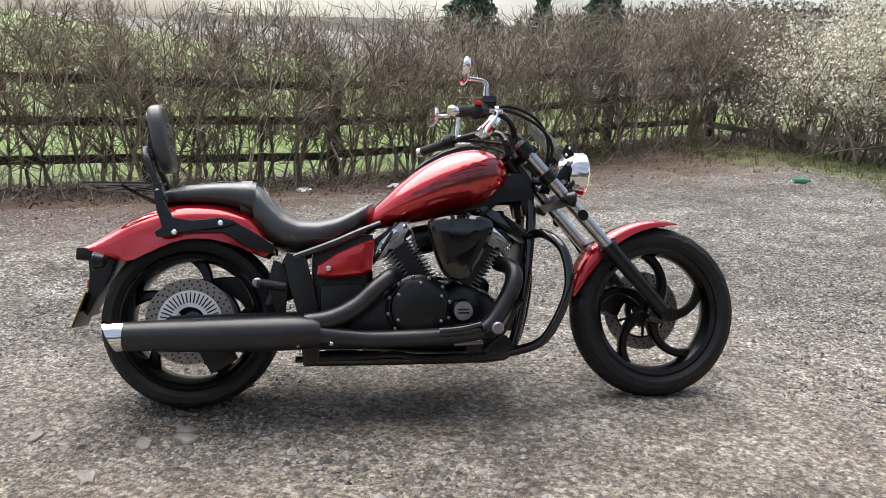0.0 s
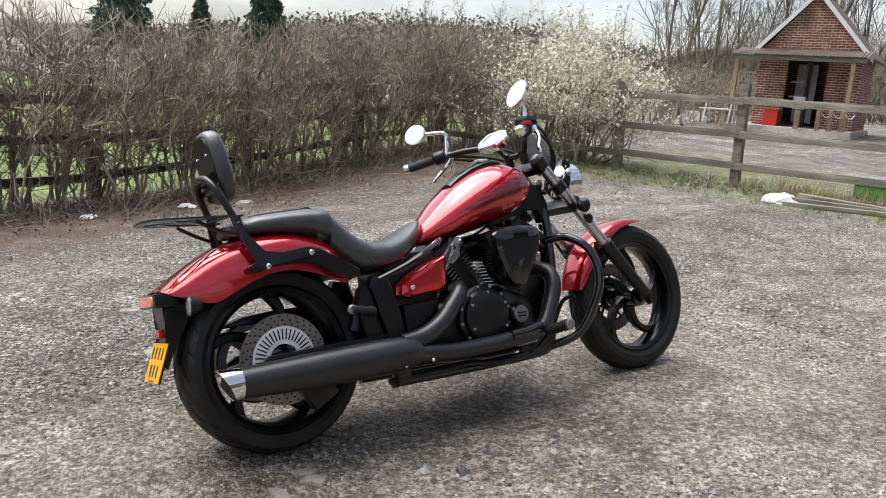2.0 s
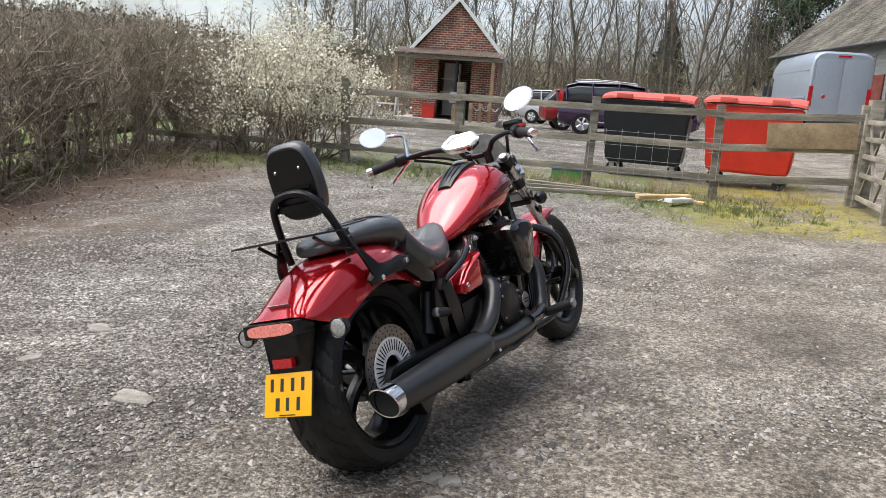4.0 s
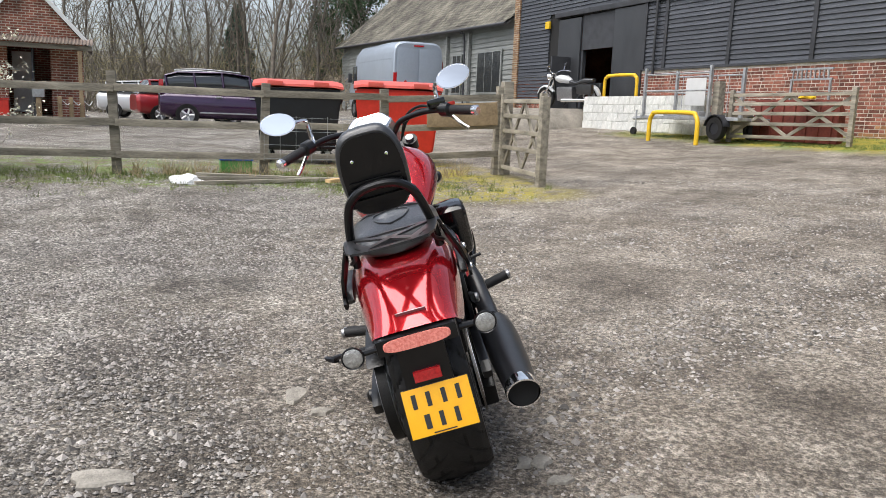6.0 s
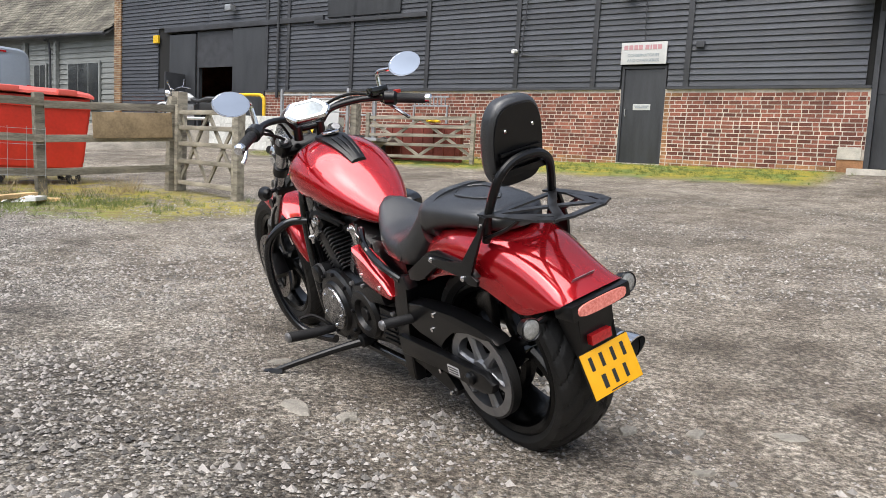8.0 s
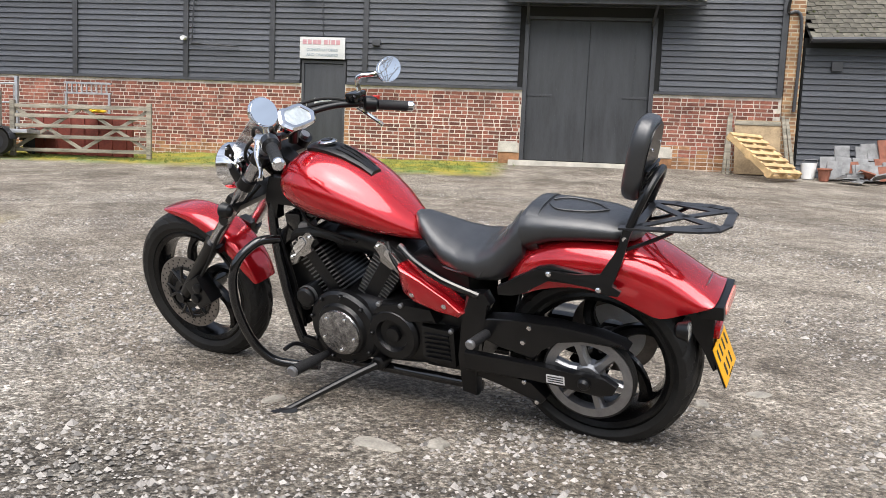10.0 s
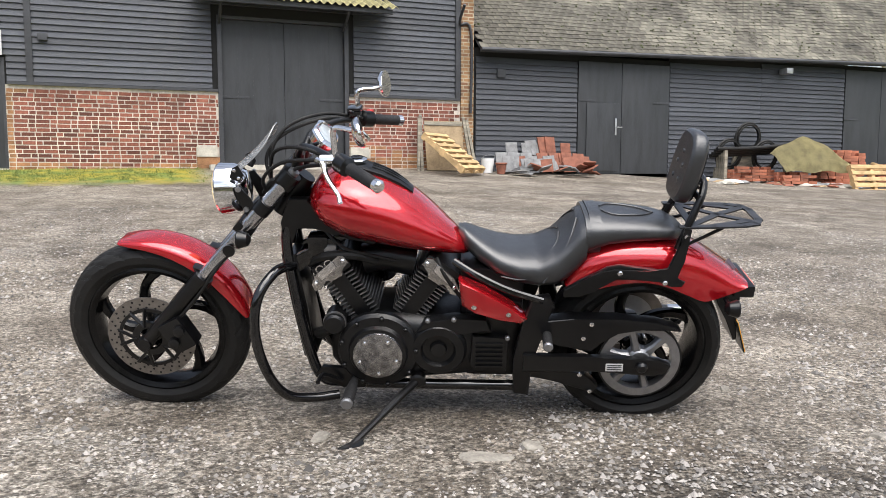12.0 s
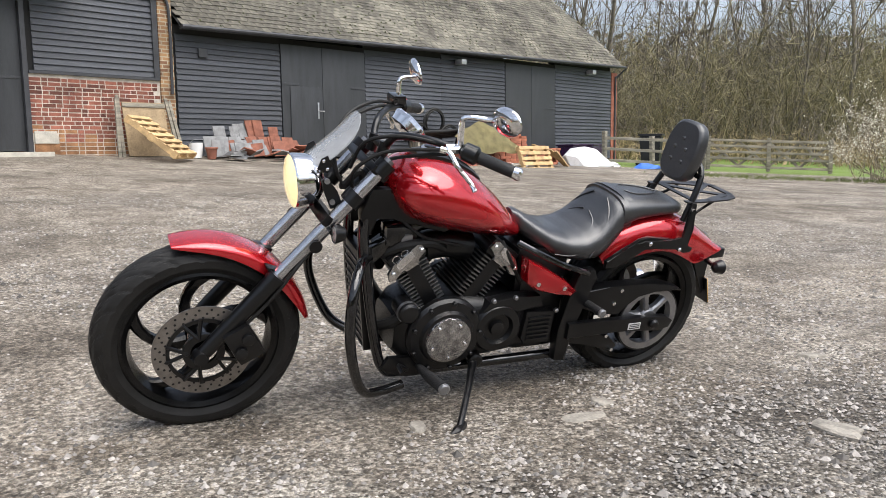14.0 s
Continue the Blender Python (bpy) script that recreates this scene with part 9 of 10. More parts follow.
scrap("plastic_sheet", 5.0, 8.7, 0.22, M_SHEETING, "crumpled white plastic sheet on the ground", "litter", 1)
scrap("plastic_sheet", 6.35, 7.05, 0.2, M_SHEETING, "torn pale sheet beside loose planks", "litter", 2)
scrap("plastic_bag", -1.55, 8.7, 0.10, M_SHEETING, "scrap of white plastic in the leaves", "litter", 3)
scrap("plastic_bag", -2.3, 8.0, 0.08, M_SHEETING, "scrap of pale plastic in the leaves", "litter", 4)
scrap("earthenware_shard", -1.0, 8.9, 0.08, M_STONE, "pale broken shard in the leaves", "litter", 5)
btl = holder("bottle", facing(2.6, 9.8, 20) @ Matrix.Scale(0.7, 4), "green plastic bottle lying on the grass", "bottle")
part("body", lathe([(0.01, -0.14), (0.04, -0.13), (0.042, 0.05), (0.016, 0.11), (0.015, 0.14)], (0, 0, 0.045), "X", 16), M_BOTTLE, btl)
part("cap", lathe([(0.018, 0.141), (0.018, 0.165), (0.01, 0.168)], (0, 0, 0.045), "X", 12), M_WHITE, btl)

# ---- before the workshop: white wall, hoops, trailer, old gate ----
def at_wall(s, o, turn=0.0):
    x, y = wpt(s, o)
    return Matrix.Translation((x, y, hgt(x, y))) @ WALL.to_3x3().to_4x4() @ Matrix.Rotation(radians(turn), 4, "Z")


ww = holder("white_wall", at_wall(-10.6, 1.45), "low white-painted concrete block wall", "wall", kind="structure")
bm0 = box(0, 0.436, -0.1, 0.1, 0, 0.205, 0.008)
blk = None
for r_ in range(4):
    for c_ in range(10):
        x = -0.35 + c_ * 0.446 + (0.22 if r_ % 2 else 0)
        if blk is None:
            blk = finish(bm0, "block", M_WHITEBRICK, ww)
            ob = blk
        else:
            ob = new("block", blk.data)
            ob.parent = ww
        ob.location = (x, random.uniform(-0.004, 0.004), r_ * 0.215 - 0.02)
part("core", box(-0.34, 4.3, -0.09, 0.09, -0.15, 0.835), M_WHITEBRICK, ww)


def hoop(s, o, w, h, turn):
    hp_ = holder("hoop_barrier", at_wall(s, o, turn), "yellow-painted tubular hoop barrier", "barrier", "yellow hoop barriers")
    part("tube", tube([(-w / 2, 0, -0.1), (-w / 2, 0, h - 0.22), (-w / 2 + 0.07, 0, h - 0.06), (-w / 2 + 0.22, 0, h), (w / 2 - 0.22, 0, h), (w / 2 - 0.07, 0, h - 0.06), (w / 2, 0, h - 0.22), (w / 2, 0, -0.1)], 0.045, 12), M_YELLOW, hp_)
    return hp_


hoop(-5.55, 3.05, 1.45, 0.62, 0)
hoop(-10.3, 0.85, 1.4, 1.38, 0)
tr = holder("trailer", at_wall(-6.1, 2.12), "galvanised flat trailer with a mesh frame", "trailer")
part("deck", box(-1.1, 1.85, -0.46, 0.46, 0.40, 0.47, 0.01), M_GALV, tr)
part("drawbar", tube([(-1.1, 0, 0.43), (-1.9, 0, 0.40)], 0.04, 8, 1), M_GALV, tr)
part("jockey_wheel", lathe([(0.02, -0.03), (0.09, -0.03), (0.1, 0.0), (0.09, 0.03), (0.02, 0.03)], (-1.75, -0.1, 0.1), seg=16), M_RUBBER, tr, "small black jockey wheel")
part("jockey_leg", tube([(-1.75, -0.05, 0.1), (-1.75, -0.05, 0.6)], 0.022, 8, 1), M_GALV, tr)
for x, y in ((-1.0, -0.45), (-1.0, 0.45), (1.02, -0.45), (1.02, 0.45)):
    part("upright", box(x - 0.03, x + 0.03, y - 0.03, y + 0.03, 0.47, 1.5, 0.005), M_GALV, tr, "grey steel upright")
for z in (1.0, 1.36):
    for y in (-0.45, 0.45):
        part("rail", tube([(-1.0, y, z), (1.02, y, z)], 0.018, 6, 1), M_GALV, tr)
part("panel", box(-0.62, 0.0, 0.38, 0.40, 0.72, 1.32, 0.005), M_SIGN, tr, "pale grey sheet panel")
part("load", box(-0.5, 0.6, -0.3, 0.3, 0.475, 0.58, 0.01), M_SLATE, tr, "grey slabs on the deck")
for k in range(6):
    part("mesh_wire", tube([(-0.8 + k * 0.35, 0.45, 0.47), (-0.8 + k * 0.35, 0.45, 1.36)], 0.008, 5, 1), M_GALV, tr)
for s_ in (-1, 1):
    w_ = part("wheel", torus_lathe([(0.12, -0.07), (0.22, -0.07), (0.24, 0), (0.22, 0.07), (0.12, 0.07)], (1.35, s_ * 0.5, 0.24), seg=24), M_RUBBER, tr, "black tyre")
    part("hub", lathe([(0.125, -0.05), (0.11, 0.0), (0.125, 0.05)], (1.35, s_ * 0.5, 0.24), seg=20), M_BINBLACK, w_)
    bm = bmesh.new()
    loft(bm, [[(1.35 + r * math.cos(radians(a)), s_ * 0.5 + y, 0.24 + r * math.sin(radians(a))) for r, y in ((0.265, -0.09), (0.28, -0.09), (0.28, 0.09), (0.265, 0.09))] for a in range(10, 171, 20)])
    part("mudguard", bm, M_BINBLACK, tr)
# old gate against a rust-red skip of sheets
gp0, gp1 = wpt(-4.72, 2.3), wpt(-2.25, 1.95)
field_gate("old_gate", gp0, gp1, hgt(*gp0), hgt(*gp1), "old weathered timber gate standing by the barn", M_TIMBER, 5, 0.98, endw=0.08, bar=0.066)
og = holder("gate_post", at_wall(-5.0, 2.4), "thick old weathered timber gate post", "post")
part("post", box(-0.085, 0.085, -0.085, 0.085, -0.3, 1.2, 0.02), M_TIMBER, og)
part("post_cap", box(-0.075, 0.075, -0.075, 0.075, 1.205, 1.225, 0.01), M_TIMBER, og)
rs_ = holder("sheet_stack", at_wall(-3.4, 1.45), "stack of rust-red steel sheets behind the old gate", "sheets")
for k in range(5):
    part("sheet", box(-1.3 + 0.03 * k, 0.68 - 0.05 * k, -0.25 + 0.1 * k, -0.22 + 0.1 * k, 0.0, 0.80 - 0.05 * k, 0.006), M_RUST, rs_)
for k in range(7):
    part("rib", box(-1.16 + k * 0.28, -1.11 + k * 0.28, -0.278, -0.252, 0.02, 0.78, 0.008), M_RUST, rs_)
lc = holder("ladder", at_wall(-4.1, 0.9), "grey aluminium ladder lying on the stack", "ladder")
for z in (1.25, 1.45):
    part("rail", box(-0.5, 0.5, -0.02, 0.02, z - 0.08, z - 0.04, 0.005), M_GALV, lc)
for k in range(9):
    part("rung", box(-0.45 + k * 0.105, -0.43 + k * 0.105, -0.015, 0.015, 1.21, 1.37), M_GALV, lc)
part("stay", box(-0.48, -0.44, -0.02, 0.02, 0.0, 1.17), M_GALV, lc)
part("stay", box(0.44, 0.48, -0.02, 0.02, 0.0, 1.17), M_GALV, lc)
scrap("cloth", *wpt(-3.3, 1.9), 0.16, M_YELLOW, "yellow cloth hanging on the old gate", "cloth", 9).location.z += 0.86

# white touring motorcycle outside the workshop
fc = holder("forecourt", WALL, "raised gravel forecourt before the workshop doors", "forecourt", kind="structure")
M_FORE = mat("forecourt_gravel", (0.20, 0.18, 0.15), 0.9, vary=0.35, scale=2.5, bump=0.5, bscale=60)
part("apron", loft(bmesh.new(), [[(s_, -o_, z_) for o_, z_ in ((0.06, 1.40), (1.9, 1.36 - dr * 0.75), (3.4, 1.0 - dr * 0.7), (5.2, 0.42 - dr * 0.3), (0.06, 0.2))] for s_, dr in ((-17.0, 0.0), (-11.5, 0.0), (-11.2, 0.25), (-10.98, 0.8))]), M_FORE, fc)
part("terrace", box(-10.98, -6.3, -1.33, -0.06, 0.3, 1.34), M_FORE, fc)
B2 = Matrix.Translation((*wpt(-12.05, 1.3), 1.385)) @ WALL.to_3x3().to_4x4() @ Matrix.Rotation(radians(200), 4, "Z") @ Matrix.Rotation(radians(-8), 4, "X")
mb = holder("touring_motorcycle", B2, "silver-white touring motorcycle parked outside the workshop", "motorcycle")
for x in (-0.75, 0.8):
    w_ = part("wheel", torus_lathe([(0.22, -0.05), (0.29, -0.06), (0.31, 0), (0.29, 0.06), (0.22, 0.05)], (x, 0, 0.31), seg=32), M_RUBBER, mb, "black tyre")
    part("rim", torus_lathe([(0.2, -0.04), (0.225, -0.04), (0.225, 0.04), (0.2, 0.04)], (x, 0, 0.31), seg=32), M_CHROME, w_)
    part("disc", annulus((x, 0, 0.31), 0.07, 0.14, -0.07, -0.065), M_DISC, w_)
    for k in range(5):
        a = 2 * math.pi * k / 5
        part("spoke", tube([(x, 0, 0.31), (x + 0.21 * math.cos(a), 0, 0.31 + 0.21 * math.sin(a))], 0.015, 6, 1), M_ALU, w_)
part("tank", loft(bmesh.new(), [oval(x, w, t, b, 18, 2.3) for x, w, t, b in ((-0.15, 0.06, 0.82, 0.72), (0.0, 0.14, 0.92, 0.7), (0.25, 0.16, 0.96, 0.72), (0.4, 0.08, 0.92, 0.78))]), M_CAR_WHITE, mb, "silver-white tank")
part("seat", loft(bmesh.new(), [oval(x, w, t, b, 18, 2.6) for x, w, t, b in ((-0.9, 0.1, 0.84, 0.74), (-0.6, 0.15, 0.86, 0.7), (-0.35, 0.16, 0.76, 0.66), (-0.1, 0.09, 0.82, 0.7))]), M_LEATHER, mb)
part("front_fender", arch([(0.8 + 0.35 * math.cos(radians(a)), 0.31 + 0.35 * math.sin(radians(a))) for a in (20, 60, 100, 150)], [(0.8 + 0.3 * math.cos(radians(a)), 0.31 + 0.3 * math.sin(radians(a))) for a in (20, 60, 100, 150)], [0.05, 0.08, 0.08, 0.05]), M_CAR_WHITE, mb)
part("rear_fender", arch([(-0.75 + 0.37 * math.cos(radians(a)), 0.31 + 0.37 * math.sin(radians(a))) for a in (40, 90, 130, 170)], [(-0.75 + 0.3 * math.cos(radians(a)), 0.31 + 0.3 * math.sin(radians(a))) for a in (40, 90, 130, 170)], [0.08, 0.1, 0.1, 0.07]), M_CAR_WHITE, mb)
part("engine", box(-0.25, 0.3, -0.18, 0.18, 0.22, 0.62, 0.05), M_ALU, mb, "bright engine")
part("frame", tube([(-0.6, 0, 0.6), (-0.3, 0, 0.25), (0.35, 0, 0.25), (0.5, 0, 0.85)], 0.03, 8), M_SATIN, mb)
for s_ in (-1, 1):
    part("fork", tube([(0.8, s_ * 0.09, 0.31), (0.5, s_ * 0.09, 0.95)], 0.028, 10, 1), M_CHROME, mb)
    part("silencer", tube([(0.1, s_ * 0.2, 0.24), (-0.4, s_ * 0.22, 0.25), (-1.0, s_ * 0.22, 0.28)], 0.05, 12), M_CHROME, mb)
    part("pannier", box(-1.0, -0.5, s_ * 0.24 - 0.08, s_ * 0.24 + 0.08, 0.42, 0.7, 0.05), M_LEATHER, mb)
    part("mirror", lathe([(0.02, -0.02), (0.06, 0.0), (0.055, 0.01)], (0.36, s_ * 0.4, 1.22), "X", 16), M_CHROME, mb)
    part("mirror_stem", tube([(0.38, s_ * 0.3, 1.05), (0.37, s_ * 0.38, 1.2)], 0.01, 6, 1), M_CHROME, mb)
part("handlebar", tube([(0.2, 0.42, 1.02), (0.4, 0.25, 1.06), (0.48, 0, 0.98), (0.4, -0.25, 1.06), (0.2, -0.42, 1.02)], 0.016, 8), M_CHROME, mb)
part("headlamp", lathe([(0.04, -0.08), (0.09, -0.03), (0.1, 0.06), (0.06, 0.08)], (0.62, 0, 0.9), "X", 24), M_CHROME, mb)
part("stand", tube([(0.0, 0.1, 0.2), (0.08, 0.28, -0.03)], 0.015, 6, 1), M_SATIN, mb)


# ---- things leaning and heaped along the low barn ----
def pallet(m, label, w=1.2, d=1.0, slats=7):
    p = holder("pallet", m, label, "pallet", "pale wooden pallets")
    for k in range(slats):
        y = -d / 2 + 0.05 + k * (d - 0.1) / (slats - 1)
        part("slat", box(-w / 2, w / 2, y - 0.045, y + 0.045, 0.122, 0.144, 0.003), M_PALLET, p)
    for x in (-w / 2 + 0.05, 0, w / 2 - 0.05):
        part("bearer", box(x - 0.045, x + 0.045, -d / 2, d / 2, 0.022, 0.12, 0.004), M_PALLET, p)
    for k in range(3):
        y = -d / 2 + 0.06 + k * (d - 0.12) / 2
        part("slat", box(-w / 2, w / 2, y - 0.045, y + 0.045, 0.0, 0.02, 0.003), M_PALLET, p)
    return p


pallet(at_wall(8.95, 1.0) @ pose(0, 0, 0.36, 38, 0, 42), "pale wooden pallet leaning on boards", 0.95, 1.15)
ply = holder("plywood_sheet", at_wall(9.05, 0.42) @ pose(0, 0, 0.02, -12, 0, 0), "weathered plywood sheet leaning on the brick wall", "sheet")
part("sheet", box(-0.42, 0.42, -0.012, 0.012, 0.0, 1.05, 0.003), M_PLY, ply)
part("batten", box(-0.42, 0.42, -0.03, -0.013, 0.95, 1.03, 0.003), M_TIMBER, ply)
for k, (s_, l_, ln) in enumerate(((8.42, 9, 1.15), (8.5, 4, 1.2), (9.6, -8, 1.2), (9.7, -11, 1.15))):
    bt = holder("batten", at_wall(s_, 0.5) @ pose(0, 0, 0, -14, l_ * 0.6, 0), "grey timber batten leaning on the wall", "timber", "battens leaning on the wall")
    part("upper", box(-0.03, 0.03, -0.02, 0.02, ln / 2 + 0.001, ln, 0.003), M_TIMBER, bt)
    part("lower", box(-0.03, 0.03, -0.02, 0.02, 0.0, ln / 2, 0.003), M_TIMBER, bt)
bk = holder("bucket", at_wall(9.95, 0.5), "white plastic bucket by the leaning boards", "bucket")
part("body", lathe([(0.11, 0.0), (0.14, 0.3), (0.135, 0.3), (0.105, 0.02)], (0, 0, 0), "Z", 24), M_WHITE, bk)
part("handle", tube([(-0.14, 0, 0.28), (-0.1, -0.12, 0.36), (0.1, -0.12, 0.36), (0.14, 0, 0.28)], 0.005, 6), M_GALV, bk)
rq = random.Random(8)
tiles = holder("tile_stack", at_wall(10.25, 0.35), "stacked grey and terracotta roof tiles by the barn", "tiles")
for k in range(60):
    s_ = rq.uniform(0.0, 2.1)
    row_o = rq.choice((0.0, 0.2, 0.38))
    zb_ = 0.0 if row_o > 0.3 else (0.02 + 0.34 * rq.randint(0, 1) * (row_o < 0.1))
    m_ = pose(s_, -row_o, zb_ + 0.01, -18 + rq.uniform(-8, 8), rq.uniform(-6, 6), rq.uniform(-12, 12))
    mt = M_SLATE if (s_ < 1.0 and rq.random() < 0.75) or rq.random() < 0.2 else M_TERRA
    hh = rq.choice((0.28, 0.34, 0.42))
    if rq.random() < 0.25:
        m_ = pose(s_, -0.45 - rq.uniform(0, 0.25), 0.04, rq.uniform(60, 100), rq.uniform(-20, 20), rq.uniform(-60, 60))
    part("tile", box(-0.13, 0.13, -0.012, 0.012, 0.0, hh, 0.004, m_), mt, tiles)
for k in range(5):
    m_ = pose(0.25 + rq.uniform(-0.1, 0.3), -0.5, 0.006 + 0.026 * k, -90, 0, rq.uniform(-8, 8)) @ Matrix.Translation((0, 0.0, -0.36))
    part("tile", box(-0.14, 0.14, -0.012, 0.012, 0.0, 0.36, 0.004, m_), M_SLATE, tiles)
pot = holder("clay_pot", at_wall(10.15, 0.75), "broken terracotta pot beside stacked tiles", "pot")
part("body", lathe([(0.08, 0.0), (0.11, 0.2), (0.12, 0.2), (0.12, 0.24), (0.1, 0.24), (0.09, 0.05)], (0, 0, 0), "Z", 20), M_TERRA, pot)
part("rim", lathe([(0.121, 0.2), (0.131, 0.21), (0.131, 0.235), (0.121, 0.24)], (0, 0, 0), "Z", 20), M_TERRA, pot)
slb = holder("slab", at_wall(15.2, 0.3) @ pose(0, 0, 0, -16, 0, 0), "grey slab leaning beside the barn door", "slab")
part("front_slab", box(-0.2, 0.1, -0.02, 0.02, 0.0, 0.5, 0.005), M_SLATE, slb)
part("rear_slab", box(-0.1, 0.22, 0.022, 0.06, 0.0, 0.55, 0.005), M_SLATE, slb)


def brick_pile(name, s, o, cols, rows_, label, seed, material=M_TERRA, size=(0.215, 0.1, 0.065)):
    r = random.Random(seed)
    h_ = holder(name, at_wall(s, o, r.uniform(-8, 8)), label, "bricks", "heaps along the barn")
    base_me = None
    for k in range(rows_):
        for i in range(cols):
            for j in range(3):
                if r.random() < 0.12 + 0.5 * (k == rows_ - 1):
                    continue
                if base_me is None:
                    ob = part("brick", box(0, size[0], 0, size[1], 0, size[2], 0.004), material, h_)
                    base_me = ob.data
                else:
                    ob = new("brick", base_me)
                    ob.parent = h_
                ob.matrix_local = pose(i * (size[0] + 0.01) + r.uniform(-0.02, 0.02), -j * (size[1] + 0.012), k * (size[2] + 0.004), 0, 0, r.uniform(-5, 5))
    return h_


M_TERRA2 = mat("old_terracotta_block", (0.33, 0.12, 0.07), 0.88, vary=0.3, scale=8, bump=0.3, bscale=80, objrand=0.35)
brick_pile("brick_stack", 18.3, 1.0, 6, 12, "neat stack of old red bricks", 41, M_TERRA2)
brick_pile("brick_stack", 15.9, 0.9, 5, 5, "rough heap of red bricks and rubble", 42, M_TERRA2)
brick_pile("brick_stack", 16.9, 1.3, 4, 4, "rough heap of red bricks and rubble", 43, M_TERRA2)
brick_pile("brick_stack", 19.9, 1.2, 5, 8, "tall stack of old red bricks", 44, M_TERRA2)
for i in range(34):
    sx, so = 15.0 + rq.uniform(0, 4.6), 0.8 + rq.uniform(0, 1.1)
    scrap("rubble", *wpt(sx, so), rq.uniform(0.07, 0.2), rq.choice((M_TERRA, M_PLY, M_STONE, M_TERRA, M_SHEETING, M_SLATE)), "lump of rubble before the barn", "rubble", 60 + i)
tp = bmesh.new()
rings = []
for i in range(15):
    f = i / 14
    ring = []
    for j in range(12):
        w = j / 11
        x = -0.2 + 1.7 * f + 0.15 * w
        y = -0.25 - 0.75 * w * (0.5 + 0.5 * f)
        z = 0.25 + 1.0 * math.sin(math.pi * min(1, 0.25 + 0.55 * f)) * (1 - w) ** 0.7 * (0.6 + 0.4 * f) + 0.03 * math.sin(f * 14 + w * 6)
        ring.append((x, y, z))
    rings.append(ring)
grid = [[tp.verts.new(p) for p in r_] for r_ in rings]
for a, b in zip(grid, grid[1:]):
    for i in range(11):
        tp.faces.new((a[i], a[i + 1], b[i + 1], b[i]))
bmesh.ops.solidify(tp, geom=tp.faces[:], thickness=0.02)
tarp = finish(tp, "tarpaulin", M_TARP)
tarp.matrix_world = at_wall(17.0, 0.9)
tagged(tarp, "stiff olive tarpaulin draped over the brick heap", "tarpaulin")
pallet(at_wall(18.95, 2.05) @ pose(0, 0, 0.12, 70, 0, -4), "pale wooden pallet stood against the bricks", 1.2, 0.85, 6)
for k in range(5):
    pb_ = holder("plank", at_wall(19.9 + 0.12 * k, 1.75 + 0.05 * k) @ pose(0, 0, 0.42 - 0.06 * k, 0, 20 + 2 * k, -8 + 5 * k), "pale sawn plank sloping off the brick heap", "plank", "planks on the heap")
    part("board", box(-0.55, 0.7, -0.06, 0.06, -0.02, 0.02, 0.004), M_PALLET, pb_)
for k in range(3):
    cb = holder("hose_coil", at_wall(16.3 + k * 0.5, 0.35) @ pose(0, -0.05 * k, 1.0 if k == 1 else 0.6, 8, 0, 0), "coil of black plastic pipe", "pipe", "black pipe coils")
    part("coil", torus_lathe([(0.34, -0.03), (0.38, -0.03), (0.4, 0), (0.38, 0.03), (0.34, 0.03)], (0, 0, 0), seg=36), M_RUBBER, cb)
    part("coil", torus_lathe([(0.29, -0.03), (0.32, -0.03), (0.335, 0), (0.32, 0.03), (0.29, 0.03)], (0, -0.02, 0.02), seg=36), M_RUBBER, cb)
    part("stand", box(-0.3, 0.3, 0.04, 0.1, -1.0 if k == 1 else -0.6, -0.33), M_TIMBER, cb)
for k in range(4):
    pp_ = holder("plastic_pipe", at_wall(15.6, 0.55 + 0.08 * k), "length of black plastic pipe on the heap", "pipe", "black pipes")
    part("pipe", tube([(0, 0, 0.55 + 0.06 * k), (1.2, 0, 0.62 + 0.05 * k), (2.5, -0.05, 0.72 + 0.06 * k)], 0.045, 10), M_RUBBER, pp_)
    part("prop", box(0.2, 0.28, -0.03, 0.03, 0.0, 0.52 + 0.06 * k), M_TIMBER, pp_)
    part("prop", box(2.2, 2.28, -0.03, 0.03, 0.0, 0.64 + 0.06 * k), M_TIMBER, pp_)
scrap("plastic_sheeting", *wpt(21.9, 1.7), 0.55, M_SHEETING, "heap of white plastic sheeting before the barn", "sheeting", 15).scale = (1, 1, 2.6)
scrap("plastic_sheeting", *wpt(22.6, 2.0), 0.35, M_SHEETING, "heap of white plastic sheeting before the barn", "sheeting", 16)
scrap("plastic_bag", *wpt(15.6, 1.3), 0.2, M_SHEETING, "white plastic bag by the rubble", "bag", 17)
scrap("plastic_bag", *wpt(15.1, 1.0), 0.14, M_PALLET, "yellow-brown sack by the rubble", "bag", 18)
scrap("blue_tarpaulin", -5.9, -16.5, 0.38, M_BLUE, "blue tarpaulin heap on the ground by the far fence", "tarpaulin", 19)
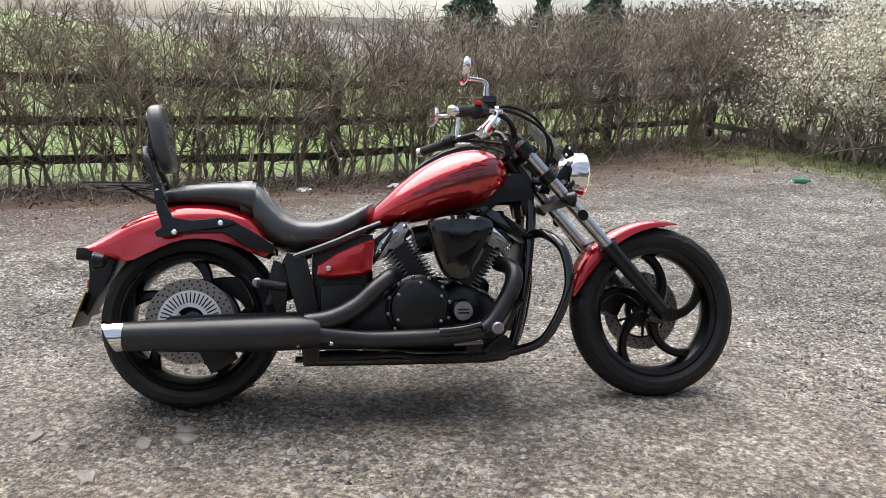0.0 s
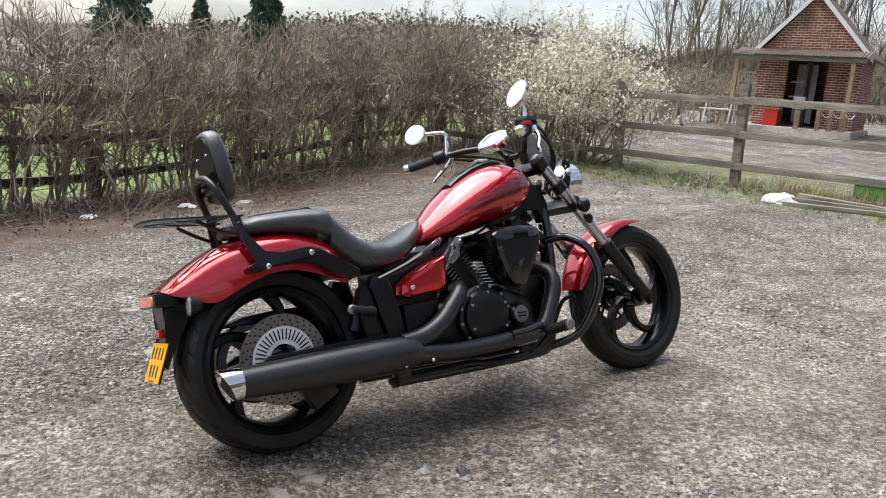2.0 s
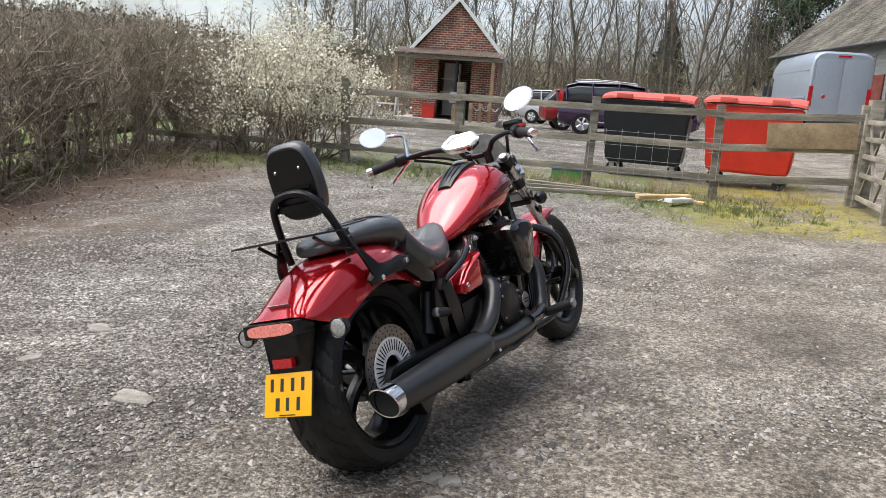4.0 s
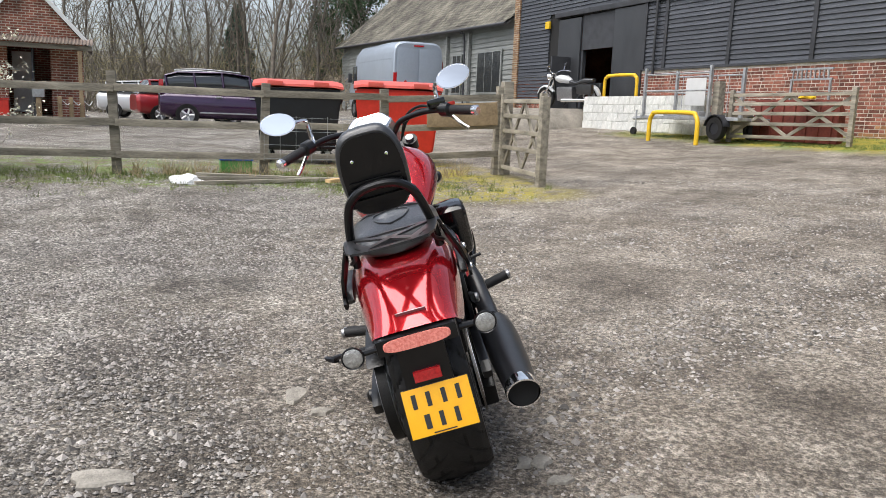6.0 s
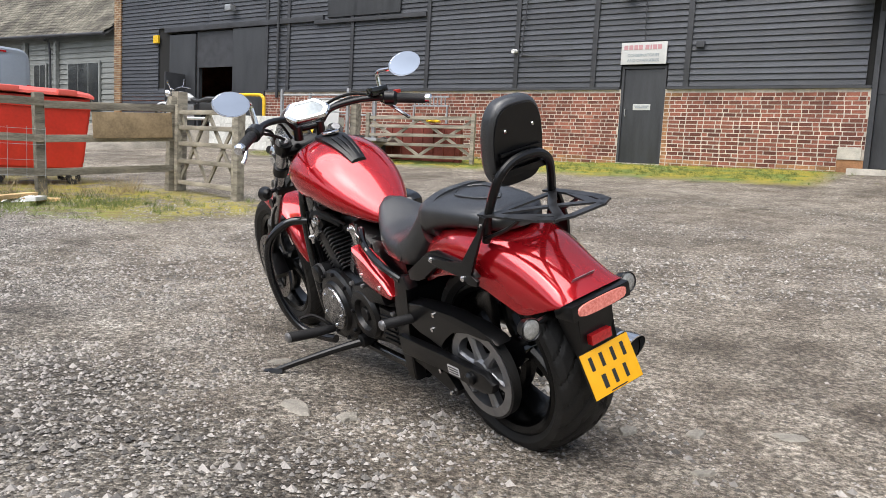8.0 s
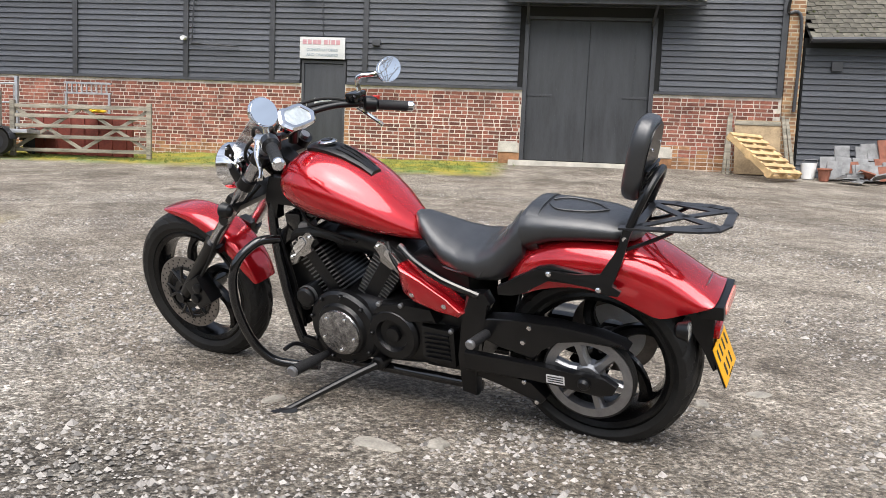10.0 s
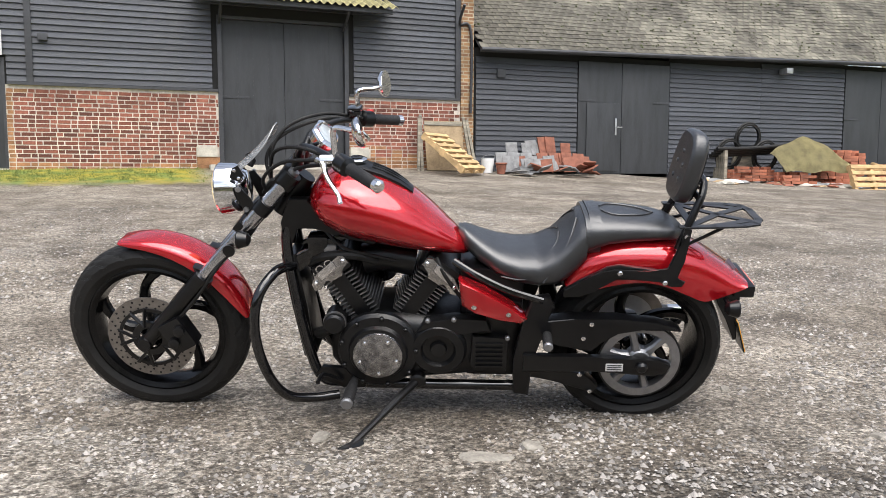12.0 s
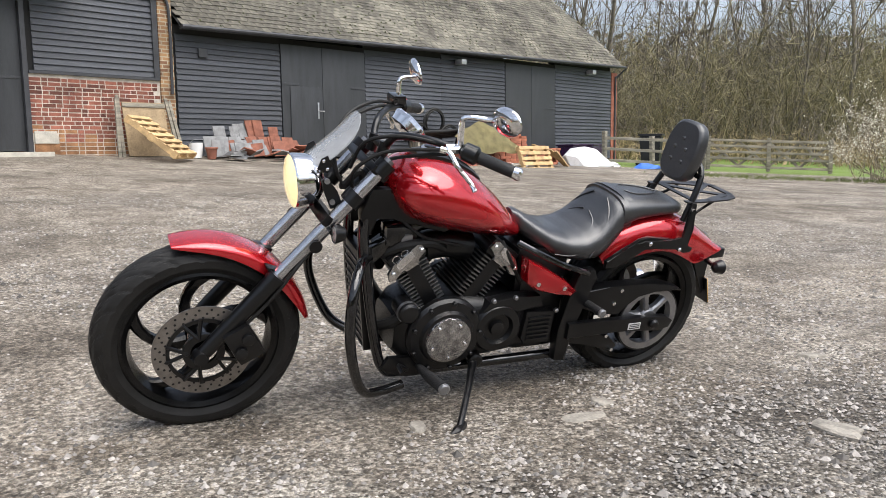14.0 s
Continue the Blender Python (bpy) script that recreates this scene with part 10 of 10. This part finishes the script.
tub = holder("planter", at_wall(23.2, 0.7), "purple plastic tub full of rubble beside the barn", "tub")
part("body", box(-0.9, 0.9, -0.3, 0.3, 0.0, 0.55, 0.03), M_CAR_PURPLE, tub)
part("rim", box(-0.93, 0.93, -0.33, 0.33, 0.555, 0.6, 0.01), M_CAR_PURPLE, tub)
wb = holder("wheelie_bin", at_wall(24.75, 2.3, 20), "dark grey wheeled bin beside the barn end", "bin")
bm = bmesh.new()
loft(bm, [[(x * k, y * k, z) for x, y in ((-0.28, -0.34), (0.28, -0.34), (0.28, 0.34), (-0.28, 0.34))] for z, k in ((0.08, 0.8), (0.95, 1.0))])
bmesh.ops.bevel(bm, geom=[e for e in bm.edges], offset=0.02, segments=2, affect="EDGES")
part("body", bm, M_BINBLACK, wb)
part("lid", box(-0.31, 0.31, -0.38, 0.36, 0.955, 1.02, 0.02), M_BINBLACK, wb)
for s_ in (-1, 1):
    part("wheel", lathe([(0.1, -0.03), (0.1, 0.03), (0.05, 0.04)], (s_ * 0.25, 0.34, 0.1), "X", 20), M_RUBBER, wb)

# far gates and fence before the wood
ga, gb, gc = (-7.85, -17.0), (-9.45, -16.45), (-11.0, -15.85)
far_gate = field_gate("field_gate", ga, gb, hgt(*ga), hgt(*gb), "weathered five-bar field gate before the wood", M_TIMBER, 5, 0.95)
field_gate("field_gate", gb, gc, hgt(*gb), hgt(*gc), "weathered five-bar field gate before the wood", M_TIMBER, 5, 0.95)
rail_fence([(-7.75, -17.05), (-6.3, -17.55), (-4.9, -18.0)], M_TIMBER, "weathered rail fence between the barn and the gates", 0.12, (0.85, 0.5, 0.15), 1.0)
# a telegraph pole beyond the grey barn
tpz = polar(26.0, 52)
tg = holder("telegraph_pole", facing(*tpz, 0), "tall grey timber telegraph pole", "pole")
part("pole", tube([(0, 0, 0), (0, 0, 9.5)], [0.13, 0.09], 10, 1), M_BARK, tg)
part("cross_arm", box(-0.6, 0.6, -0.05, 0.05, 8.9, 9.0, 0.01), M_BARK, tg)
